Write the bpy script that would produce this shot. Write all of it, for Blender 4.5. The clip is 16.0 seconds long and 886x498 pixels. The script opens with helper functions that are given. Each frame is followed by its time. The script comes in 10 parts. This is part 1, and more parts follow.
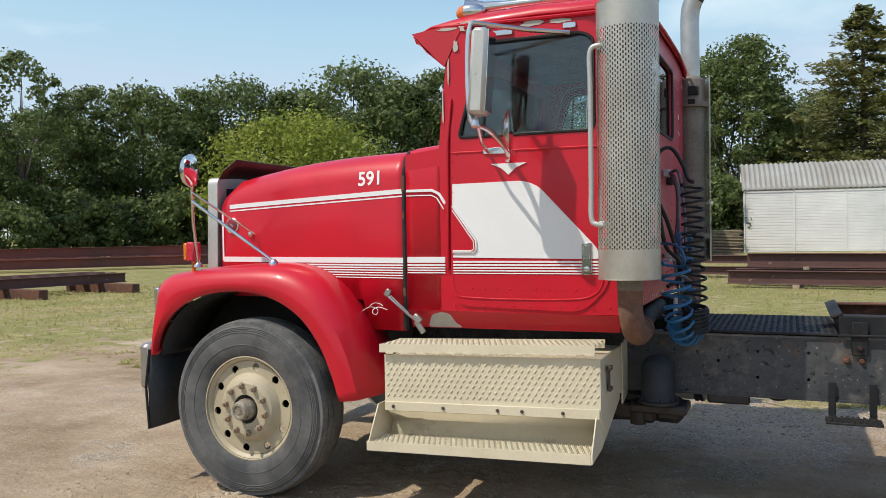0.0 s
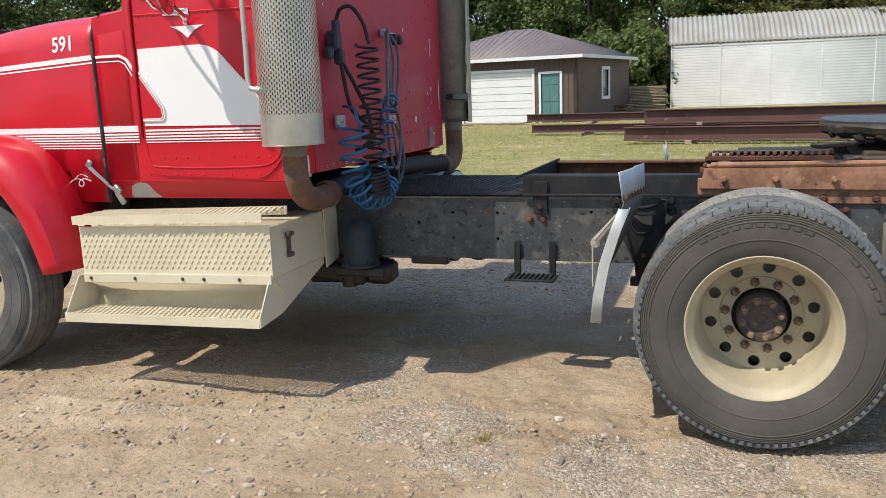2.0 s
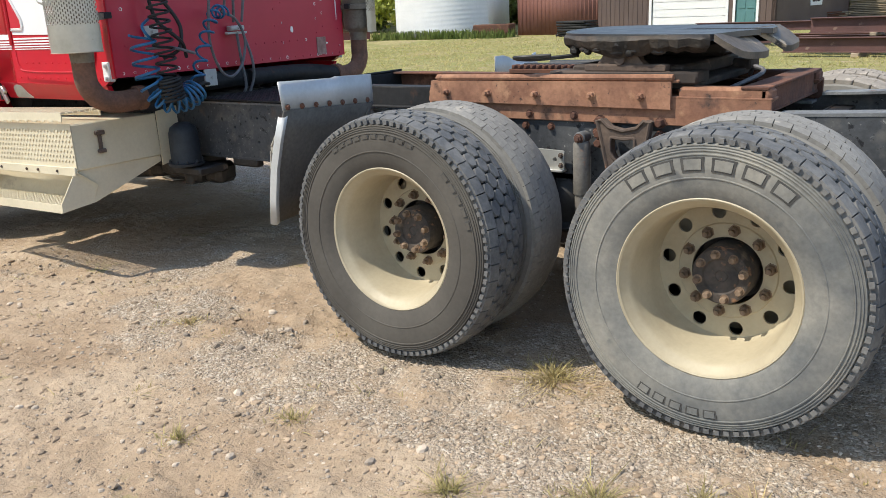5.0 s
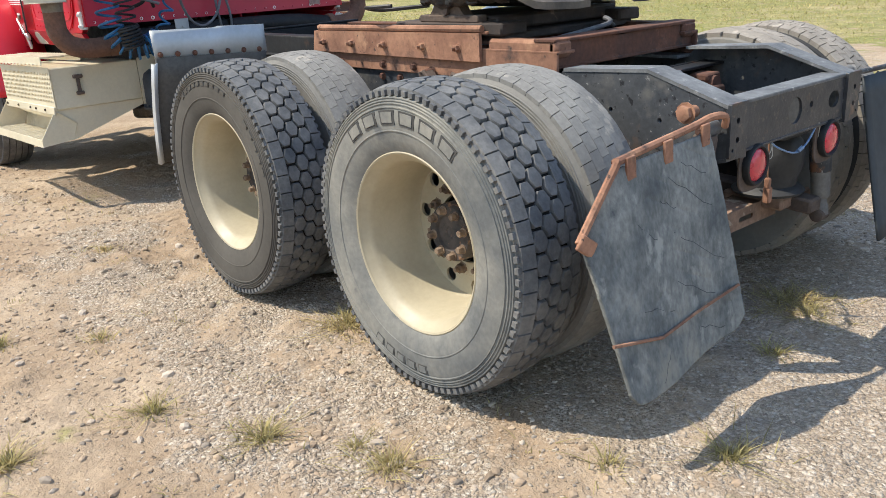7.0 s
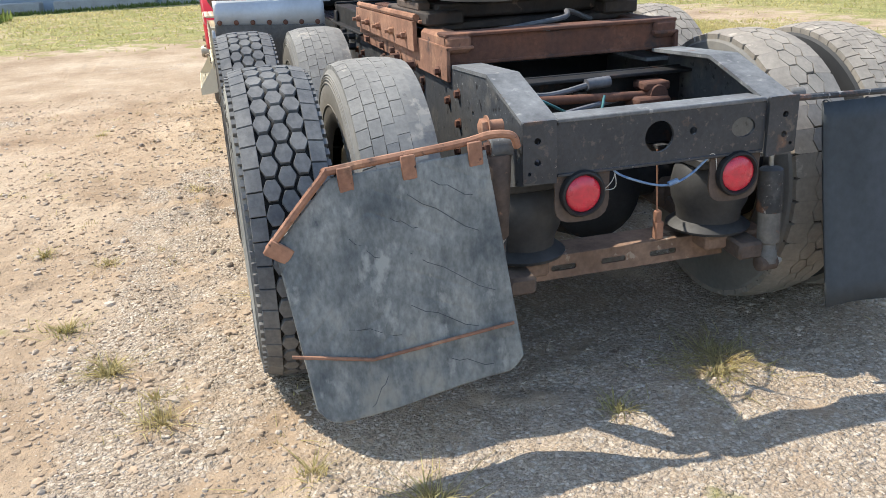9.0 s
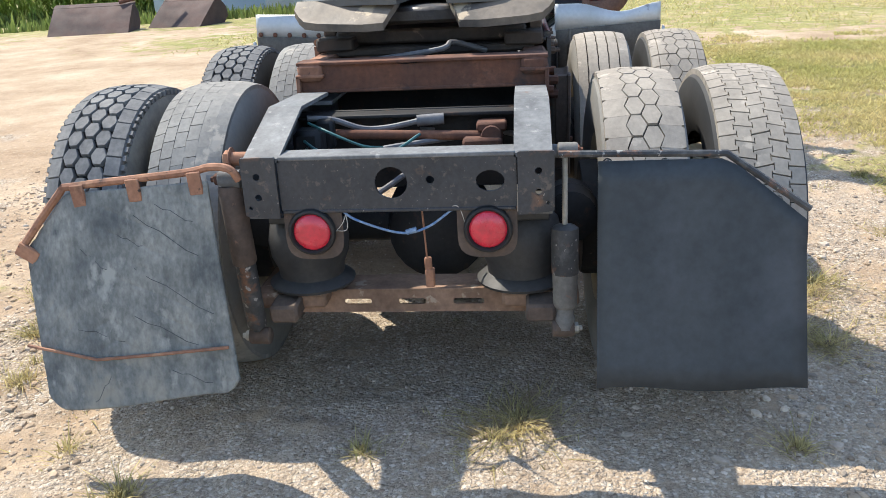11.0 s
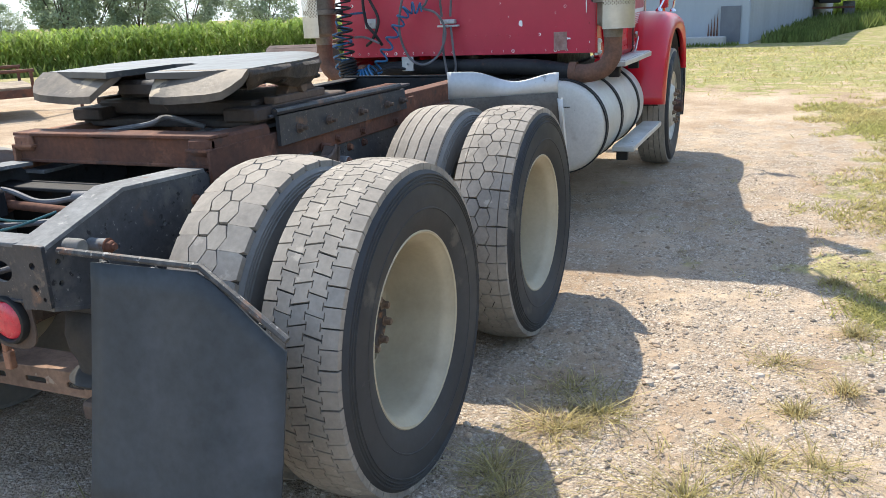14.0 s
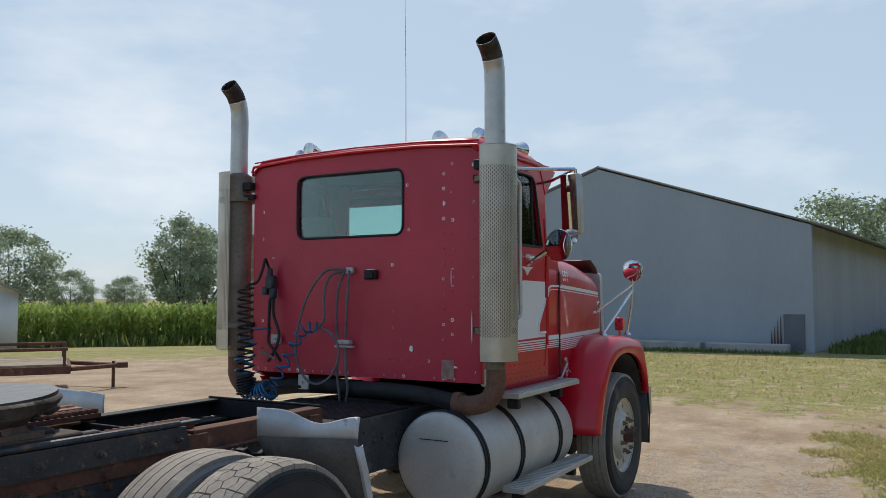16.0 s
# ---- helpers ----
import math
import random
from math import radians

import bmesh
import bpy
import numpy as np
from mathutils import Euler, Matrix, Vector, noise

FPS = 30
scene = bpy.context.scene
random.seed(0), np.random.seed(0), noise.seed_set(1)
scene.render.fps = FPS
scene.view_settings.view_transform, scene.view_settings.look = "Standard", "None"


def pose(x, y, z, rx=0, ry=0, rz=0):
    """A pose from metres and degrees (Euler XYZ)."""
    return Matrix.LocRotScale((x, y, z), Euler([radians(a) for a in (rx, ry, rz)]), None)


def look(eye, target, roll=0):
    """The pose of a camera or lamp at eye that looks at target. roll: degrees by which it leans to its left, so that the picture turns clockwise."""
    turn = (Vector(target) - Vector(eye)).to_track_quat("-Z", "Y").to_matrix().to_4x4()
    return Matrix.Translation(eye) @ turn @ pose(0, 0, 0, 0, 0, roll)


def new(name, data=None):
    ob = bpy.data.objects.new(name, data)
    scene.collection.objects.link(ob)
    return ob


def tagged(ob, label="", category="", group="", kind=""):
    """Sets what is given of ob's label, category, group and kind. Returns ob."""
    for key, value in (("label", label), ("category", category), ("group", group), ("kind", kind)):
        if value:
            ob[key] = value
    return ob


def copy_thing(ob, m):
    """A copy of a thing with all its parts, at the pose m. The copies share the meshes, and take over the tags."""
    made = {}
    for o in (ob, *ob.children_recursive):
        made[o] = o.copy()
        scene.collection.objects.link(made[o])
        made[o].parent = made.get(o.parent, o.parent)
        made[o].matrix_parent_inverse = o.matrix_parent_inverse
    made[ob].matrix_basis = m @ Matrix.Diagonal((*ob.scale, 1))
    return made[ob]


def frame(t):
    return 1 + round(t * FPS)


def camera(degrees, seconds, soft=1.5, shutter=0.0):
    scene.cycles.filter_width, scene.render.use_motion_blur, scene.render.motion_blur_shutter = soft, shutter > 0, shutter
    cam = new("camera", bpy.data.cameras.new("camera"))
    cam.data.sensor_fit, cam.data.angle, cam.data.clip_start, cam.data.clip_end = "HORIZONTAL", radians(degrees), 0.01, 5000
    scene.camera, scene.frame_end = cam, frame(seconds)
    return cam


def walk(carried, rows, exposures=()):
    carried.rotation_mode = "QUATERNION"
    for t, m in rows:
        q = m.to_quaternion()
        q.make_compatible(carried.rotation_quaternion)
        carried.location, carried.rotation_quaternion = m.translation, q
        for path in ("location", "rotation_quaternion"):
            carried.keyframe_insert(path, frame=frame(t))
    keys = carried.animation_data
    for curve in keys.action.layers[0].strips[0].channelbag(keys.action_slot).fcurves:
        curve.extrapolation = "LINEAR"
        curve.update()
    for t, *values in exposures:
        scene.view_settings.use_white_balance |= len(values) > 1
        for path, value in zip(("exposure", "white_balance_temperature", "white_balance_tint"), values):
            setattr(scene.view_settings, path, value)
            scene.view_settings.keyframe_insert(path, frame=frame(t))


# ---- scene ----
cam = camera(56.7, 16.0, soft=0.8)
PATH = [
    (0, (-3.383, -5.125, 1.531), (-4.163, -3.284, 1.487), -0.9),
    (0.5, (-3.024, -5.01, 1.504), (-3.871, -3.211, 1.291), -1.2),
    (1, (-2.716, -4.939, 1.545), (-3.54, -3.14, 1.254), -1.9),
    (1.5, (-2.412, -4.764, 1.52), (-3.177, -2.949, 1.177), -2.3),
    (2, (-2.095, -4.604, 1.51), (-2.767, -2.759, 1.132), -2.2),
    (2.5, (-1.719, -4.491, 1.518), (-2.333, -2.629, 1.123), -1.8),
    (3, (-1.374, -4.334, 1.48), (-2.002, -2.481, 1.066), -1.6),
    (3.2, (-1.249, -4.258, 1.479), (-1.907, -2.417, 1.058), -1.8),
    (5.3, (0.344, -3.582, 1.415), (-0.844, -2.08, 0.837), -2.9),
    (5.5, (0.464, -3.507, 1.406), (-0.749, -2.028, 0.822), -3.1),
    (6, (0.75, -3.264, 1.352), (-0.537, -1.856, 0.751), -3.1),
    (6.5, (1.04, -3.003, 1.333), (-0.326, -1.678, 0.718), -3.2),
    (7, (1.335, -2.703, 1.356), (-0.12, -1.493, 0.707), -3.4),
    (7.5, (1.513, -2.331, 1.348), (-0.047, -1.276, 0.676), -3.5),
    (8, (1.725, -1.964, 1.363), (0.063, -1.088, 0.678), -3.2),
    (10.3, (2.222, -0.225, 1.390), (0.333, -0.218, 0.738), -2.9),
    (10.5, (2.222, -0.06, 1.402), (0.33, -0.119, 0.761), -3.0),
    (11, (2.194, 0.36, 1.425), (0.322, 0.157, 0.75), -2.9),
    (11.5, (2.143, 0.696, 1.457), (0.294, 0.387, 0.759), -2.4),
    (12, (1.995, 0.977, 1.415), (0.154, 0.601, 0.728), -2.0),
    (12.5, (1.884, 1.318, 1.407), (0.072, 0.826, 0.719), -1.8),
    (13, (1.79, 1.596, 1.405), (-0.007, 1.016, 0.747), -1.8),
    (13.5, (1.591, 1.859, 1.409), (-0.179, 1.182, 0.768), -1.8),
    (14, (1.46, 2.18, 1.452), (-0.302, 1.418, 0.891), -2.6),
    (14.5, (1.302, 2.515, 1.532), (-0.480, 1.697, 1.146), -1.9),
    (15, (1.024, 2.775, 1.565), (-0.771, 1.912, 1.383), -1.2),
    (15.5, (0.854, 3.097, 1.623), (-0.931, 2.194, 1.635), -1.1),
    (16, (0.534, 3.302, 1.673), (-1.202, 2.314, 1.790), 0.0),
]
walk(cam, [(t, look(eye, target, roll)) for t, eye, target, roll in PATH],
     [(0, 0.52), (0.5, 0.67), (1.5, 0.77), (3, 0.87), (5.5, 1.02), (8, 1.22), (10.5, 1.44), (12.5, 1.58), (13.5, 1.48), (14.5, 1.34), (15.2, 0.92), (15.6, 0.7), (16, 0.28)])

# ---- world and sun ----
SUN_EL, SUN_TO = 56.0, Vector((-0.65, -0.76, 0.0)).normalized()
world = bpy.data.worlds.new("sky")
scene.world = world
world.use_nodes = True
wt = world.node_tree
wt.nodes.clear()
w_out = wt.nodes.new("ShaderNodeOutputWorld")
w_bg = wt.nodes.new("ShaderNodeBackground")
w_sky = wt.nodes.new("ShaderNodeTexSky")
w_sky.sky_type = "NISHITA"
w_sky.sun_disc = False
w_sky.sun_elevation = radians(SUN_EL)
w_sky.sun_rotation = math.atan2(SUN_TO.x, SUN_TO.y)
w_sky.air_density, w_sky.dust_density, w_sky.ozone_density = 1.0, 0.7, 1.2
w_bg.inputs["Strength"].default_value = 0.15
# thin high clouds, the same all round
w_tc = wt.nodes.new("ShaderNodeTexCoord")
w_map = wt.nodes.new("ShaderNodeMapping")
w_map.inputs["Scale"].default_value = (1.0, 1.0, 2.6)
w_noise = wt.nodes.new("ShaderNodeTexNoise")
w_noise.inputs["Scale"].default_value = 2.3
w_noise.inputs["Detail"].default_value = 7
w_noise.inputs["Roughness"].default_value = 0.55
w_ramp = wt.nodes.new("ShaderNodeValToRGB")
w_ramp.color_ramp.elements[0].position, w_ramp.color_ramp.elements[1].position = 0.54, 0.74
w_ramp.color_ramp.elements[1].color = (0.55, 0.55, 0.55, 1)
w_mix = wt.nodes.new("ShaderNodeMixRGB")
w_mix.inputs[2].default_value = (5.4, 5.5, 5.6, 1)
wt.links.new(w_tc.outputs["Generated"], w_map.inputs[0])
wt.links.new(w_map.outputs[0], w_noise.inputs["Vector"])
wt.links.new(w_noise.outputs[0], w_ramp.inputs[0])
wt.links.new(w_ramp.outputs[0], w_mix.inputs[0])
# a thin haze that evens out the glare
w_haze = wt.nodes.new("ShaderNodeMixRGB")
w_haze.blend_type = "DARKEN"
w_haze.inputs[0].default_value = 0.85
w_haze.inputs[2].default_value = (2.62, 3.22, 3.82, 1)
wt.links.new(w_sky.outputs[0], w_haze.inputs[1])
wt.links.new(w_haze.outputs[0], w_mix.inputs[1])
wt.links.new(w_mix.outputs[0], w_bg.inputs[0])
wt.links.new(w_bg.outputs[0], w_out.inputs[0])
sun = new("sun", bpy.data.lights.new("sun", "SUN"))
sun.data.energy, sun.data.angle, sun.data.color = 2.7, radians(0.55), (1.0, 0.925, 0.80)
sun_far = SUN_TO * math.cos(radians(SUN_EL)) + Vector((0, 0, math.sin(radians(SUN_EL))))
sun.matrix_world = look(sun_far * 60, (0, 0, 0))

# ---- materials ----
def mat(name, c1, c2=None, scale=4.0, rough=0.6, metal=0.0, fine=60.0, bump=0.25, dist=0.003, spot=None, coat=0.0,
        rnd=0.0, island=0.0, rough2=None, lo=0.35, hi=0.65, stretch=None, spec=0.5, grain=0.5):
    """Two colours by a large noise, a fine grain on top, spots (colour, scale, threshold) and a bump."""
    m = bpy.data.materials.new(name)
    m.use_nodes = True
    nt = m.node_tree
    bsdf = nt.nodes["Principled BSDF"]
    tc = nt.nodes.new("ShaderNodeTexCoord")
    vec = tc.outputs["Object"]
    if stretch:
        mp = nt.nodes.new("ShaderNodeMapping")
        mp.inputs["Scale"].default_value = stretch
        nt.links.new(vec, mp.inputs[0])
        vec = mp.outputs[0]
    c2 = c2 or tuple(c * 0.75 for c in c1)

    def noise_tex(sc, detail=5):
        n = nt.nodes.new("ShaderNodeTexNoise")
        n.inputs["Scale"].default_value = sc
        n.inputs["Detail"].default_value = detail
        n.inputs["Roughness"].default_value = 0.6
        nt.links.new(vec, n.inputs["Vector"])
        return n.outputs[0]

    def ramp(src, a, b, ca=(0, 0, 0), cb=(1, 1, 1)):
        r = nt.nodes.new("ShaderNodeValToRGB")
        r.color_ramp.elements[0].position, r.color_ramp.elements[1].position = a, b
        r.color_ramp.elements[0].color, r.color_ramp.elements[1].color = (*ca, 1), (*cb, 1)
        nt.links.new(src, r.inputs[0])
        return r.outputs[0]

    def mixc(fac, a, b, mode="MIX"):
        x = nt.nodes.new("ShaderNodeMixRGB")
        x.blend_type = mode
        for s, v in ((0, fac), (1, a), (2, b)):
            if isinstance(v, (int, float)):
                x.inputs[s].default_value = v
            elif isinstance(v, tuple):
                x.inputs[s].default_value = (*v, 1)
            else:
                nt.links.new(v, x.inputs[s])
        return x.outputs[0]

    big, small = noise_tex(scale), noise_tex(fine, 3)
    col = ramp(big, lo, hi, c1, c2)
    col = mixc(grain, col, ramp(small, 0.3, 0.7, (0.62, 0.62, 0.62), (1.25, 1.25, 1.25)), "MULTIPLY")
    if spot:
        for sc, ssc, sth, *soft_ in (spot if isinstance(spot, list) else [spot]):
            col = mixc(ramp(noise_tex(ssc, 6), sth, sth + (soft_[0] if soft_ else 0.04)), col, sc)
    if rnd or island:
        if island:
            g = nt.nodes.new("ShaderNodeNewGeometry").outputs["Random Per Island"]
        else:
            g = nt.nodes.new("ShaderNodeObjectInfo").outputs["Random"]
        k = rnd or island
        col = mixc(1.0, col, ramp(g, 0.0, 1.0, (1 - k,) * 3, (1 + k,) * 3), "MULTIPLY")
    nt.links.new(col, bsdf.inputs["Base Color"])
    rr = ramp(noise_tex(scale * 2.3), 0.3, 0.7, (rough,) * 3, ((rough2 if rough2 is not None else min(1, rough * 1.25)),) * 3)
    nt.links.new(rr, bsdf.inputs["Roughness"])
    bsdf.inputs["Metallic"].default_value = metal
    bsdf.inputs["Specular IOR Level"].default_value = spec
    bsdf.inputs["Coat Weight"].default_value = coat
    bsdf.inputs["Coat Roughness"].default_value = 0.07
    if bump:
        b = nt.nodes.new("ShaderNodeBump")
        b.inputs["Strength"].default_value, b.inputs["Distance"].default_value = bump, dist
        nt.links.new(small, b.inputs["Height"])
        nt.links.new(b.outputs[0], bsdf.inputs["Normal"])
    return m


def glass_mat(name, tint, gloss=0.06):
    m = bpy.data.materials.new(name)
    m.use_nodes = True
    nt = m.node_tree
    nt.nodes.remove(nt.nodes["Principled BSDF"])
    out = nt.nodes["Material Output"]
    tr, gl, mx = (nt.nodes.new(k) for k in ("ShaderNodeBsdfTransparent", "ShaderNodeBsdfGlossy", "ShaderNodeMixShader"))
    fr = nt.nodes.new("ShaderNodeFresnel")
    fr.inputs[0].default_value = 1.5
    ad = nt.nodes.new("ShaderNodeMath")
    ad.operation = "ADD"
    ad.inputs[1].default_value = gloss
    tr.inputs[0].default_value = (*tint, 1)
    gl.inputs["Roughness"].default_value = 0.02
    nt.links.new(fr.outputs[0], ad.inputs[0])
    nt.links.new(ad.outputs[0], mx.inputs[0])
    nt.links.new(tr.outputs[0], mx.inputs[1])
    nt.links.new(gl.outputs[0], mx.inputs[2])
    nt.links.new(mx.outputs[0], out.inputs[0])
    return m


RED = mat("red_paint", (0.56, 0.005, 0.020), (0.49, 0.0045, 0.018), 2.5, 0.34, coat=0.35, spec=0.35, bump=0.02, rough2=0.44, fine=30, grain=0.05,
          spot=[((0.40, 0.005, 0.014), 13, 0.74)])
RED_DULL = mat("faded_red_paint", (0.47, 0.020, 0.052), (0.39, 0.016, 0.042), 1.6, 0.40, coat=0.15, bump=0.02, fine=24, rough2=0.52, grain=0.06,
               spot=[((0.50, 0.06, 0.08), 5, 0.70), ((0.62, 0.50, 0.48), 30, 0.795)])
RED_CHIP = mat("chipped_red_paint", (0.52, 0.006, 0.018), (0.46, 0.006, 0.016), 2.5, 0.36, coat=0.3, bump=0.04, fine=30, grain=0.06,
               spot=[((0.70, 0.66, 0.60), 6.0, 0.66)])
WHITE = mat("white_paint", (0.80, 0.80, 0.80), (0.76, 0.765, 0.77), 2, 0.36, bump=0.02, coat=0.25, grain=0.04, spot=((0.50, 0.47, 0.45), 30, 0.80))
PRIMER = mat("bare_primer", (0.50, 0.47, 0.41), (0.42, 0.40, 0.35), 8, 0.8, grain=0.2)
CREAM = mat("cream_paint", (0.66, 0.595, 0.44), (0.585, 0.52, 0.375), 3, 0.5, bump=0.06, grain=0.12, spot=[((0.42, 0.34, 0.22), 14, 0.74), ((0.50, 0.44, 0.32), 4, 0.64)])
CREAM_RIM = mat("cream_wheel_paint", (0.46, 0.40, 0.28), (0.37, 0.315, 0.215), 4, 0.45, bump=0.06, grain=0.12,
                spot=[((0.40, 0.31, 0.19), 9, 0.70), ((0.20, 0.13, 0.08), 34, 0.77)])
ALU_RIM = mat("dull_wheel_paint", (0.58, 0.55, 0.47), (0.46, 0.43, 0.36), 7, 0.45, metal=0.25, bump=0.06, grain=0.12, spot=((0.28, 0.23, 0.16), 15, 0.68))
RUBBER = mat("tyre_sidewall", (0.066, 0.060, 0.053), (0.105, 0.096, 0.083), 2, 0.8, bump=0.15, dist=0.002, grain=0.2, spot=((0.11, 0.102, 0.09), 3.5, 0.56, 0.2), spec=0.3)
RUBBER_PALE = mat("dusty_tyre_sidewall", (0.165, 0.160, 0.150), (0.245, 0.232, 0.208), 2, 0.88, bump=0.15, dist=0.002, grain=0.2, spot=((0.26, 0.24, 0.205), 3, 0.56, 0.2), spec=0.2)
RUBBER_OLD = mat("scuffed_tyre_sidewall", (0.125, 0.13, 0.13), (0.27, 0.258, 0.225), 3.2, 0.85, bump=0.25, dist=0.002, grain=0.35, lo=0.36, hi=0.66, spec=0.25, spot=[((0.34, 0.31, 0.255), 2.3, 0.57, 0.16), ((0.10, 0.105, 0.11), 7, 0.62, 0.12)])
RUBBER_MID = mat("steer_tyre_sidewall", (0.05, 0.052, 0.055), (0.125, 0.124, 0.122), 4, 0.65, bump=0.15, dist=0.002, grain=0.25, spec=0.4, spot=((0.17, 0.162, 0.15), 5, 0.56, 0.25))
RUBBER_BLACK = mat("black_tyre_sidewall", (0.026, 0.027, 0.029), (0.05, 0.05, 0.05), 2, 0.6, bump=0.1, grain=0.15, spec=0.35, spot=((0.085, 0.08, 0.07), 3, 0.64))
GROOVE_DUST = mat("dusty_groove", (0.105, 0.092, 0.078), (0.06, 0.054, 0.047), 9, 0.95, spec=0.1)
TREAD_DARK = mat("tread_rubber", (0.095, 0.098, 0.103), (0.18, 0.176, 0.168), 9, 0.7, bump=0.4, spec=0.25)
TREAD_BALD = mat("bald_grey_tread", (0.27, 0.258, 0.235), (0.185, 0.178, 0.165), 4, 0.9, bump=0.35, grain=0.35, spec=0.15, spot=[((0.33, 0.305, 0.265), 6, 0.6), ((0.12, 0.115, 0.108), 14, 0.68, 0.08)])
TREAD_DUST = mat("dusty_tread_rubber", (0.345, 0.305, 0.255), (0.245, 0.218, 0.185), 5, 0.92, bump=0.3, grain=0.3, spec=0.15, spot=((0.40, 0.35, 0.29), 12, 0.62))
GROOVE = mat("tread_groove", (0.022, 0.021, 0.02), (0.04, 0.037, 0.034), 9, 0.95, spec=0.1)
LETTER = mat("tyre_letter_rubber", (0.045, 0.044, 0.042), (0.075, 0.072, 0.068), 20, 0.7)
BLACK = mat("black_frame_paint", (0.013, 0.014, 0.016), (0.026, 0.026, 0.027), 5, 0.55, bump=0.3, fine=45, spec=0.25,
            spot=[((0.07, 0.068, 0.066), 60, 0.68), ((0.085, 0.043, 0.026), 14, 0.60, 0.2)])
BLACK_WORN = mat("worn_black_paint", (0.036, 0.038, 0.041), (0.080, 0.078, 0.076), 4, 0.5, bump=0.35, fine=60, spec=0.3,
                 spot=[((0.12, 0.118, 0.112), 22, 0.54, 0.16), ((0.19, 0.095, 0.055), 13, 0.555, 0.10), ((0.30, 0.285, 0.26), 45, 0.60, 0.06)])
BLACK_RAIL = mat("blue_black_rail_paint", (0.045, 0.049, 0.056), (0.085, 0.087, 0.09), 3, 0.45, bump=0.3, fine=55, spec=0.3, spot=[((0.155, 0.145, 0.128), 8, 0.55, 0.22), ((0.14, 0.09, 0.06), 5, 0.62, 0.14), ((0.018, 0.018, 0.02), 26, 0.60, 0.06), ((0.24, 0.235, 0.22), 55, 0.655, 0.05)])
REAR_PAINT = mat("chipped_blue_black_paint", (0.022, 0.025, 0.030), (0.045, 0.047, 0.052), 5, 0.33, bump=0.35, fine=70, spec=0.45, rough2=0.55,
                 spot=[((0.10, 0.085, 0.072), 34, 0.585, 0.10), ((0.17, 0.090, 0.052), 9, 0.60, 0.14), ((0.26, 0.235, 0.20), 75, 0.66, 0.05)])
# dust and the sky's sheen on top faces, both put into the colour
BLACK_DUST_SHEEN = mat("dusty_worn_black_paint", (0.20, 0.205, 0.205), (0.095, 0.097, 0.10), 5, 0.6, bump=0.3, fine=60, spec=0.3, spot=[((0.27, 0.265, 0.25), 30, 0.60, 0.1), ((0.14, 0.075, 0.045), 12, 0.64, 0.1)])
CAKED = mat("caked_old_grease", (0.018, 0.016, 0.014), (0.075, 0.056, 0.040), 9, 0.6, bump=0.8, fine=38, dist=0.008, rough2=0.85, spot=[((0.17, 0.125, 0.085), 8, 0.62, 0.08)])
GREASE = mat("greasy_black_metal", (0.012, 0.012, 0.012), (0.035, 0.03, 0.027), 7, 0.35, bump=0.6, fine=30, dist=0.006, rough2=0.7, spot=((0.10, 0.075, 0.055), 6, 0.63))
WORN_PLATE = mat("worn_steel_plate", (0.17, 0.135, 0.10), (0.035, 0.030, 0.026), 4, 0.5, metal=0.1, bump=0.4, fine=40, spot=((0.33, 0.26, 0.175), 6, 0.60))
TOP_PLATE = mat("greased_plate_top", (0.022, 0.023, 0.026), (0.045, 0.045, 0.046), 5, 0.33, bump=0.3, fine=22, spec=0.9, rough2=0.5, spot=[((0.14, 0.13, 0.115), 7, 0.62, 0.08)])
RUST = mat("rusty_steel", (0.37, 0.19, 0.115), (0.21, 0.10, 0.062), 4, 0.85, bump=0.5, fine=55, spot=[((0.40, 0.22, 0.13), 9, 0.58, 0.12), ((0.075, 0.045, 0.035), 10, 0.58, 0.14), ((0.05, 0.035, 0.03), 40, 0.64, 0.08)])
GRIME = mat("grimy_brown_steel", (0.125, 0.088, 0.066), (0.075, 0.055, 0.045), 6, 0.8, bump=0.4, spot=((0.20, 0.12, 0.08), 11, 0.64))
RUST_DARK = mat("dark_rusty_steel", (0.15, 0.062, 0.036), (0.085, 0.042, 0.03), 5, 0.85, bump=0.5, fine=55, spot=[((0.24, 0.11, 0.065), 8, 0.58, 0.12), ((0.045, 0.035, 0.032), 9, 0.58, 0.14)])
BROWN_STEEL = mat("primed_steel_beam", (0.125, 0.058, 0.050), (0.09, 0.045, 0.04), 1.5, 0.7, bump=0.2, spot=((0.20, 0.13, 0.10), 3, 0.66))
PIPE_RUST = mat("rusted_exhaust", (0.19, 0.095, 0.06), (0.12, 0.065, 0.045), 12, 0.8, bump=0.3)
CHROME = mat("chrome", (0.72, 0.72, 0.72), (0.62, 0.61, 0.59), 5, 0.08, metal=1.0, bump=0.01, rough2=0.2, grain=0.08)
STEEL = mat("brushed_stainless", (0.50, 0.49, 0.46), (0.40, 0.385, 0.355), 6, 0.30, metal=0.9, bump=0.03, rough2=0.42, grain=0.1, spot=((0.30, 0.25, 0.19), 10, 0.68))
STEEL_DULL = mat("dull_steel", (0.46, 0.43, 0.37), (0.38, 0.35, 0.30), 5, 0.5, metal=0.35, bump=0.1)
ALU = mat("dull_aluminium", (0.56, 0.56, 0.53), (0.46, 0.46, 0.43), 4, 0.42, metal=0.55, bump=0.05, rough2=0.55, grain=0.12, spot=((0.36, 0.34, 0.29), 9, 0.68))
GALV = mat("galvanised_sheet", (0.54, 0.555, 0.56), (0.42, 0.43, 0.43), 3, 0.5, metal=0.4, bump=0.05, grain=0.15, spot=((0.27, 0.27, 0.27), 8, 0.66))
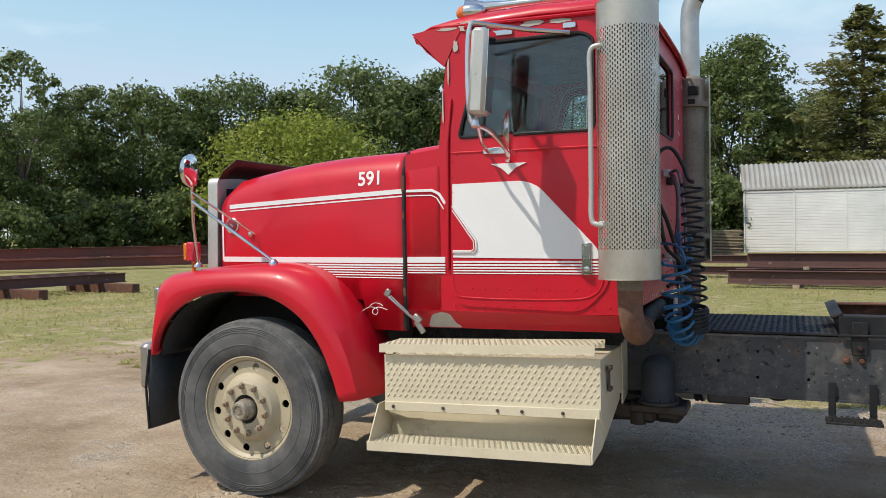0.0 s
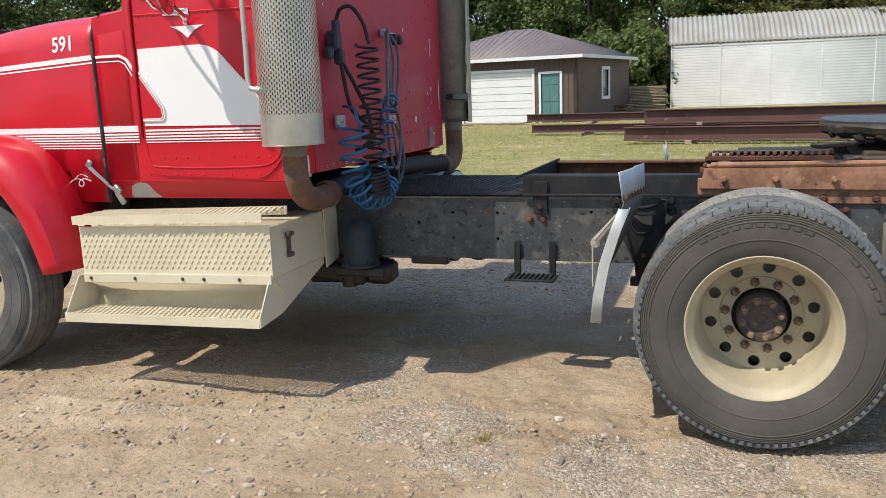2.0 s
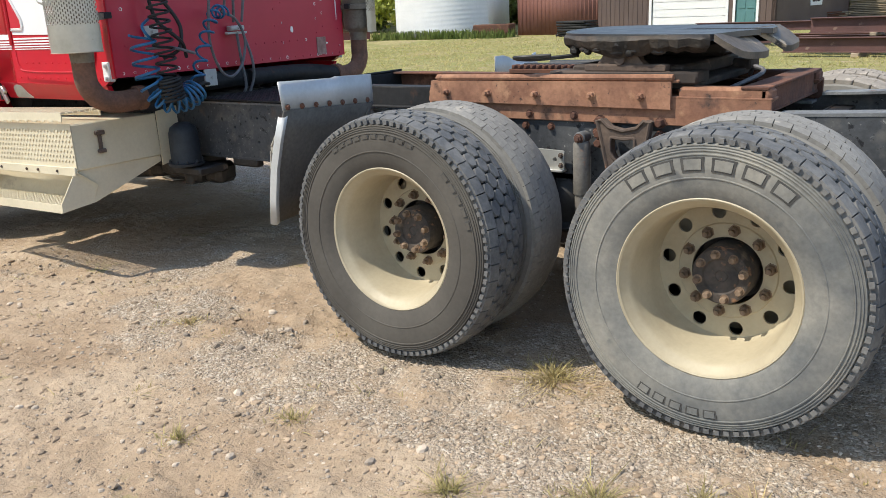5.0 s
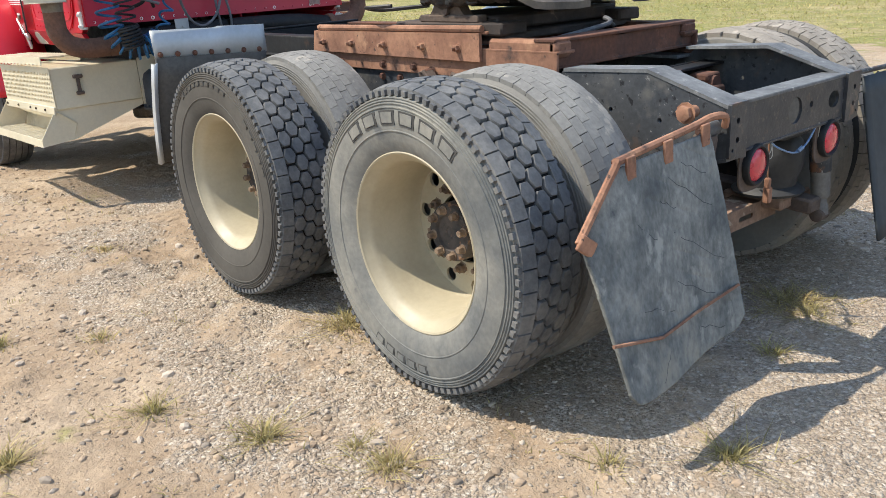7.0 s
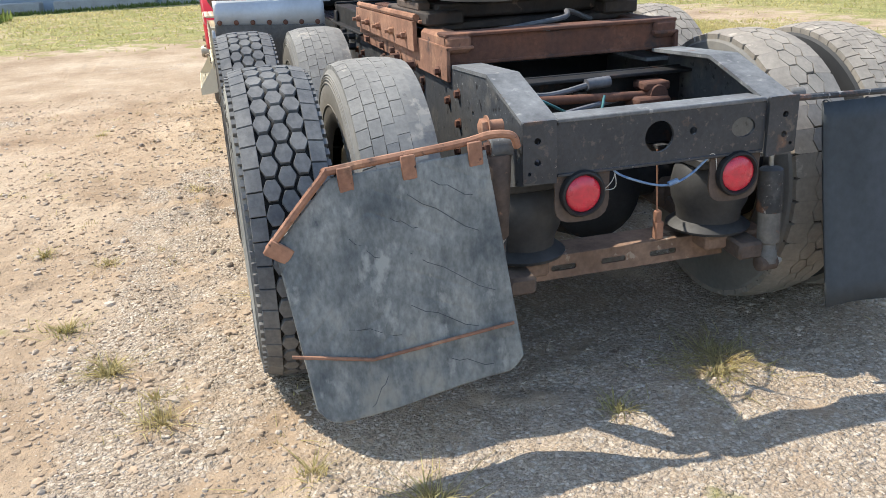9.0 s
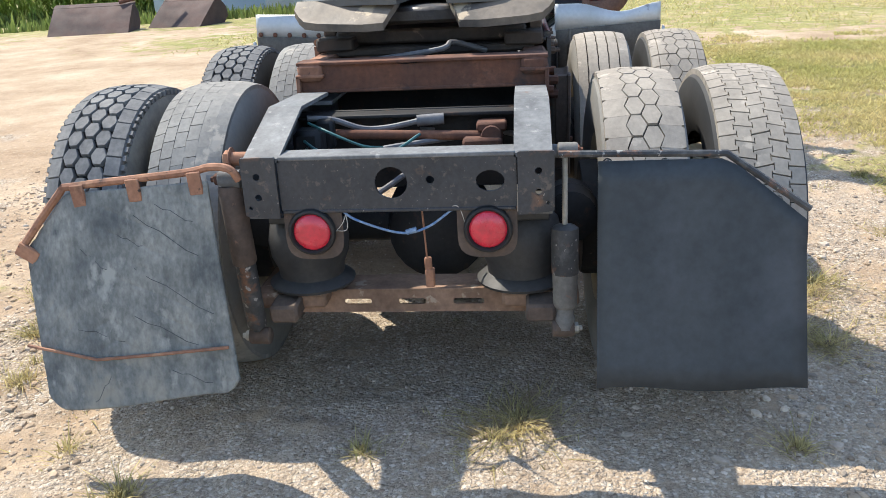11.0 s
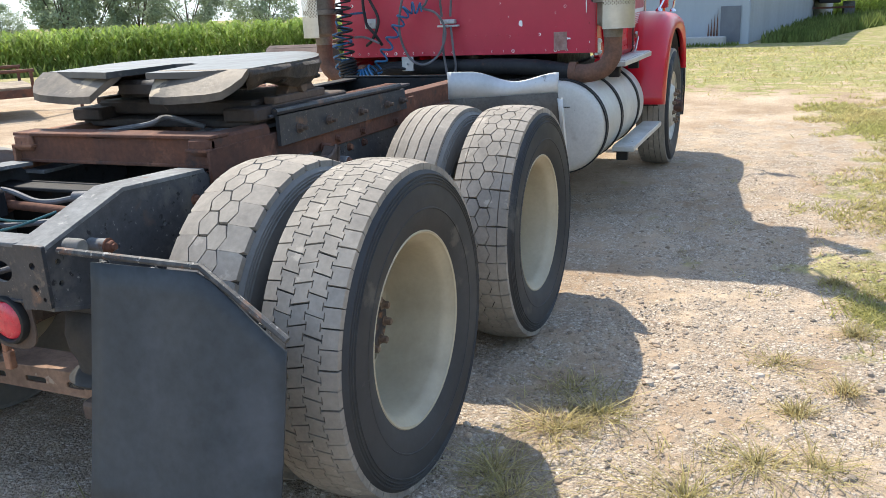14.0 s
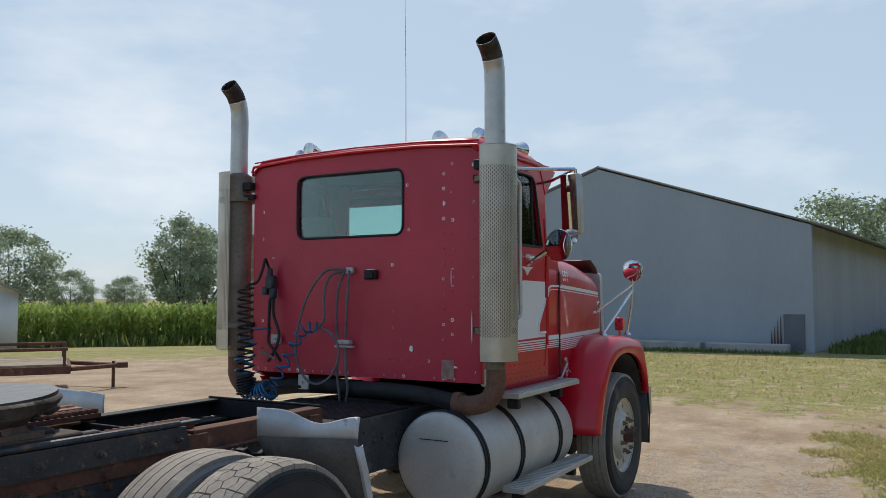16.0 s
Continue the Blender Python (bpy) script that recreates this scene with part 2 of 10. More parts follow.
FLAP_OLD = mat("old_grey_rubber_flap", (0.090, 0.098, 0.098), (0.275, 0.275, 0.248), 5, 0.72, bump=0.4, fine=48, grain=0.75, lo=0.34, hi=0.68, stretch=(1, 1.5, 0.9), spot=[((0.30, 0.30, 0.27), 9, 0.60, 0.1), ((0.045, 0.052, 0.06), 5, 0.62, 0.12), ((0.26, 0.24, 0.19), 2.5, 0.62, 0.12)])
FLAP_NEW = mat("black_rubber_flap", (0.026, 0.032, 0.036), (0.042, 0.049, 0.054), 2, 0.6, bump=0.12, fine=30, spot=((0.075, 0.08, 0.09), 3, 0.55, 0.3))
HOSE = mat("black_hose", (0.012, 0.012, 0.013), (0.026, 0.026, 0.026), 10, 0.5, bump=0.1, spec=0.3)
HOSE_GREY = mat("grey_hose", (0.14, 0.14, 0.15), (0.085, 0.085, 0.09), 10, 0.55, bump=0.1)
HOSE_BLUE = mat("blue_air_hose", (0.016, 0.135, 0.30), (0.012, 0.095, 0.21), 10, 0.4, bump=0.05)
LAMP_RED = mat("red_lamp_lens", (0.62, 0.025, 0.05), (0.50, 0.02, 0.04), 12, 0.25, coat=0.5, bump=0.02)
LAMP_AMBER = mat("amber_lamp_lens", (0.75, 0.20, 0.02), (0.60, 0.15, 0.015), 12, 0.2, coat=0.5, bump=0.02)
MIRROR = mat("mirror_glass", (0.80, 0.80, 0.80), (0.78, 0.78, 0.78), 3, 0.015, metal=1.0, bump=0, rough2=0.02)
GLASS = glass_mat("cab_glass", (0.82, 0.91, 0.90), 0.03)
SEAT = mat("dark_seat_fabric", (0.06, 0.065, 0.075), (0.09, 0.09, 0.10), 9, 0.9)
INTERIOR = mat("grey_cab_trim", (0.16, 0.165, 0.175), (0.11, 0.115, 0.12), 5, 0.8)
DIRTY_WOOD = mat("weathered_boards", (0.33, 0.26, 0.18), (0.22, 0.17, 0.12), 4, 0.85, bump=0.4, rnd=0.25, stretch=(1, 1, 1))

# ---- building kit ----
class Build:
    """Collects verts and faces of one mesh."""

    def __init__(self):
        self.v, self.f, self.m, self.mi = [], [], [], 0

    def add(self, vs, fs):
        o = len(self.v)
        self.v += [tuple(p) for p in vs]
        self.f += [tuple(i + o for i in q) for q in fs]
        self.m += [self.mi] * len(fs)
        return self

    def box(self, c, d, rot=None, b=0.004):
        """A box of size d round c with chamfered edges b; rot in degrees."""
        hx, hy, hz = (x / 2 for x in d)
        b = min(b, hx * 0.45, hy * 0.45, hz * 0.45)
        vs, idx = [], {}
        for sx in (-1, 1):
            for sy in (-1, 1):
                for sz in (-1, 1):
                    for ax in range(3):
                        p = [sx * (hx - b), sy * (hy - b), sz * (hz - b)]
                        p[ax] = (sx * hx, sy * hy, sz * hz)[ax]
                        idx[sx, sy, sz, ax] = len(vs)
                        vs.append(p)
        fs = []
        for ax in range(3):
            o1, o2 = [a for a in range(3) if a != ax]
            for s in (-1, 1):
                q = []
                for a, bb in ((-1, -1), (1, -1), (1, 1), (-1, 1)):
                    k = [0, 0, 0]
                    k[ax], k[o1], k[o2] = s, a, bb
                    q.append(idx[(*k, ax)])
                fs.append(q)
            for a in (-1, 1):
                for bb in (-1, 1):
                    k0, k1 = [0, 0, 0], [0, 0, 0]
                    k0[ax], k1[ax] = -1, 1
                    k0[o1] = k1[o1] = a
                    k0[o2] = k1[o2] = bb
                    fs.append([idx[(*k0, o1)], idx[(*k1, o1)], idx[(*k1, o2)], idx[(*k0, o2)]])
        for sx in (-1, 1):
            for sy in (-1, 1):
                for sz in (-1, 1):
                    fs.append([idx[sx, sy, sz, a] for a in range(3)])
        r = Euler([radians(a) for a in rot]).to_matrix() if rot else Matrix.Identity(3)
        c = Vector(c)
        return self.add([r @ Vector(p) + c for p in vs], fs)

    def cyl(self, p0, p1, r0, r1=None, n=18, cap=True):
        return self.lathe([(r0, 0.0), (r0 if r1 is None else r1, (Vector(p1) - Vector(p0)).length)], p0, Vector(p1) - Vector(p0), n, cap)

    def lathe(self, prof, c, axis, n=24, cap=False):
        """A profile of (radius, distance along the axis) turned round the axis through c."""
        z = Vector(axis).normalized()
        x = z.orthogonal().normalized()
        y = z.cross(x)
        c = Vector(c)
        vs, fs = [], []
        for r, a in prof:
            for k in range(n):
                t = 2 * math.pi * k / n
                vs.append(c + z * a + (x * math.cos(t) + y * math.sin(t)) * r)
        for i in range(len(prof) - 1):
            for k in range(n):
                k2 = (k + 1) % n
                fs.append((i * n + k, i * n + k2, (i + 1) * n + k2, (i + 1) * n + k))
        if cap:
            fs.append(tuple(range(n))[::-1])
            fs.append(tuple((len(prof) - 1) * n + k for k in range(n)))
        return self.add(vs, fs)

    def tube(self, pts, r, n=8, cap=True):
        """A round bar along pts; r may be a list."""
        pts = [Vector(p) for p in pts]
        rs = r if isinstance(r, (list, tuple)) else [r] * len(pts)
        vs, fs, x = [], [], None
        for i, p in enumerate(pts):
            t = (pts[min(i + 1, len(pts) - 1)] - pts[max(i - 1, 0)]).normalized()
            x = t.orthogonal().normalized() if x is None else (x - t * x.dot(t)).normalized()
            y = t.cross(x)
            for k in range(n):
                a = 2 * math.pi * k / n
                vs.append(p + (x * math.cos(a) + y * math.sin(a)) * rs[i])
        for i in range(len(pts) - 1):
            for k in range(n):
                k2 = (k + 1) % n
                fs.append((i * n + k, i * n + k2, (i + 1) * n + k2, (i + 1) * n + k))
        if cap:
            fs.append(tuple(range(n))[::-1])
            fs.append(tuple((len(pts) - 1) * n + k for k in range(n)))
        return self.add(vs, fs)

    def plate(self, outer, holes, th, fn):
        """A flat outline with holes, th thick; fn maps (u, v, w) into space."""
        bm = bmesh.new()
        edges = []
        loops = [outer] + list(holes)
        for lp in loops:
            vv = [bm.verts.new((u, v, 0)) for u, v in lp]
            edges += [bm.edges.new((vv[i], vv[(i + 1) % len(vv)])) for i in range(len(vv))]
        bmesh.ops.triangle_fill(bm, edges=edges, use_beauty=True, use_dissolve=False, normal=(0, 0, 1))
        bm.verts.index_update()
        n = len(bm.verts)
        co = [v.co.copy() for v in bm.verts]
        tri = [[v.index for v in f.verts] for f in bm.faces]
        bm.free()
        vs = [fn(p.x, p.y, 0.0) for p in co] + [fn(p.x, p.y, th) for p in co]
        fs = [tuple(q) for q in tri] + [tuple(i + n for i in reversed(q)) for q in tri]
        o = 0
        for lp in loops:
            k = len(lp)
            fs += [(o + i, o + (i + 1) % k, n + o + (i + 1) % k, n + o + i) for i in range(k)]
            o += k
        return self.add(vs, fs)

    def grid(self, rows, close=False):
        """A surface through rows of points."""
        w = len(rows[0])
        vs = [p for r in rows for p in r]
        fs = []
        for i in range(len(rows) - 1):
            for j in range(w if close else w - 1):
                j2 = (j + 1) % w
                fs.append((i * w + j, i * w + j2, (i + 1) * w + j2, (i + 1) * w + j))
        return self.add(vs, fs)

    def ball(self, c, r, s=(1, 1, 1), n=14, m=8):
        rows = []
        for i in range(m + 1):
            t = math.pi * i / m
            rows.append([(c[0] + r * s[0] * math.sin(t) * math.cos(2 * math.pi * k / n),
                          c[1] + r * s[1] * math.sin(t) * math.sin(2 * math.pi * k / n), c[2] + r * s[2] * math.cos(t)) for k in range(n)])
        return self.grid(rows, True)


SMALL = {"rivets", "back_rivets", "paint_chips", "rail_bolts", "angle_bolts", "box_bolts", "tread_pattern", "cracks", "bare_patches", "thin_wires", "upper_tread", "lower_tread"}


def part(name, bld, material, parent=None, label="", angle=40, solid=0.0, weld=False):
    """One mesh object, under its thing or part."""
    me = bpy.data.meshes.new(name)
    me.from_pydata(bld.v, [], bld.f)
    mats = material if isinstance(material, (list, tuple)) else [material]
    for m in mats:
        me.materials.append(m)
    if len(mats) > 1:
        me.polygons.foreach_set("material_index", bld.m)
    bm = bmesh.new()
    bm.from_mesh(me)
    if weld:
        bmesh.ops.remove_doubles(bm, verts=bm.verts, dist=0.0002)
    if len(bld.f) < 60000:
        bmesh.ops.recalc_face_normals(bm, faces=bm.faces)
    bm.to_mesh(me)
    bm.free()
    me.polygons.foreach_set("use_smooth", [True] * len(me.polygons))
    me.set_sharp_from_angle(angle=radians(angle))
    me.update()
    ob = new(name, me)
    if parent:
        ob.parent = parent
    if label:
        tagged(ob, label)
    if name in SMALL:
        tagged(ob, kind="stuff")
    if solid:
        md = ob.modifiers.new("thickness", "SOLIDIFY")
        md.thickness, md.offset = solid, 0.0
    return ob


def thing(name, label, category, group="", kind="", at=(0, 0, 0)):
    ob = new(name)
    ob.empty_display_size = 0.2
    ob.matrix_basis = pose(*at)
    return tagged(ob, label, category, group, kind)


def glide(pts, per=6):
    """A smooth line through pts (Catmull-Rom)."""
    p = [Vector(q) for q in pts]
    p = [p[0] * 2 - p[1]] + p + [p[-1] * 2 - p[-2]]
    out = []
    for i in range(1, len(p) - 2):
        for k in range(per):
            t = k / per
            a, b, c, d = p[i - 1], p[i], p[i + 1], p[i + 2]
            out.append(0.5 * ((2 * b) + (c - a) * t + (2 * a - 5 * b + 4 * c - d) * t * t + (3 * b - a - 3 * c + d) * t ** 3))
    out.append(p[-2])
    return out


def rounded(pts, r, n=5):
    """An outline with its corners rounded."""
    out, k = [], len(pts)
    for i in range(k):
        rr = r[i] if isinstance(r, (list, tuple)) else r
        p, a, b = Vector(pts[i]), Vector(pts[i - 1]), Vector(pts[(i + 1) % k])
        if rr <= 0:
            out.append(tuple(p))
            continue
        da, db = (a - p), (b - p)
        d = min(rr, da.length * 0.45, db.length * 0.45)
        p0, p1 = p + da.normalized() * d, p + db.normalized() * d
        for j in range(n + 1):
            t = j / n
            out.append(tuple((1 - t) ** 2 * p0 + 2 * t * (1 - t) * p + t * t * p1))
    return out


def ring(cx, cy, r, n=14, sx=1.0, sy=1.0):
    return [(cx + r * sx * math.cos(2 * math.pi * k / n), cy + r * sy * math.sin(2 * math.pi * k / n)) for k in range(n)]


def bolt(bld, p, axis, r=0.014, h=0.012):
    """A hexagon head on its washer."""
    a = Vector(axis).normalized()
    p = Vector(p)
    bld.lathe([(r * 1.35, 0), (r * 1.35, 0.003)], p, a, 10, True)
    bld.lathe([(r, 0.003), (r, h), (r * 0.8, h + 0.003)], p, a, 6, True)


def coil(p0, p1, r, turns, sag=0.0, n=14, flat=1.0):
    """Points of a helix from p0 to p1."""
    a, b = Vector(p0), Vector(p1)
    z = (b - a).normalized()
    x = z.orthogonal().normalized()
    y = z.cross(x)
    out = []
    for i in range(turns * n + 1):
        t = i / (turns * n)
        ang = 2 * math.pi * turns * t
        out.append(a.lerp(b, t) + (x * math.cos(ang) * flat + y * math.sin(ang)) * r + Vector((0, 0, -sag * 4 * t * (1 - t))))
    return out


def coil_along(path, r, turns, n=12):
    """A helix wound round a smooth path."""
    pts = glide(path, 10)
    out, x = [], None
    total = turns * n
    for i in range(total + 1):
        u = i / total * (len(pts) - 1)
        k = min(int(u), len(pts) - 2)
        c = pts[k].lerp(pts[k + 1], u - k)
        t = (pts[k + 1] - pts[k]).normalized()
        x = t.orthogonal().normalized() if x is None else (x - t * x.dot(t)).normalized()
        y = t.cross(x)
        a = 2 * math.pi * i / n
        out.append(c + (x * math.cos(a) + y * math.sin(a)) * r)
    return out

# ---- the truck ----
AX_F, AX_1, AX_2, WZ, TR = -6.31, -1.985, -0.665, 0.512, 0.522
truck = thing("semi_truck", "red conventional day-cab semi truck with white door graphics, parked on dirt", "truck", at=(-3.3, 0, 0))
T_INV = truck.matrix_basis.inverted()


def tpart(name, bld, material, parent=None, label="", angle=40, solid=0.0, weld=False):
    """A part of the truck, given in world places."""
    ob = part(name, bld, material, parent or truck, label, angle, solid, weld)
    if not parent:
        ob.matrix_parent_inverse = T_INV
    return ob


def tread(bld, c, s, width, kind, count, r_base, r_top, rng):
    """Tread blocks round a tyre whose outer face lies at c; s: which way is inboard."""
    def put(poly, inset=0.12):
        ca = sum(p[0] for p in poly) / len(poly)
        cb = sum(p[1] for p in poly) / len(poly)
        k = len(poly)
        vs = []
        for rr, f in ((r_base, 1.0), (r_top - 0.004, 1.0), (r_top, 1.0 - inset)):
            for a, b in poly:
                th, w = ca + (a - ca) * f, cb + (b - cb) * f
                drop = 0.022 * (abs(w / width - 0.5) * 2) ** 3
                vs.append((c[0] + (rr - drop) * math.cos(th), c[1] + s * w, c[2] + (rr - drop) * math.sin(th)))
        fs = []
        for lev in (0, k):
            fs += [(lev + i, lev + (i + 1) % k, lev + k + (i + 1) % k, lev + k + i) for i in range(k)]
        fs.append(tuple(2 * k + i for i in range(k)))
        bld.add(vs, fs)

    da = 2 * math.pi / count
    m = 0.018
    inner = width - 2 * m
    if kind == "hex":
        rows = 5
        rw = inner / rows
        for r in range(rows):
            b0 = m + r * rw
            mid = b0 + rw / 2
            for k in range(count):
                a0 = (k + 0.5 * (r % 2)) * da
                half = da * 0.5 - 0.0085
                if r in (0, rows - 1):
                    e0, e1 = (b0, b0 + rw * 1.05) if r == 0 else (b0 - rw * 0.05, b0 + rw)
                    half = da * 0.5 - 0.0025
                    put([(a0 - half, e0), (a0 + half, e0), (a0 + half, e1 - 0.004), (a0 - half, e1 - 0.004)] if r == 0 else [(a0 - half, e0 + 0.004), (a0 + half, e0 + 0.004), (a0 + half, e1), (a0 - half, e1)], 0.05)
                else:
                    w1, w2 = rw * 0.27, rw * 0.53
                    put([(a0 - half, mid - w1), (a0 - half * 0.15, mid - w2), (a0 + half * 0.15, mid - w2), (a0 + half, mid - w1), (a0 + half, mid + w1), (a0 + half * 0.15, mid + w2), (a0 - half * 0.15, mid + w2), (a0 - half, mid + w1)], 0.07)
    elif kind == "brick":
        # waisted blocks, the flanges of one row locked into the waists of the next
        rows = 5
        rw = inner / rows
        for r in range(rows):
            b0, b1 = m + r * rw + 0.0011, m + (r + 1) * rw - 0.0011
            n0, n1 = (0.0 if r == 0 else rw * 0.075), (0.0 if r == rows - 1 else rw * 0.075)
            for k in range(count):
                a0 = (k + 0.5 * (r % 2) + rng.uniform(-0.02, 0.02)) * da
                half = da * 0.5 - 0.0030
                h = half * 0.52
                tilt = (0.10 if r % 2 else -0.10) * da * (0 < r < rows - 1)
                put([(a0 - half - tilt, b0 - n0), (a0 - h, b0 - n0), (a0 - h * 0.8, b0 + n0), (a0 + h * 0.8, b0 + n0), (a0 + h, b0 - n0), (a0 + half - tilt, b0 - n0),
                     (a0 + half + tilt, b1 + n1), (a0 + h, b1 + n1), (a0 + h * 0.8, b1 - n1), (a0 - h * 0.8, b1 - n1), (a0 - h, b1 + n1), (a0 - half + tilt, b1 + n1)], 0.025)
    elif kind == "worn":
        # blocks that are still parted towards one shoulder and bald towards the other
        rows = 6
        rw = inner / rows
        for r in range(rows):
            b0 = m + r * rw
            for k in range(count):
                a0 = (k + (0.0, 0.45, 0.05, 0.5, 0.1, 0.55)[r]) * da
                bald = r > 3 or rng.random() < 0.25
                g, gw = (0.0, 0.0) if bald else (rng.uniform(0.0008, 0.0032), 0.0007)
                half, j = da * 0.5 - g, 0.10 * da
                put([(a0 - half - j / 2, b0 + gw), (a0 + half - j / 2, b0 + gw), (a0 + half + j / 2, b0 + rw - gw), (a0 - half + j / 2, b0 + rw - gw)], 0.0 if bald else 0.02)
    elif kind in ("hexrib", "hexblock"):
        # two rows of six-sided blocks between broad shoulders
        rw = inner * 0.20
        cut = kind == "hexblock"
        for k in range(count):
            for r, mid in enumerate((m + inner * 0.40, m + inner * 0.60)):
                a0 = (k + 0.5 * r + rng.uniform(-0.04, 0.04)) * da
                half, w1, w2 = da * 0.5 - rng.uniform(0.0026, 0.0042), rw * 0.30, rw * rng.uniform(0.63, 0.67)
                put([(a0, mid - w2), (a0 + half, mid - w1), (a0 + half, mid + w1), (a0, mid + w2), (a0 - half, mid + w1), (a0 - half, mid - w1)], 0.035)
            for r in (0, 1):
                a0 = (k + 0.5 * r) * da
                sg = 1 if r == 0 else -1
                e0 = m if r == 0 else m + inner
                f1, f2, fm = e0 + sg * inner * 0.325, e0 + sg * inner * 0.262, e0 + sg * inner * 0.145
                h2 = da * 0.5 - (rng.uniform(0.003, 0.005) if cut else 0.0007)
                if cut:
                    sl = rng.uniform(-0.06, 0.06) * da
                    put([(a0 - h2, e0), (a0 + h2, e0), (a0 + h2 + sl, fm - sg * 0.0012), (a0 - h2 + sl, fm - sg * 0.0012)], 0.03)
                    put([(a0 - h2 + sl, fm + sg * 0.0012), (a0 + h2 + sl, fm + sg * 0.0012), (a0 + h2, f1), (a0, f2), (a0 - h2, f1)], 0.03)
                else:
                    put([(a0 - h2 * 0.86, e0), (a0 + h2 * 0.86, e0), (a0 + h2, e0 + sg * 0.012), (a0 + h2, f1), (a0, f2), (a0 - h2, f1), (a0 - h2, e0 + sg * 0.012)], 0.0)
    elif kind == "rib":
        rows = 5
        rw = inner / rows
        for r in range(rows):
            b0 = m + r * rw
            for k in range(72):
                a0 = k * 2 * math.pi / 72
                half = math.pi / 72
                z = 0.0012 * (1 if k % 2 else -1) * (0 < r < 4)
                put([(a0 - half, b0 + 0.003 + z), (a0 + half, b0 + 0.003 - z), (a0 + half, b0 + rw - 0.003 - z), (a0 - half, b0 + rw - 0.003 + z)], 0.0)


def make_wheel(name, x, y_out, s, tyre_kind, count, side_mat, tread_mat, style, label, depth=0.013, width=0.275, spin=0.0, bars=""):
    """A wheel: rim, tyre, hub and nuts. y_out: the outer sidewall; s: +1 where inboard is +y."""
    rng = random.Random(int(abs(x * 100) + 7 * (s + 2) + abs(y_out) * 31))
    rim_mat = {"steer": CREAM_RIM, "steer_right": ALU_RIM}.get(style, CREAM_RIM)
    c = (x, y_out, WZ)
    ax = Vector((0, s, 0))
    rim = Build()
    y0 = 0.022
    prof = [(0.268, y0 + 0.05), (0.286, y0 + 0.018), (0.296, y0 + 0.012), (0.300, y0), (0.306, y0 + 0.001), (0.308, y0 + 0.01), (0.300, y0 + 0.022)]
    if style in ("steer", "steer_right"):
        rim.lathe([(0.27, y0 + 0.05)] + prof, c, ax, 64)
        def dish(u, v, w):
            r = math.hypot(u, v)
            d = y0 + 0.032 - 0.042 * max(0, min(1, (0.205 - r) / 0.03)) - 0.012 * max(0, min(1, (0.172 - r) / 0.02))
            return (x + u, y_out + s * (d + w), WZ + v)
        outer = ring(0, 0, 0.274, 60)
        holes = [ring(0.243 * math.cos(a), 0.243 * math.sin(a), 0.0235, 14) for a in (spin + 2 * math.pi * k / 10 for k in range(10))]
        holes.append(ring(0, 0, 0.085, 24))
        for r1, r2, hh in ((0.274, 0.205, holes[:10]), (0.205, 0.19, []), (0.19, 0.174, []), (0.174, 0.15, []), (0.15, 0.085, [])):
            rim.plate(ring(0, 0, r1, 60), hh + [ring(0, 0, r2, 60)], 0.010, dish)
        hub_face = y0 - 0.022
    elif style == "inner":
        rim.lathe([(0.30, width - 0.02), (0.28, width - 0.05), (0.26, 0.06), (0.24, 0.05), (0.10, 0.05)], c, ax, 40)
        hub_face = 0.1
    else:
        prof = [(0.298, y0 + 0.030), (0.307, y0 + 0.016), (0.309, y0 + 0.004), (0.303, y0), (0.297, y0 + 0.003), (0.292, y0 + 0.014), (0.276, y0 + 0.028),
                (0.266, y0 + 0.05), (0.263, y0 + 0.10), (0.256, y0 + 0.125), (0.254, y0 + 0.205), (0.249, y0 + 0.228), (0.243, y0 + 0.242)]
        rim.lathe(prof, c, ax, 64)
        holes = [ring(0.211 * math.cos(a), 0.211 * math.sin(a), 0.025, 14) for a in (spin + 2 * math.pi * k / 10 for k in range(10))]
        holes.append(ring(0, 0, 0.172, 40))
        rim.plate(ring(0, 0, 0.2445, 60), holes, 0.011, lambda u, v, w: (x + u, y_out + s * (y0 + 0.240 + w), WZ + v))
        rim.lathe([(0.173, y0 + 0.241), (0.168, y0 + 0.235), (0.122, y0 + 0.234), (0.122, y0 + 0.251)], c, ax, 48)
        hub_face = y0 + 0.234
    wheel = tpart(name, rim, rim_mat, label=label, angle=30)
    # tyre
    ty = Build()
    rb = TR - depth
    w = width
    ty.lathe([(0.296, 0.030), (0.318, 0.018), (0.345, 0.008), (0.372, 0.004), (0.3735, 0.0015), (0.3765, 0.0015), (0.378, 0.003), (0.42, 0.0), (0.445, 0.003), (0.4465, 0.0),
              (0.4495, 0.0), (0.451, 0.004), (0.457, 0.0045), (0.4585, 0.002), (0.461, 0.002), (0.4625, 0.0055), (0.4655, 0.006), (0.467, 0.0035), (0.4695, 0.004), (0.471, 0.0075), (0.474, 0.008), (0.4755, 0.0055), (0.4785, 0.006), (0.480, 0.010), (rb - 0.022, 0.020)], c, ax, 84)
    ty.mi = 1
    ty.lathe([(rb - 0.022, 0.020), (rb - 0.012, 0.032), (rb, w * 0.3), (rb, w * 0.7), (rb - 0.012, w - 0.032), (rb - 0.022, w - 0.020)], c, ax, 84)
    ty.mi = 0
    ty.lathe([(rb - 0.022, w - 0.020), (0.48, w - 0.010), (0.42, w), (0.345, w - 0.008), (0.296, w - 0.03)], c, ax, 84)
    td = Build()
    tread(td, c, s, w, tyre_kind, count, rb - 0.016, TR, rng)
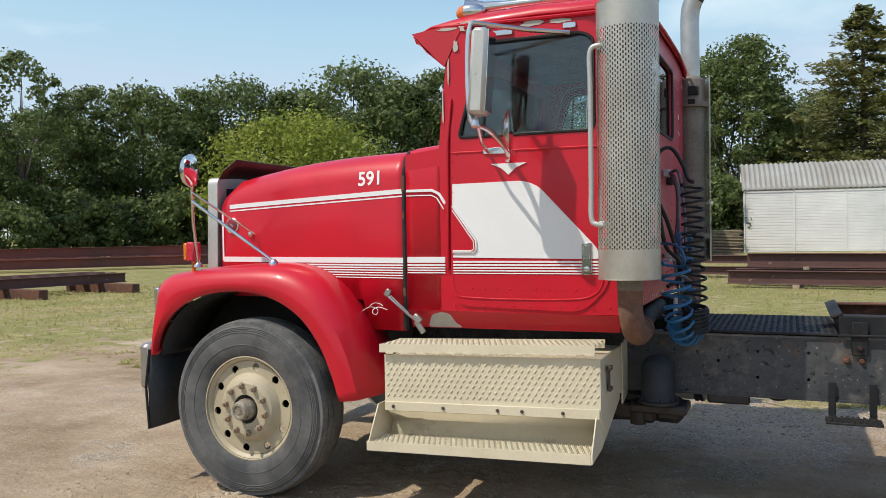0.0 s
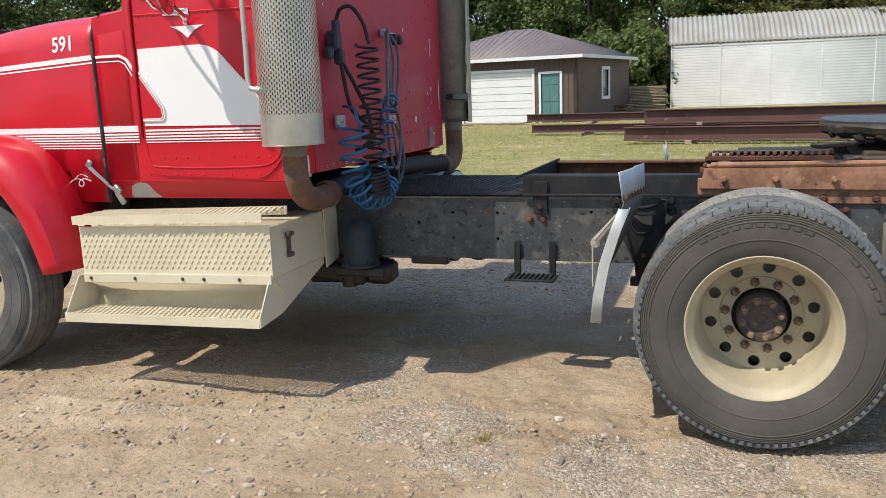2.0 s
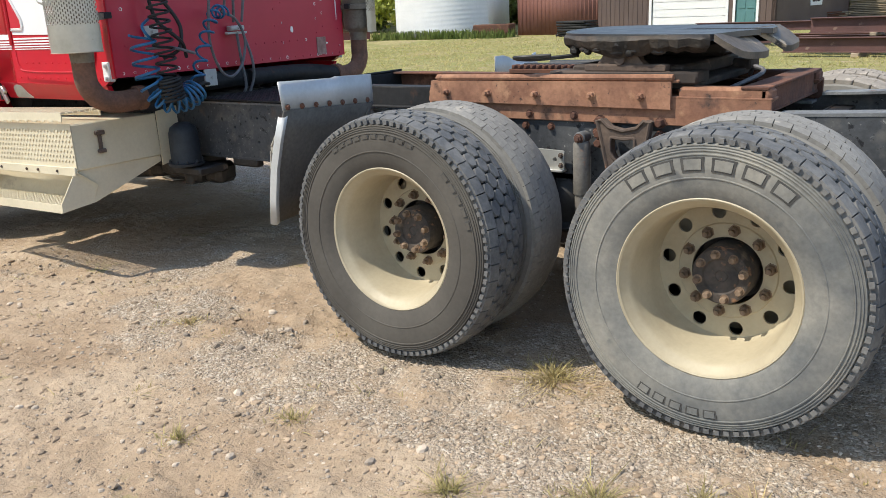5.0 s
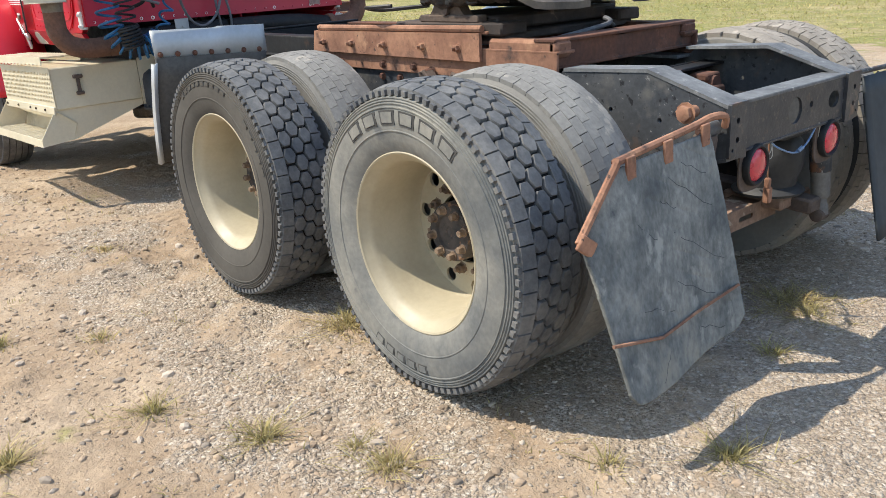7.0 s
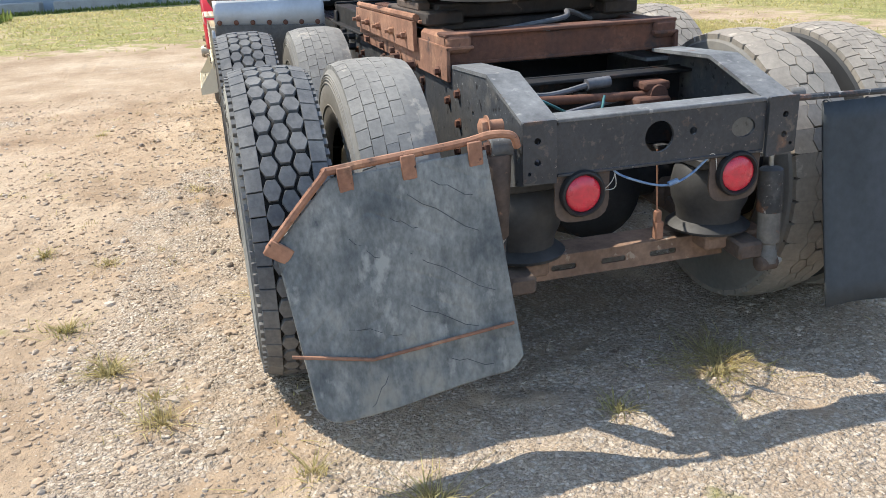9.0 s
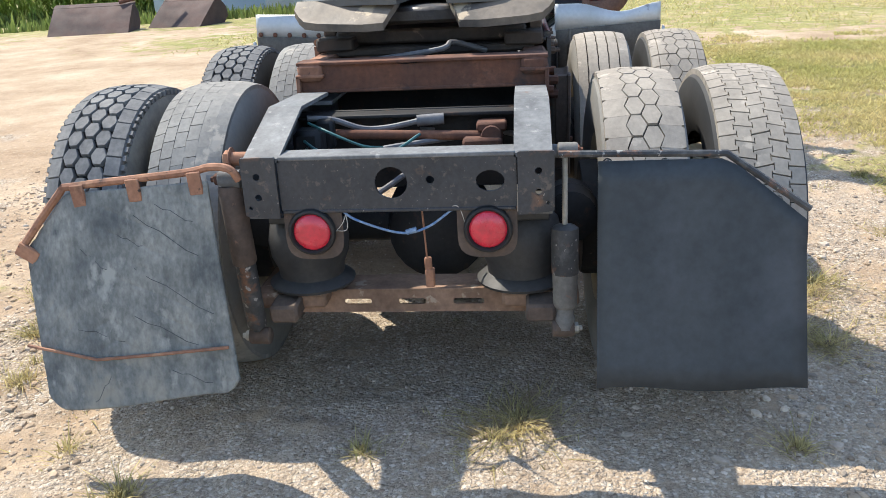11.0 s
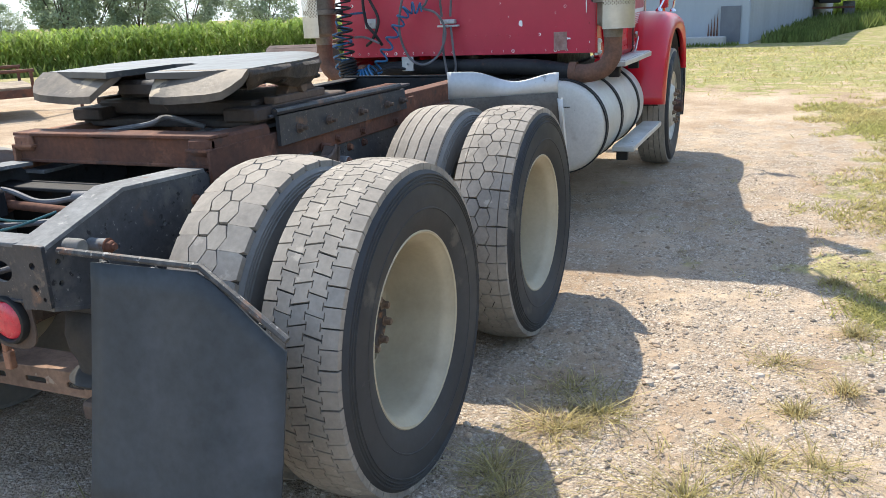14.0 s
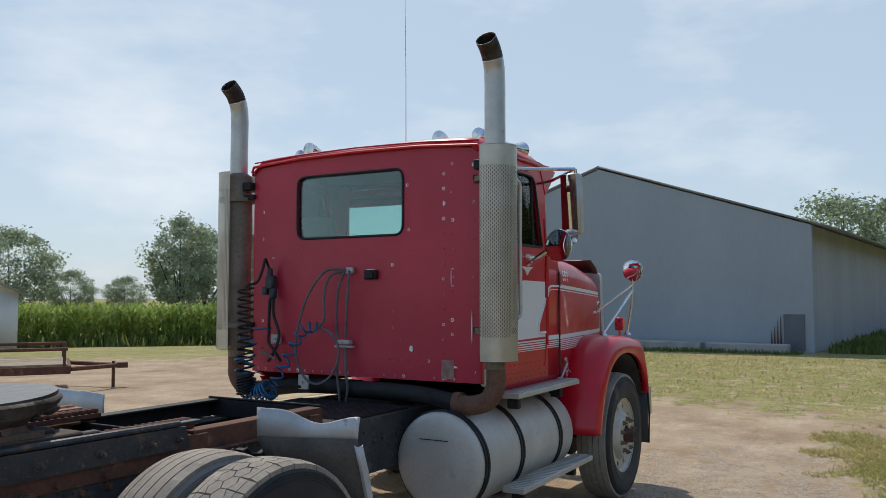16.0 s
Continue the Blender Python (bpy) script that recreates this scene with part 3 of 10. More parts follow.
    # shoulder lugs at the edge of the sidewall
    if tyre_kind == "hex":
        n = count * 2
        for k in range(n):
            a = 2 * math.pi * k / n
            e = math.pi / n * 0.55
            for yy in (0.016, w - 0.016):
                vs = []
                for rr in (TR - 0.038, TR - 0.022):
                    for da in (-e, e):
                        for dy in (-0.010, 0.006):
                            vs.append((x + rr * math.cos(a + da), y_out + s * (yy + (dy if yy < 0.1 else -dy)), WZ + rr * math.sin(a + da)))
                td.add(vs, [(0, 1, 3, 2), (4, 6, 7, 5), (0, 2, 6, 4), (1, 5, 7, 3), (0, 4, 5, 1), (2, 3, 7, 6)])
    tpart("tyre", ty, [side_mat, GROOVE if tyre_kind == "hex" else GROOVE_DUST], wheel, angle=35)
    tagged(tpart("tread", td, tread_mat, wheel, "rows of moulded tread blocks", angle=35), kind="stuff")
    # raised bars in place of the writing on the sidewall
    for spec in [q for q in bars.split(";") if q]:
        a0, a1, r0, r1, n = (float(q) for q in spec.split(","))
        for k in range(int(n)):
            lb = Build()
            st = (a1 - a0) / n
            p, q = radians(a0 + k * st + st * 0.12), radians(a0 + (k + 1) * st - st * 0.12)
            for lev, (d0, d1, k_) in enumerate(((0.006, -0.0006, 0.0), (-0.0006, -0.0026, 0.13))):
                lb.mi = lev
                vs, da_, dr_ = [], (q - p) * k_, (r1 - r0) * k_
                for dy in (d0, d1):
                    for rr in (r0 + dr_, r1 - dr_):
                        for j in range(4):
                            a = p + da_ + (q - p - 2 * da_) * j / 3
                            vs.append((x + rr * math.cos(a), y_out + s * dy, WZ + rr * math.sin(a)))
                fs = []
                for j in range(3):
                    fs += [(8 + j, 9 + j, 13 + j, 12 + j), (j, 1 + j, 9 + j, 8 + j), (4 + j, 12 + j, 13 + j, 5 + j)]
                fs += [(0, 8, 12, 4), (3, 7, 15, 11)]
                lb.add(vs, fs)
            tpart("raised_bar", lb, [LETTER, side_mat], wheel)
    if style == "inner":
        return wheel
    hub = Build()
    if style == "drive":
        hub.lathe([(0.103, hub_face + 0.05), (0.101, hub_face - 0.060), (0.095, hub_face - 0.070), (0.064, hub_face - 0.072), (0.058, hub_face - 0.064), (0.022, hub_face - 0.064), (0.018, hub_face - 0.060), (0.0, hub_face - 0.060)], c, ax, 36)
        # black cone behind the disc, stands in for the shade in the gap
        rc_ = Build()
        rc_.lathe([(0.124, hub_face + 0.015), (0.120, hub_face + 0.07), (0.096, hub_face + 0.072)], c, ax, 32)
        tpart("hub_recess", rc_, GREASE, wheel, "black backing, the gap's shade painted round the hub")
        hub_ob = tpart("hub", hub, mat_hub, wheel, "rusty axle hub")
        for k in range(8):
            hb = Build()
            a = 2 * math.pi * (k + 0.3) / 8
            bolt(hb, (x + 0.079 * math.cos(a), y_out + s * (hub_face - 0.072), WZ + 0.079 * math.sin(a)), -ax, 0.0125, 0.022)
            tpart("stud", hb, mat_lug, hub_ob)
    else:
        hub.lathe([(0.062, hub_face + 0.03), (0.062, hub_face - 0.012), (0.058, hub_face - 0.018), (0.056, hub_face - 0.050), (0.050, hub_face - 0.062), (0.046, hub_face - 0.068),
                   (0.034, hub_face - 0.069), (0.031, hub_face - 0.062), (0.018, hub_face - 0.062), (0.016, hub_face - 0.067), (0.0, hub_face - 0.067)], c, ax, 32)
        # black ring, stands in for the shade round the cap
        rc_ = Build()
        rc_.lathe([(0.092, hub_face + 0.012), (0.06, hub_face + 0.03)], c, ax, 32)
        tpart("hub_recess", rc_, GREASE, wheel, "black ring, the recess's shade painted round the hub")
        tpart("hub_cap", hub, mat_cap if style == "steer" else RUST_DARK, wheel, "oil-stained hub cap")
    nut_mat = mat_lug if style != "steer" else mat_nut
    n0 = None
    for k in range(10):
        a = spin + 2 * math.pi * (k + 0.5) / 10
        p = Vector((x + (0.148 if style == "drive" else 0.138) * math.cos(a), y_out + s * (hub_face + 0.002), WZ + (0.148 if style == "drive" else 0.138) * math.sin(a)))
        if n0 is None:
            nb = Build()
            nb.lathe([(0.022, 0.0), (0.022, 0.004), (0.0175, 0.0045), (0.0175, 0.022), (0.013, 0.026)], (0, 0, 0), -ax, 6, True)
            nb.lathe([(0.009, 0.02), (0.009, 0.040)], (0, 0, 0), -ax, 8, True)
            n0 = tpart("lug_nut", nb, nut_mat, wheel)
            n0.location = p
        else:
            o = n0.copy()
            scene.collection.objects.link(o)
            o.location = p
    return wheel


mat_cap = mat("oily_hub_cap", (0.46, 0.42, 0.34), (0.26, 0.22, 0.17), 16, 0.4, metal=0.4, bump=0.1, spot=((0.05, 0.04, 0.035), 18, 0.62))
mat_lug = mat("dusty_lug_nut", (0.27, 0.19, 0.125), (0.12, 0.078, 0.052), 25, 0.75, bump=0.3)
mat_nut = mat("worn_cream_nut", (0.40, 0.32, 0.23), (0.24, 0.17, 0.11), 30, 0.6)
mat_hub = mat("rusty_hub", (0.085, 0.068, 0.056), (0.04, 0.036, 0.034), 14, 0.75, bump=0.5, spot=[((0.28, 0.15, 0.08), 22, 0.58, 0.1), ((0.17, 0.135, 0.10), 9, 0.60, 0.1)])
YO = 1.195
make_wheel("steer_wheel", AX_F, -YO - 0.005, 1, "rib", 60, RUBBER_MID, TREAD_DARK, "steer", "cream-painted steel steer wheel with worn tyre", spin=0.15)
make_wheel("steer_wheel", AX_F, YO - 0.010, -1, "rib", 60, RUBBER_BLACK, TREAD_DUST, "steer_right", "dull silver steer wheel with worn tyre")
make_wheel("drive_wheel", AX_1, -YO, 1, "hex", 46, RUBBER, TREAD_DARK, "drive", "cream dished drive wheel with a blocky tyre", 0.017, spin=0.2,
           bars="66,126,0.425,0.4445,10;12,46,0.425,0.4445,5")
make_wheel("drive_wheel", AX_2, -YO, 1, "hex", 46, RUBBER_OLD, TREAD_DARK, "drive", "cream dished drive wheel with a dusty blocky tyre", 0.017, spin=0.5,
           bars="50,130,0.395,0.44,6;240,280,0.41,0.44,5")
make_wheel("inner_wheel", AX_1, -YO + 0.335, 1, "worn", 52, RUBBER_PALE, TREAD_BALD, "inner", "inner dual wheel with a worn dusty tyre", 0.005)
make_wheel("inner_wheel", AX_2, -YO + 0.335, 1, "worn", 52, RUBBER_PALE, TREAD_BALD, "inner", "inner dual wheel with a worn dusty tyre", 0.005)
make_wheel("drive_wheel", AX_1, YO, -1, "hexblock", 44, RUBBER_BLACK, TREAD_DUST, "drive", "cream dished drive wheel with a dusty tyre", 0.010)
make_wheel("drive_wheel", AX_2, YO, -1, "brick", 60, RUBBER_BLACK, TREAD_DUST, "drive", "cream dished drive wheel with brick-pattern tread", 0.010, spin=0.3)
make_wheel("inner_wheel", AX_1, YO - 0.335, -1, "rib", 60, RUBBER_PALE, TREAD_DUST, "inner", "inner dual wheel with a ribbed tyre", 0.008)
make_wheel("inner_wheel", AX_2, YO - 0.335, -1, "hexrib", 40, RUBBER_PALE, TREAD_DUST, "inner", "inner dual wheel with zigzag tread", 0.010)

# ---- cab ----
CY = 0.955          # half width of the cab
CX1 = -4.09


def side(s, off=0.0):
    """Maps (x, z, depth) to a cab side, depth inboard."""
    return lambda u, v, w: (u, s * (CY + off - w), v)


DOOR_WIN = rounded([(-5.045, 2.035), (-4.30, 2.035), (-4.30, 2.50), (-4.36, 2.535), (-4.90, 2.535)], [0.03, 0.04, 0.05, 0.05, 0.07])
for s in (-1, 1):
    shell = Build()
    outline = [(-5.38, 1.088), (-4.19, 1.088), (-4.11, 1.13), (CX1, 1.13), (CX1, 2.625), (-4.15, 2.665), (-4.95, 2.66), (-5.03, 2.62), (-5.12, 2.42), (-5.165, 1.985), (-5.24, 1.975), (-5.37, 1.96)]
    hole = rounded([(-5.085, 1.99), (-4.262, 1.99), (-4.262, 2.55), (-4.32, 2.585), (-4.94, 2.585)], [0.03, 0.03, 0.06, 0.06, 0.10])
    shell.plate(outline, [hole], 0.035, side(s))
    tpart("cab_side", shell, RED, label="red riveted cab side")
    door = Build()
    d_out = rounded([(-5.10, 1.30), (-5.07, 1.12), (-4.36, 1.10), (-4.235, 1.24), (-4.235, 2.52), (-4.33, 2.60), (-4.95, 2.60), (-5.09, 2.10)], [0.06, 0.14, 0.14, 0.05, 0.06, 0.07, 0.10, 0.0])
    door.plate(d_out, [DOOR_WIN], 0.022, side(s, 0.009))
    dob = tpart("door", door, RED, label="red cab door with white swoosh")
    # raised pressing line along the foot of the door, and the belt line
    rim = Build()
    rim.tube(glide([(-5.09, s * (CY + 0.009), 1.34), (-5.075, s * (CY + 0.010), 1.20), (-4.98, s * (CY + 0.010), 1.165), (-4.45, s * (CY + 0.010), 1.165),
                    (-4.30, s * (CY + 0.010), 1.20), (-4.25, s * (CY + 0.009), 1.30)], 6), 0.0045, 6)
    tpart("pressing", rim, RED, dob)
    rim = Build()
    rim.tube([(-5.085, s * (CY + 0.009), 1.955), (-4.24, s * (CY + 0.009), 1.95)], 0.006, 6)
    tpart("belt_line", rim, RED, dob)
    gasket = Build()
    gasket.tube([(u, s * (CY + 0.008), v) for u, v in DOOR_WIN] + [(DOOR_WIN[0][0], s * (CY + 0.008), DOOR_WIN[0][1])], 0.009, 6)
    gasket.tube([(-4.905, s * (CY - 0.004), 2.045), (-4.875, s * (CY - 0.004), 2.53)], 0.008, 6)
    tpart("window_gasket", gasket, HOSE, dob, "black rubber window gasket")
    pane = Build()
    pane.plate(rounded([(-5.06, 2.02), (-4.285, 2.02), (-4.285, 2.51), (-4.35, 2.55), (-4.91, 2.55)], 0.03), [], 0.005, side(s, -0.006))
    po = tpart("window_pane", pane, GLASS, dob, "tinted side window glass")
    po.visible_shadow = False
    # hinge strip in front of the door
    hs = Build()
    hs.tube([(-5.118, s * (CY + 0.012), 1.325), (-5.112, s * (CY + 0.012), 2.0), (-5.085, s * (CY + 0.008), 2.25)], [0.011, 0.011, 0.006], 8)
    tpart("hinge_strip", hs, RED, label="long red door hinge")
    # door handle
    h = Build()
    h.box((-4.345, s * (CY + 0.014), 1.375), (0.052, 0.016, 0.165), b=0.005)
    h.box((-4.345, s * (CY + 0.024), 1.41), (0.034, 0.012, 0.07), b=0.004)
    h.lathe([(0.013, 0), (0.013, 0.008), (0.008, 0.009)], (-4.345, s * (CY + 0.022), 1.325), (0, s, 0), 14, True)
    tpart("door_handle", h, CHROME, dob, "chrome paddle door handle")
    # rivets
    rv = Build()
    rows = [(x, 1.945) for x in np.arange(-5.06, -4.25, 0.085)] + [(x, 1.215) for x in np.arange(-4.98, -4.32, 0.072)] + [(x, 1.125) for x in np.arange(-5.08, -4.16, 0.085)]
    rows += [(-5.085, z) for z in np.arange(1.40, 1.92, 0.085)] + [(x, 1.80) for x in np.arange(-5.35, -5.16, 0.07)] + [(-5.17, z) for z in np.arange(1.1, 1.35, 0.07)]
    rows += [(x, 1.09) for x in np.arange(-5.36, -5.14, 0.055)]
    for x, z in rows:
        rv.ball((x, s * (CY + (0.009 if -5.09 < x < -4.24 else 0.0)), z), 0.0058, n=7, m=4)
    tpart("rivets", rv, RED, label="rows of round rivet heads")
    sill = Build()
    sill.plate([(-5.36, 0.99), (-4.19, 0.995), (-4.175, 1.085), (-5.36, 1.095)], [], 0.03, lambda u, v, w, s=s: (u, s * (CY + 0.006 - w - 0.05 * (1.09 - v) / 0.1), v))
    tpart("sill", sill, RED, label="dull red cab sill")
    # white swoosh and stripes
    sw = Build()
    sw.plate(rounded([(-5.085, 1.385), (-5.0845, 1.785), (-4.68, 1.79), (-4.60, 1.76), (-4.29, 1.43), (-4.275, 1.375)], [0, 0.0, 0.10, 0.05, 0.03, 0.03]), [], 0.003, side(s, 0.0125))
    tpart("white_graphic", sw, WHITE, dob, "white swoosh painted on the door")
    st = Build()
    for k, (z, w) in enumerate([(1.361, 0.010), (1.344, 0.009), (1.328, 0.008), (1.313, 0.007), (1.299, 0.005)]):
        st.plate([(-5.085, z - w / 2), (-4.245, z - w / 2), (-4.245, z + w / 2), (-5.085, z + w / 2)], [], 0.003, side(s, 0.0125))
    tpart("stripes", st, WHITE, dob, "thin white pinstripes")
    # red wedge over the swoosh, outlined in white
    wedge = Build()
    tri = rounded([(-5.085, 1.405), (-5.085, 1.66), (-4.945, 1.47), (-4.955, 1.405)], [0, 0, 0.03, 0.03])
    wedge.plate(tri, [], 0.003, side(s, 0.0165))
    tpart("red_wedge", wedge, RED, dob)
    wl = Build()
    for off, w in ((0.0, 0.006), (-0.022, 0.004)):
        wl.tube([(-5.085, s * (CY + 0.0165), 1.665 + off), (-4.95 + off * 0.6, s * (CY + 0.0165), 1.478 + off * 0.2), (-4.947 + off * 0.6, s * (CY + 0.0165), 1.43), (-4.965 + off * 0.6, s * (CY + 0.0165), 1.412 - off * 0.4),
                 (-5.085, s * (CY + 0.0165), 1.412 - off * 0.4)], w, 4)
    tpart("wedge_lines", wl, WHITE, dob)

# roof, back, floor and front of the cab
roof = Build()
rows = []
for x, zc, zs, yy in [(-5.31, 2.60, 2.585, 0.90), (-5.315, 2.63, 2.61, 0.93), (-5.20, 2.685, 2.65, 0.955), (-5.0, 2.735, 2.69, 0.965), (-4.6, 2.75, 2.70, 0.965), (-4.2, 2.732, 2.69, 0.965),
                      (-4.10, 2.705, 2.672, 0.96), (-4.065, 2.665, 2.635, 0.955)]:
    row = []
    for k in range(-10, 11):
        u = k / 10
        y = yy * (math.sin(u * math.pi / 2) * 0.25 + u * 0.75)
        row.append((x, y, zs + (zc - zs) * (1 - abs(u) ** 4) - (0.05 if abs(k) == 10 and x > -5.05 else 0.0)))
    rows.append(row)
roof.grid(rows)
tpart("roof", roof, RED, label="red cab roof with a rolled gutter", solid=0.012)
gut = Build()
for s in (-1, 1):
    gut.tube([(-5.0, s * 0.967, 2.625), (-4.9, s * 0.970, 2.635), (-4.2, s * 0.970, 2.625), (-4.08, s * 0.965, 2.585)], 0.010, 6)
gut.tube([(-4.07, -0.965, 2.60), (-4.062, -0.94, 2.64), (-4.055, -0.5, 2.668), (-4.055, 0, 2.675), (-4.055, 0.5, 2.668), (-4.062, 0.94, 2.64), (-4.07, 0.965, 2.60)], 0.010, 6)
gut.tube([(-4.075, -0.94, 2.672), (-4.068, -0.5, 2.696), (-4.068, 0, 2.705), (-4.068, 0.5, 2.696), (-4.075, 0.94, 2.672)], 0.006, 6)
tpart("gutter", gut, RED)
visor = Build()
for s in (-1, 1):
    visor.plate([(-5.315, 2.625), (-5.0, 2.66), (-5.06, 2.56), (-5.125, 2.43)], [], 0.02, side(s, 0.004))
visor.grid([[(-5.31, y, 2.61), (-5.23, y, 2.52), (-5.125, y, 2.43), (-5.09, y, 2.50)] for y in (-0.955, -0.5, 0, 0.5, 0.955)])
tpart("sun_visor", visor, RED_CHIP, label="red sun visor with chipped paint", solid=0.004)
chips = Build()
rng = random.Random(5)
for x, z, w, h in [(-4.62, 2.607, 0.13, 0.028), (-4.47, 2.605, 0.12, 0.026), (-5.0, 2.635, 0.07, 0.05), (-5.10, 2.63, 0.13, 0.018), (-5.055, 2.53, 0.03, 0.07), (-5.10, 2.40, 0.012, 0.14), (-5.135, 2.2, 0.010, 0.2)]:
    pts = []
    for k in range(14):
        a = 2 * math.pi * k / 14
        q = 0.5 * (0.75 + 0.4 * rng.random())
        pts.append((x + w * q * math.cos(a), z + h * q * math.sin(a)))
    chips.plate(pts, [], 0.003, side(-1, 0.0125 if x > -4.95 else 0.008))
tpart("bare_patches", chips, PRIMER, label="patches where paint has flaked")
pr = Build()
pr.plate(rounded([(-5.26, 0.994), (-5.225, 1.065), (-5.17, 1.083), (-5.115, 1.075), (-5.09, 1.02), (-5.05, 0.996)], 0.02), [], 0.004, lambda u, v, w: (u, -(CY + 0.0105 - w - 0.05 * (1.09 - v) / 0.1), v))
tpart("primer_patch", pr, PRIMER, label="grey primer patch on the sill")

back = Build()
bw = rounded([(-0.535, 2.09), (0.365, 2.09), (0.365, 2.535), (-0.535, 2.535)], 0.07)
back.plate(rounded([(-0.945, 1.13), (0.945, 1.13), (0.945, 2.625), (0.5, 2.668), (-0.5, 2.668), (-0.945, 2.625)], [0.02, 0.02, 0.05, 0.2, 0.2, 0.05]), [bw], 0.03, lambda u, v, w: (CX1 + 0.004 - w, u, v))
tpart("back_wall", back, RED_DULL, label="faded red back wall of the cab")
bg = Build()
bg.tube([(CX1 + 0.008, u, v) for u, v in bw] + [(CX1 + 0.008, *bw[0])], 0.0085, 6)
tpart("rear_window_gasket", bg, HOSE, label="black rubber rear window gasket")
bp = Build()
bp.plate(rounded([(-0.55, 2.075), (0.38, 2.075), (0.38, 2.55), (-0.55, 2.55)], 0.06), [], 0.005, lambda u, v, w: (CX1 - 0.008 - w, u, v))
po = tpart("rear_window", bp, glass_mat("rear_glass", (0.70, 0.90, 0.86), 0.05), label="tinted rear window glass")
po.visible_shadow = False
rv = Build()
chip = Build()
rng = random.Random(11)
pts = [(y, 1.152) for y in np.arange(-0.9, 0.92, 0.075)] + [(0.68, z) for z in np.arange(1.30, 2.55, 0.098)] + [(0.742, z) for z in np.arange(1.25, 2.58, 0.092)] \
    + [(0.283, z) for z in np.arange(1.26, 1.95, 0.105)] + [(0.354, z) for z in np.arange(1.25, 1.60, 0.13)] + [(0.90, z) for z in np.arange(1.2, 2.55, 0.12)] \
    + [(y, 1.258) for y in np.arange(0.03, 0.62, 0.076)] + [(-0.86, z) for z in np.arange(1.3, 2.5, 0.2)] + [(0.44, 1.98), (0.40, 2.2), (0.41, 2.12), (0.40, 2.42), (-0.50, 1.97), (-0.76, 1.96)]
for y, z in pts:
    rv.ball((CX1 + 0.005, y, z), 0.0075, (0.6, 1, 1), n=7, m=4)
    if rng.random() < (0.8 if z < 1.2 else 0.5):
        q = 0.0072 + 0.0058 * rng.random() ** 2
        chip.lathe([(q, 0), (q * 0.9, 0.0012)], (CX1 + 0.0045, y + rng.uniform(-0.003, 0.003), z), (1, 0, 0), 9, True)
for y, z, a, b in [(0.433, 1.335, 0.015, 0.024), (0.735, 1.80, 0.003, 0.055), (0.745, 1.855, 0.012, 0.003), (0.745, 1.745, 0.012, 0.003), (0.68, 2.28, 0.006, 0.02), (0.155, 1.835, 0.008, 0.028), (0.075, 1.845, 0.005, 0.02), (0.11, 1.86, 0.045, 0.005), (0.885, 1.48, 0.004, 0.11), (0.74, 1.225, 0.05, 0.008), (0.70, 1.19, 0.01, 0.06)]:
    chip.plate([(y + a * math.cos(2 * math.pi * k / 11) * rng.uniform(0.7, 1.1), z + b * math.sin(2 * math.pi * k / 11) * rng.uniform(0.7, 1.1)) for k in range(11)], [], 0.003, lambda u, v, w: (CX1 + 0.009 - w, u, v))
tpart("back_rivets", rv, RED_DULL)
tpart("paint_chips", chip, WHITE, label="white chips round the rivets")
dp = Build()
dp.plate([(0.665, 1.15), (0.755, 1.15), (0.755, 1.27), (0.665, 1.27)], [], 0.004, lambda u, v, w: (CX1 + 0.011 - w, u, v))
tpart("bare_plate", dp, mat("bare_metal_patch", (0.34, 0.23, 0.20), (0.24, 0.13, 0.11), 16, 0.7))

front = Build()
ws = rounded([(-0.86, 2.03), (0.86, 2.03), (0.82, 2.50), (-0.82, 2.50)], 0.06)
front.plate([(-0.955, 1.96), (0.955, 1.96), (0.93, 2.56), (-0.93, 2.56)], [ws], 0.03, lambda u, v, w: (-5.165 + (v - 1.985) * 0.12 + w, u, v))
tpart("windshield_frame", front, RED)
wp = Build()
wp.plate(rounded([(-0.88, 2.01), (0.88, 2.01), (0.84, 2.52), (-0.84, 2.52)], 0.05), [], 0.005, lambda u, v, w: (-5.15 + (v - 1.985) * 0.12 + w, u, v))
wp.box((-5.135, 0, 2.26), (0.02, 0.03, 0.5))
po = tpart("windshield", wp, GLASS, label="two-piece windshield glass")
po.visible_shadow = False
fl = Build()
fl.box((-4.63, 0, 1.155), (1.06, 1.84, 0.05))
fl.box((-5.12, 0, 1.55), (0.04, 1.84, 0.82))
tpart("cab_floor", fl, INTERIOR)
hl = Build()
hl.box((-4.60, 0, 2.62), (0.95, 1.78, 0.02))
for s in (-1, 1):
    hl.box((-4.66, s * 0.915, 1.58), (0.85, 0.01, 0.76))
hl.box((-4.13, 0, 1.62), (0.012, 1.84, 0.88))
tpart("cab_lining", hl, INTERIOR, label="grey cab lining")
for y, mm in ((-0.48, SEAT), (0.48, SEAT)):
    se = Build()
    se.box((-4.52, y, 1.50), (0.46, 0.48, 0.14), b=0.05)
    tpart("seat", se, mm, label="dark cab seat")
    se = Build()
    se.box((-4.31, y, 1.82), (0.13, 0.46, 0.62), rot=(0, 8, 0), b=0.05)
    se.box((-4.27, y, 2.18), (0.09, 0.26, 0.16), rot=(0, 8, 0), b=0.04)
    tpart("seat_back", se, mm)
da = Build()
da.box((-4.97, 0, 1.80), (0.26, 1.80, 0.30), b=0.05)
tpart("dashboard", da, INTERIOR, label="grey dashboard")
wh = Build()
sc = Vector((-4.80, -0.48, 1.93))
axw = Vector((0.75, 0, 0.66)).normalized()
uu = Vector((0, 1, 0))
vv = axw.cross(uu)
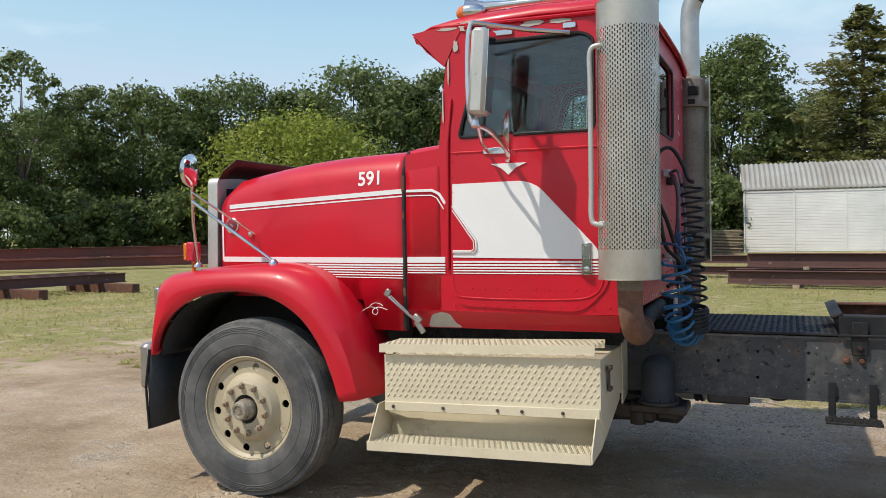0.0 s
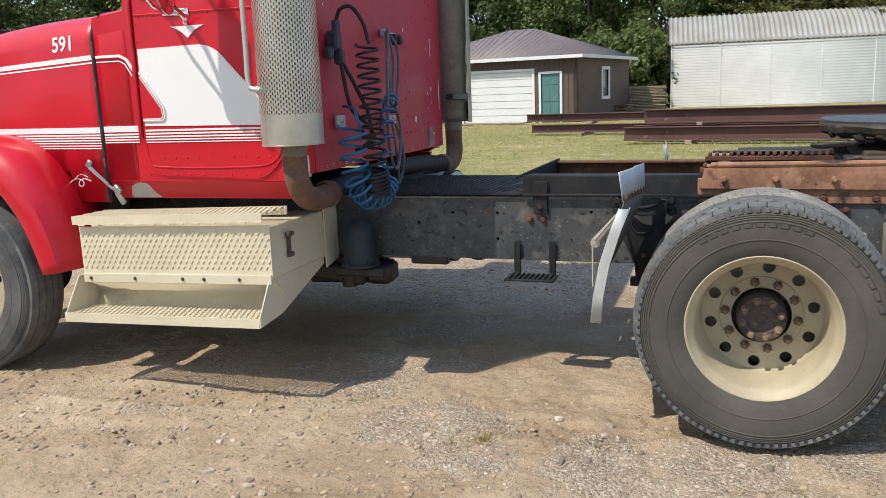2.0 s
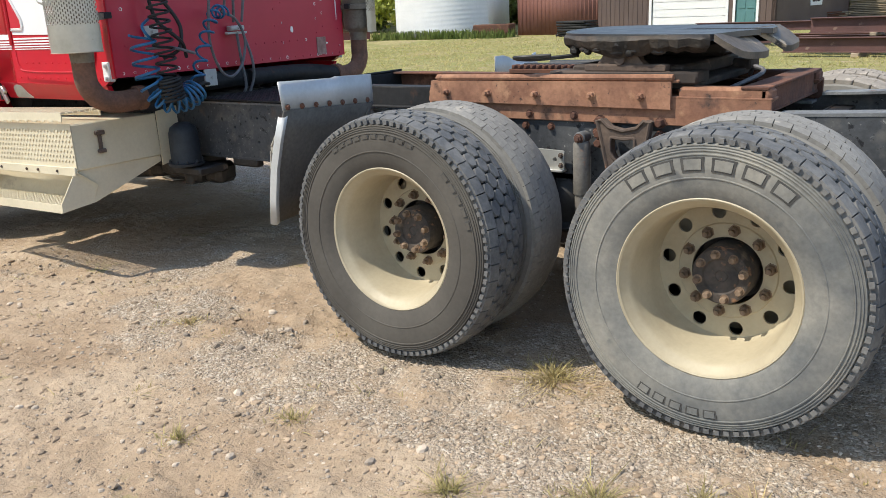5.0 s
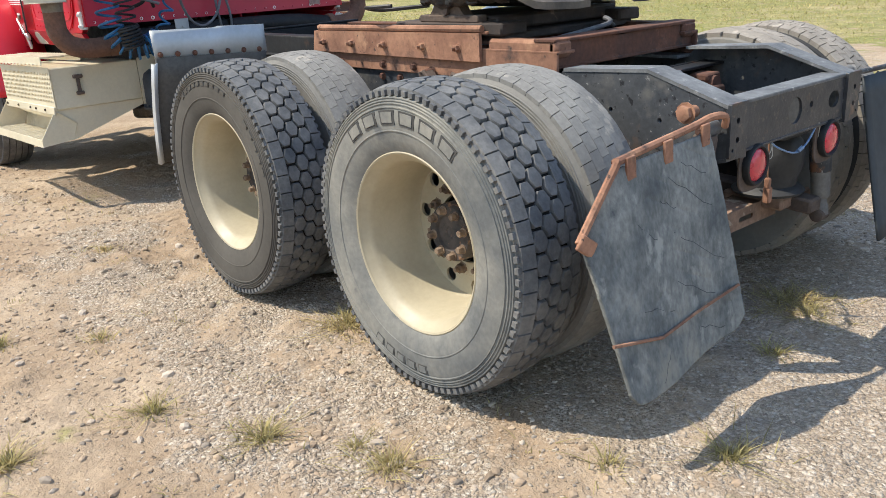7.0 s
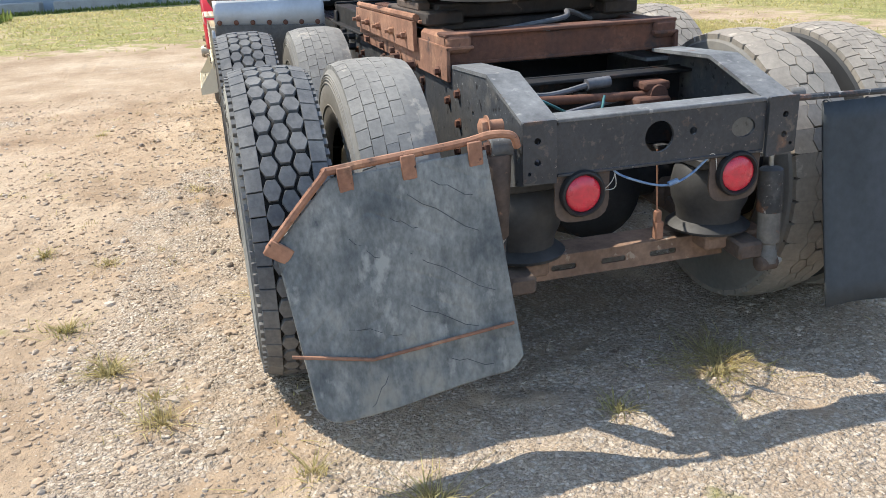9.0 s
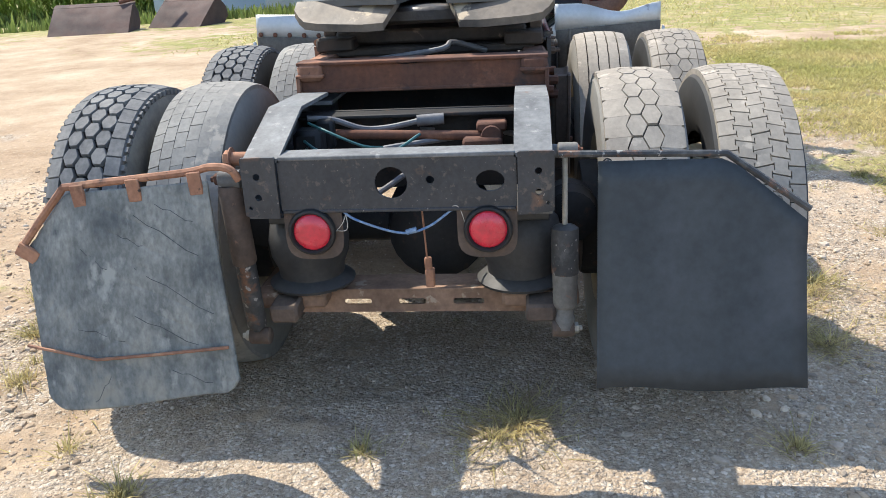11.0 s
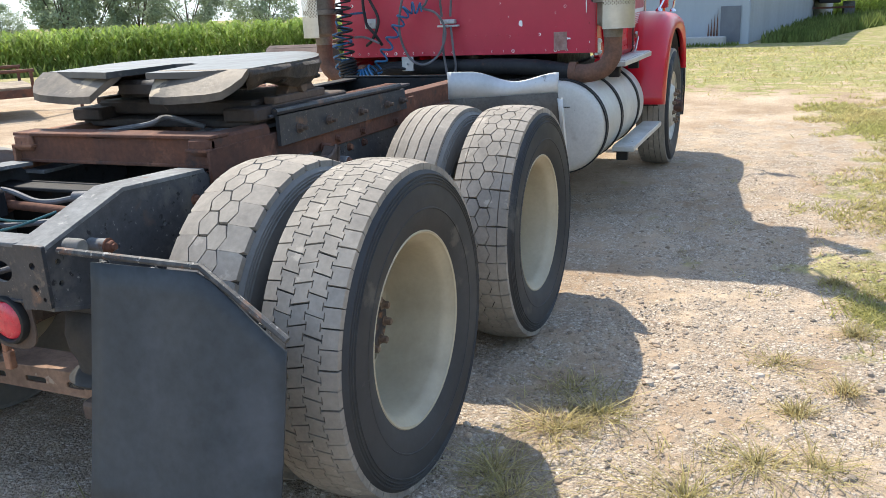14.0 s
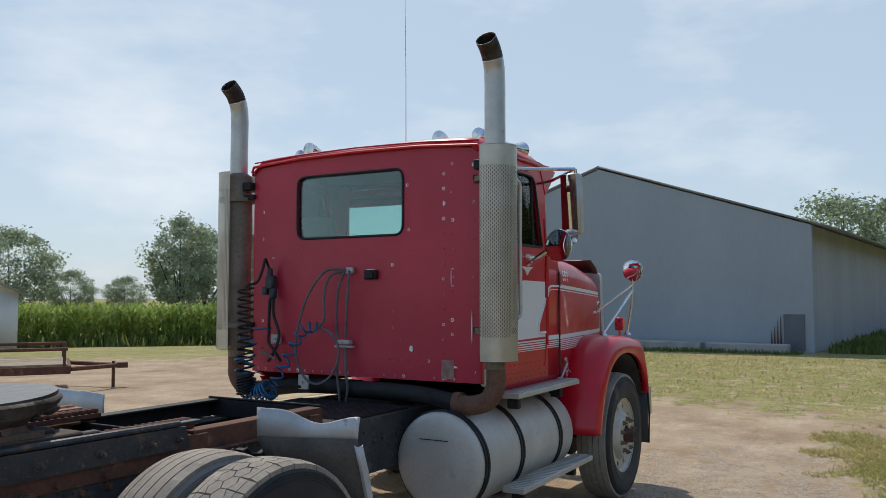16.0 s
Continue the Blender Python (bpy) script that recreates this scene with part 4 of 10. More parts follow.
wh.tube([sc + (uu * math.cos(2 * math.pi * k / 28) + vv * math.sin(2 * math.pi * k / 28)) * 0.23 for k in range(29)], 0.014, 8)
wh.tube([sc - uu * 0.22, sc, sc + uu * 0.22], 0.012, 6)
wh.tube([sc, sc - axw * 0.25], 0.025, 8)
tpart("steering_wheel", wh, HOSE, label="large black steering wheel")

# ---- hood ----
mat_emblem = mat("dark_red_enamel", (0.22, 0.015, 0.02), (0.16, 0.012, 0.016), 20, 0.3, coat=0.4, grain=0.1)
HX0, HX1 = -6.76, -5.385


def hood_y(x, z=1.6):
    """Half width of the hood at x."""
    t = (x - HX0) / (HX1 - HX0)
    return 0.80 + 0.15 * min(1, max(0, t)) ** 0.8


def hood_top(x):
    t = (x - HX0) / (HX1 - HX0)
    return 1.865 + 0.125 * t + 0.035 * math.sin(math.pi * t)


hood = Build()
rows = []
for i in range(25):
    x = HX0 + (HX1 - HX0) * i / 24
    w, zt = hood_y(x), hood_top(x)
    half = [(w - 0.005, 0.97 if x > -5.62 else 1.14), (w, 1.40), (w, zt - 0.16), (w - 0.012, zt - 0.105), (w - 0.045, zt - 0.055), (w - 0.10, zt - 0.018), (w - 0.18, zt), (w - 0.4, zt + 0.022), (0, zt + 0.035)]
    drop = 0.05 * max(0.0, 1 - i / 2.0)
    rows.append([(x, -a, b - (drop if b > 1.6 else 0)) for a, b in half] + [(x, a, b - (drop if b > 1.6 else 0)) for a, b in half[-2::-1]])
hood.grid(rows)
hd = tpart("hood", hood, RED, label="long red tilt hood with white stripes", solid=0.01)
cowl = Build()
rows = []
for x in (-5.375, -5.32, -5.25, -5.19, -5.165):
    zt = 1.99 + 0.02 * (x + 5.375) / 0.2
    half = [(CY - 0.002, 1.088), (CY - 0.002, zt - 0.13), (CY - 0.02, zt - 0.06), (CY - 0.08, zt - 0.005), (CY - 0.2, zt + 0.02), (0, zt + 0.035)]
    rows.append([(x, -a, b) for a, b in half] + [(x, a, b) for a, b in half[-2::-1]])
cowl.grid(rows)
tpart("cowl", cowl, RED, label="red cowl behind the hood", solid=0.008)
for s in (-1, 1):
    gap = Build()
    gap.tube([(-5.382, s * 0.95, 0.98), (-5.382, s * 0.952, 1.85), (-5.380, s * 0.925, 1.94), (-5.38, s * 0.86, 1.985), (-5.38, s * 0.6, 2.005)], 0.015, 6)
    tpart("hood_seal", gap, HOSE, label="black rubber seal behind the hood")
for s in (-1, 1):
    def hs(u, v, w, s=s):
        return (u, s * (hood_y(u) + 0.0075 - w), v)

    def strip(bld, x0, x1, z0, z1, w, n=12):
        """A painted line along the hood side."""
        for i in range(n):
            a, b = x0 + (x1 - x0) * i / n, x0 + (x1 - x0) * (i + 1) / n
            za, zb = z0 + (z1 - z0) * i / n, z0 + (z1 - z0) * (i + 1) / n
            bld.plate([(a, za - w / 2), (b, zb - w / 2), (b, zb + w / 2), (a, za + w / 2)], [], 0.002, hs)
    st = Build()
    strip(st, -6.68, -5.395, 1.705, 1.758, 0.026)
    strip(st, -6.68, -5.395, 1.678, 1.730, 0.008)
    strip(st, -6.74, -5.395, 1.372, 1.368, 0.032)
    for k in range(6):
        strip(st, -5.98 - 0.16 * (5 - k) * 0 - 0.3 + 0.06 * k, -5.395, 1.343 - 0.0145 * k, 1.341 - 0.0145 * k, 0.0085 - 0.0007 * k)
    st.plate([(-6.752, 1.36), (-6.738, 1.36), (-6.738, 1.68), (-6.752, 1.66)], [], 0.002, hs)
    tpart("stripes", st, WHITE, hd, "white hood stripes")
    for z, w in ((1.372, 0.032), (1.343, 0.009), (1.328, 0.008), (1.314, 0.007), (1.30, 0.006)):
        cs = Build()
        cs.plate([(-5.365, z - w / 2), (-5.135, z - w / 2), (-5.135, z + w / 2), (-5.365, z + w / 2)], [], 0.003, side(s, 0.006))
        tpart("cowl_stripe", cs, WHITE, label="white stripe on the cowl")
    for pts, r in (([(-5.365, 1.757), (-5.21, 1.757), (-5.165, 1.735), (-5.13, 1.68)], 0.010), ([(-5.365, 1.730), (-5.215, 1.730), (-5.18, 1.713), (-5.14, 1.65)], 0.004)):
        cs = Build()
        cs.tube([(u, s * (CY + 0.004), v) for u, v in pts], r, 4)
        tpart("cowl_stripe", cs, WHITE, label="white stripe on the cowl")
    # fleet number
    cu = bpy.data.curves.new("fleet_number", "FONT")
    cu.body, cu.size, cu.extrude, cu.align_x = "591", 0.112, 0.0004, "LEFT"
    cu.offset = 0.0022
    ob = new("fleet_number", cu)
    ob.data.materials.append(WHITE)
    ob.parent = hd
    ob.matrix_basis = pose(-5.69, -0.9315, 1.800, 83, -1.8, -5.2) if s < 0 else pose(-5.49, 0.9485, 1.802, 83, 1.8, 185.2)
    # latch, hinge and strap
    la = Build()
    la.box((-5.385, s * 0.962, 1.80), (0.02, 0.012, 0.09))
    la.box((-5.385, s * 0.960, 1.19), (0.018, 0.010, 0.05))
    la.box((-5.385, s * 0.960, 1.62), (0.014, 0.010, 0.04))
    tpart("hood_catch", la, RUST_DARK)
    lt = Build()
    lt.box((-5.49, s * 0.965, 1.185), (0.034, 0.022, 0.045), rot=(0, 35, 0), b=0.008)
    lt.tube([(-5.475, s * 0.985, 1.165), (-5.33, s * 0.985, 1.05)], 0.009, 8)
    lt.tube([(-5.46, s * 0.99, 1.17), (-5.35, s * 0.99, 1.075)], 0.006, 8)
    lt.box((-5.30, s * 0.982, 1.045), (0.055, 0.026, 0.04), rot=(0, 42, 0), b=0.006)
    lt.box((-5.285, s * 0.982, 1.0), (0.032, 0.018, 0.08), rot=(0, -35, 0), b=0.006)
    tpart("hood_latch", lt, STEEL, label="rubber and steel hood latch")
    em = Build()
    em.lathe([(0.050, 0), (0.050, 0.012), (0.044, 0.016), (0.040, 0.011), (0.0, 0.010)], (-6.655, s * (hood_y(-6.655) + 0.004), 1.585), (0, s, 0), 24)
    tpart("emblem", em, CHROME, hd, "round chrome emblem")
    ei = Build()
    ei.lathe([(0.039, 0.0105), (0.033, 0.0135), (0.0, 0.0135)], (-6.655, s * (hood_y(-6.655) + 0.004), 1.585), (0, s, 0), 24)
    tpart("emblem_face", ei, mat_emblem, hd, "dark red emblem face")
    ei = Build()
    ei.box((-6.655, s * (hood_y(-6.655) + 0.019), 1.585), (0.030, 0.004, 0.012), rot=(0, 30, 0), b=0.001)
    tpart("emblem_mark", ei, CHROME, hd)
    scroll = Build()
    base = hood_y(-5.6) + 0.008
    scroll.tube(glide([(-5.735, s * (base + 0.002), 1.045), (-5.70, s * (base + 0.001), 1.05), (-5.655, s * base, 1.085), (-5.61, s * base, 1.10), (-5.57, s * base, 1.085), (-5.575, s * base, 1.06), (-5.60, s * base, 1.062), (-5.598, s * base, 1.085), (-5.56, s * base, 1.10), (-5.51, s * base, 1.088), (-5.45, s * base, 1.10)], 7), 0.0022, 4)
    scroll.tube(glide([(-5.63, s * base, 1.098), (-5.595, s * base, 1.122), (-5.56, s * base, 1.12), (-5.535, s * base, 1.108)], 6), 0.0018, 4)
    tpart("scroll", scroll, WHITE, hd, "thin painted scroll")
    mk = Build()
    mk.lathe([(0.022, 0), (0.020, 0.018), (0.012, 0.026), (0.0, 0.028)], (-6.50, s * (hood_y(-6.5) + 0.001), 1.53), (0, s, 0), 16)
    tpart("side_knob", mk, CHROME, hd)

# grille shell and insect screen
gs = Build()
gs.plate(rounded([(-0.82, 1.20), (0.82, 1.20), (0.80, 1.90), (-0.80, 1.90)], 0.05), [rounded([(-0.72, 1.26), (0.72, 1.26), (0.70, 1.83), (-0.70, 1.83)], 0.03)], 0.075, lambda u, v, w: (-6.865 + w, u, v))
tpart("grille_surround", gs, ALU, label="bright grille surround")
gr = Build()
for k in range(15):
    gr.box((-6.84, -0.69 + k * 0.0985, 1.545), (0.03, 0.022, 0.57), b=0.003)
gr.box((-6.79, 0, 1.545), (0.01, 1.42, 0.57))
tpart("grille", gr, BLACK)
bug = Build()
bug.grid([[(-6.80 - 0.03 * math.cos(u * 1.3), 0.78 * u, 1.865), (-6.75 - 0.03 * math.cos(u * 1.3), 0.78 * u, 1.94), (-6.66 - 0.03 * math.cos(u * 1.3), 0.76 * u, 2.01)] for u in [k / 8 for k in range(-8, 9)]])
tpart("insect_screen", bug, mat("smoked_plastic", (0.035, 0.016, 0.013), (0.055, 0.025, 0.02), 3, 0.3), label="dark smoked insect deflector", solid=0.005)

# ---- front fenders ----
LIP = [(-6.975, 0.80), (-6.955, 0.90), (-6.87, 1.03), (-6.74, 1.13), (-6.55, 1.19), (-6.31, 1.205), (-6.10, 1.165), (-5.93, 1.07), (-5.81, 0.93), (-5.73, 0.77), (-5.675, 0.60)]
CROWN = [(-7.01, 0.80), (-7.015, 0.92), (-7.01, 1.10), (-6.97, 1.26), (-6.75, 1.315), (-6.40, 1.345), (-6.08, 1.345), (-5.86, 1.27), (-5.70, 1.12), (-5.58, 0.90), (-5.50, 0.62)]
for s in (-1, 1):
    IN = 0.0 if s < 0 else 0.025
    fe = Build()
    a = glide([(x, 0, z) for x, z in LIP], 4)
    b = glide([(x, 0, z) for x, z in CROWN], 4)
    rows = []
    for p, q in zip(a, b):
        d = q - p
        back_t = max(0.0, min(1.0, (q.x + 6.0) / 0.5))
        inn = 0.90 + 0.045 * back_t
        y_c = 1.165 - 0.05 * back_t
        sec = [(1.165, p - d * 0.02), (1.198, p - d * 0.04), (1.214, p + d * 0.12), (1.212, p + d * 0.35), (1.195, p + d * 0.62), (y_c - 0.005, p + d * 0.84), (1.09 - 0.03 * back_t, p + d * 0.97), (1.0 - 0.02 * back_t, p + d * 1.0), (inn, p + d * 1.0), (0.80, p + d * 1.0)]
        rows.append([(v.x, s * (y - IN * min(1.0, (y - 0.80) / 0.2)), v.z) for y, v in sec])
    fe.grid(rows)
    fd = tpart("fender", fe, RED, label="flared red front fender", solid=0.006)
    li = Build()
    li.grid([[(p.x * 0.985 - 6.31 * 0.015, s * (1.15 - IN), p.z - 0.012), (p.x * 0.985 - 6.31 * 0.015, s * 0.72, p.z - 0.012)] for p in a])
    li.grid([[(-7.0, s * 0.73, 0.8), (-7.0, s * 0.73, 1.30)], [(-5.45, s * 0.73, 0.6), (-5.45, s * 0.73, 1.30)]])
    tpart("wheel_well", li, BLACK, fd, "dark wheel well", solid=0.006)
    fl = Build()
    fl.grid([[(-7.02, s * (y - IN), 0.83), (-7.035, s * (y - IN), 0.6), (-7.03, s * (y - IN), 0.34)] for y in (1.19, 1.0, 0.80)])
    tpart("front_flap", fl, FLAP_NEW, fd, "black rubber flap before the wheel", solid=0.012)
    ed = Build()
    ed.tube([(-7.02, s * (1.195 - IN), 0.83), (-7.05, s * (1.2 - IN), 0.6), (-7.035, s * (1.195 - IN), 0.34)], 0.008, 6)
    tpart("flap_edge", ed, HOSE, fd)
    hl = Build()
    hl.box((-6.985, s * (1.03 - IN), 1.10), (0.05, 0.27, 0.22), b=0.02)
    tpart("headlamp", hl, CHROME, fd, "chrome headlamp bezel")
    # marker lamp on its stalk and the fender mirror
    ml = Build()
    ml.box((-6.745, s * (1.10 - 4 * IN), 1.43), (0.060, 0.075, 0.115), b=0.008)
    tpart("turn_lamp", ml, LAMP_RED, fd, "red turn lamp")
    ml = Build()
    ml.box((-6.782, s * (1.10 - 4 * IN), 1.43), (0.030, 0.07, 0.105), b=0.006)
    ml.tube([(-6.745, s * (1.10 - 4 * IN), 1.30), (-6.745, s * (1.10 - 4 * IN), 1.38)], 0.012, 8)
    tpart("turn_lamp_front", ml, LAMP_AMBER, fd, "amber turn lamp")
    mr = Build()
    top = Vector((-6.635, s * (1.235 - 3 * IN), 1.84))
    mr.tube([(-6.70, s * (1.11 - IN), 1.34), (-6.70, s * (1.15 - IN), 1.6), top], 0.009, 8)
    mr.tube([top - Vector((0, 0, 0.11)), (-6.19, s * (1.06 - IN), 1.365)], 0.010, 8)
    mr.tube([top - Vector((0, 0, 0.06)), (-6.46, s * (hood_y(-6.46) + 0.02), 1.53)], 0.007, 8)
    for p in ((-6.70, s * (1.11 - IN), 1.335), (-6.19, s * (1.06 - IN), 1.35)):
        mr.lathe([(0.03, 0), (0.026, 0.014), (0.012, 0.03)], p, (0, 0, 1), 14, True)
    mo = tpart("fender_mirror", mr, CHROME, fd, "chrome tripod of the fender mirror")
    hd2 = Build()
    face = Vector((0.96, -s * 0.22, -0.05)).normalized()
    hc = top + Vector((0, 0, 0.07))
    hd2.lathe([(0.0, -0.055), (0.05, -0.048), (0.085, -0.03), (0.098, -0.004), (0.098, 0.004), (0.093, 0.005)], hc, face, 28)
    tpart("mirror_shell", hd2, CHROME, fd, "round chrome mirror shell")
    hm = Build()
    hm.lathe([(0.094, 0.003), (0.07, 0.013), (0.04, 0.018), (0.0, 0.020)], hc, face, 28)
    tpart("mirror_glass", hm, MIRROR, fd, "convex mirror glass")

# ---- chassis ----
mat_shock = mat("dusty_grey_shock", (0.20, 0.185, 0.16), (0.12, 0.11, 0.10), 8, 0.7, spot=((0.25, 0.11, 0.06), 12, 0.64, 0.1))
mat_bag = mat("air_spring_rubber", (0.022, 0.023, 0.025), (0.05, 0.048, 0.046), 6, 0.55, bump=0.15)
for s in (-1, 1):
    ra = Build()
    web = [(-7.0, 0.62), (-0.72, 0.62), (-0.30, 0.66), (0.0, 0.745), (0.0, 0.905), (-0.30, 1.0), (-0.66, 0.985), (-0.70, 0.945), (-7.0, 0.945)]
    holes = [ring(x, z, 0.009, 8) for x, z in ((-3.55, 0.86), (-3.55, 0.72), (-3.3, 0.86), (-3.3, 0.72), (-2.8, 0.87), (-2.75, 0.72), (-0.45, 0.86), (-0.25, 0.84), (-0.04, 0.80), (-0.04, 0.86), (-3.75, 0.80))]
    ra.plate(web, holes, 0.012, lambda u, v, w, s=s: (u, s * (0.43 - w), v))
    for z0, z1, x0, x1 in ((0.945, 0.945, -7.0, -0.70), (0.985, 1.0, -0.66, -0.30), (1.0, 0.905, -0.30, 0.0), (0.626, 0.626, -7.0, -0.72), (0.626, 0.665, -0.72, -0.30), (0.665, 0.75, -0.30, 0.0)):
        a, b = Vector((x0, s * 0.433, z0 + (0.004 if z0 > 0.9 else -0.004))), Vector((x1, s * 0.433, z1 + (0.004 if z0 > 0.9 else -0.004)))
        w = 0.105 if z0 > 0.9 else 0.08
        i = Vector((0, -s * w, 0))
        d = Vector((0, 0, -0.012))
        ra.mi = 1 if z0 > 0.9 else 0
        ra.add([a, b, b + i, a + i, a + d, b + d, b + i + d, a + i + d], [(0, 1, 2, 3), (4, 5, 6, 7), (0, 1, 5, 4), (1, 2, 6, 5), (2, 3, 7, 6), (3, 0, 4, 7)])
    rl = tpart("frame_rail", ra, [BLACK_RAIL, BLACK_DUST_SHEEN], label="worn black steel frame rail")
    bo = Build()
    for x, z in ((-3.12, 0.83), (-3.05, 0.83), (-2.47, 0.86), (-2.38, 0.83), (-2.30, 0.86), (-1.75, 0.90), (-1.62, 0.90), (-0.60, 0.90), (-0.60, 0.80), (-0.62, 0.70), (-0.72, 0.86), (-1.40, 0.885), (-1.06, 0.885), (-1.38, 0.85), (-1.08, 0.85)):
        bolt(bo, (x, s * 0.43, z), (0, s, 0), 0.014, 0.014)
    tpart("rail_bolts", bo, RUST_DARK, rl, "rusty bolt heads")
    # raised black sub-frame ahead of the slide
    su = Build()
    su.box((-2.68, s * 0.425, 1.005), (0.95, 0.012, 0.105))
    su.box((-2.68, s * 0.385, 1.055), (0.95, 0.09, 0.012))
    su.box((-2.68, s * 0.44, 0.962), (0.95, 0.05, 0.012))
    su.box((-3.06, s * 0.443, 0.945), (0.075, 0.016, 0.17), b=0.005)
    bolt(su, (-3.06, s * 0.45, 0.90), (0, s, 0), 0.015)
    tpart("sub_frame", su, BLACK if s < 0 else RUST_DARK, label="black angle sub-frame on the rails")
    # rusty slide angles and the bolted side plate
    an = Build()
    an.box((-1.48, s * 0.438, 0.985), (1.60, 0.014, 0.115), b=0.003)
    an.box((-1.48, s * 0.395, 1.04), (1.60, 0.10, 0.012), b=0.003)
    an.box((-0.865, s * 0.395, 1.052), (0.36, 0.09, 0.062), b=0.012)
    tpart("slide_angle", an, RUST if s < 0 else RUST_DARK, label="rusty steel angle under the fifth wheel")
    pl = Build()
    fx = -2.26 if s < 0 else -2.14
    pl.plate([(fx - 0.01, 1.0), (-1.065, 0.995), (-1.065, 1.105), (fx + 0.01, 1.095)], [], 0.016, lambda u, v, w, s=s: (u, s * (0.464 - w), v))
    pl.tube([(fx + 0.04, s * 0.45, 1.11), (-1.06, s * 0.45, 1.12)], 0.014, 8)
    pl.box((-1.64, s * 0.42, 1.105), (1.2, 0.05, 0.012))
    sp = tpart("side_plate", pl, RUST if s < 0 else REAR_PAINT, label="rusty bolted side plate" if s < 0 else "worn dark bolted side plate")
    for x in ((-2.16 if s < 0 else -2.08), -1.93, -1.68, -1.41, -1.19):
        b = Build()
        bolt(b, (x, s * 0.464, 1.045), (0, s, 0), 0.015, 0.018)
        b.cyl((x, s * 0.475, 1.045), (x, s * 0.502, 1.045), 0.008, n=8)
        tpart("bolt", b, RUST if s < 0 else GRIME, sp)
    b = Build()
    for x in (-2.05, -1.72, -1.5, -0.78):
        bolt(b, (x, s * 0.445, 0.955), (0, s, 0), 0.014, 0.016)
    tpart("angle_bolts", b, RUST_DARK, sp)
    # toothed rack of the slide
    rk = Build()
    rk.box((-1.90, s * 0.33, 1.075), (0.75, 0.07, 0.025), b=0.003)
    for k in range(19):
        rk.box((-2.25 + k * 0.038, s * 0.33, 1.098), (0.020, 0.066, 0.022), b=0.004)
    tpart("slide_rack", rk, RUST_DARK, label="toothed slide rack")
    # suspension hanger and trunnion
    for hx, hmat, hlab in ((-1.235, GRIME, "dusty brown cast suspension hanger"), (-2.53, BLACK, "black cast suspension hanger")):
        hg = Build()
        out_ = [(-0.095, 0.955), (-0.06, 0.925), (0.0, 0.912), (0.06, 0.925), (0.09, 0.955), (0.115, 0.95), (0.10, 0.86), (0.094, 0.78), (0.055, 0.64), (0.042, 0.53), (-0.022, 0.53), (-0.032, 0.64), (-0.070, 0.765), (-0.092, 0.86), (-0.115, 0.95)]
        hole_ = rounded([(-0.055, 0.885), (0.0, 0.878), (0.053, 0.885), (0.053, 0.82), (0.03, 0.785), (-0.03, 0.785), (-0.055, 0.82)], 0.015)
        hg.plate([(hx + u, v) for u, v in out_], [[(hx + u, v) for u, v in hole_]], 0.05, lambda u, v, w, s=s: (u, s * (0.535 - w), v))
        ho_ = tpart("spring_hanger", hg, hmat, label=hlab)
        b = Build()
        b.tube([(hx + u, s * 0.536, v) for u, v in out_[10:] + out_[:10]], 0.008, 6)
        tpart("edge_rib", b, hmat, ho_)
        b = Build()
        rim_ = [(hx + u, s * 0.536, v) for u, v in hole_]
        b.tube(rim_ + [rim_[0]], 0.007, 6)
        tpart("window_rim", b, hmat, ho_)
        b = Build()
        b.cyl((hx - 0.06, s * 0.50, 0.535), (hx + 0.07, s * 0.50, 0.535), 0.026, n=14)
        tpart("pivot", b, hmat, ho_)
        b = Build()
        bolt(b, (hx + 0.005, s * 0.535, 0.675), (0, s, 0), 0.011, 0.018)
        tpart("bolt", b, RUST_DARK, ho_)
        for u, v in ((-0.135, 0.94), (-0.135, 0.885), (-0.135, 0.845), (0.13, 0.94), (0.13, 0.885)):
            hb_ = Build()
            bolt(hb_, (hx + u, s * 0.455, v), (0, s, 0), 0.018, 0.035)
            tpart("bolt", hb_, RUST_DARK if hx > -2 else BLACK, ho_)
    for ax in (AX_1, AX_2):
        bm_ = Build()
        bm_.box((ax + 0.1, s * 0.40, 0.42), (0.95, 0.09, 0.06), rot=(0, 4, 0), b=0.01)
        bm_.box((ax, s * 0.40, 0.46), (0.2, 0.14, 0.12), b=0.02)
        tpart("spring_beam", bm_, GRIME, label="rusty trailing spring beam")
        sk = Build()
        x0 = ax + 0.53
        if ax == AX_2:
            sk_pts = [Vector((-0.035, s * 0.492, 0.845)), Vector((-0.11, s * 0.492, 0.31))] if s < 0 else [Vector((-0.15, 0.473, 0.876)), Vector((-0.105, 0.473, 0.335))]
        else:
            sk_pts = [Vector((-1.437, s * 0.50, 0.868)), Vector((-1.432, s * 0.50, 0.38))]
        t, q = sk_pts
        d = (q - t)
        L = d.length
        if s > 0 and ax == AX_2:
            sk.lathe([(0.012, 0.0), (0.030, 0.004), (0.040, 0.012), (0.041, 0.02), (0.041, L * 0.27), (0.039, L * 0.28)], t + d * 0.40, d, 20, True)
            so = tpart("shock_absorber", sk, BLACK_WORN, label="dirty shock absorber with a bare rod")
            b = Build()
            b.cyl(t, t + d * 0.42, 0.0085, n=12)
            tpart("rod", b, STEEL_DULL, so, "bare steel rod")
            b = Build()
            b.lathe([(0.038, 0.0), (0.036, L * 0.19), (0.034, L * 0.20), (0.026, L * 0.21), (0.026, L * 0.25), (0.030, L * 0.26), (0.030, L * 0.33)], t + d * 0.67, d, 18, True)
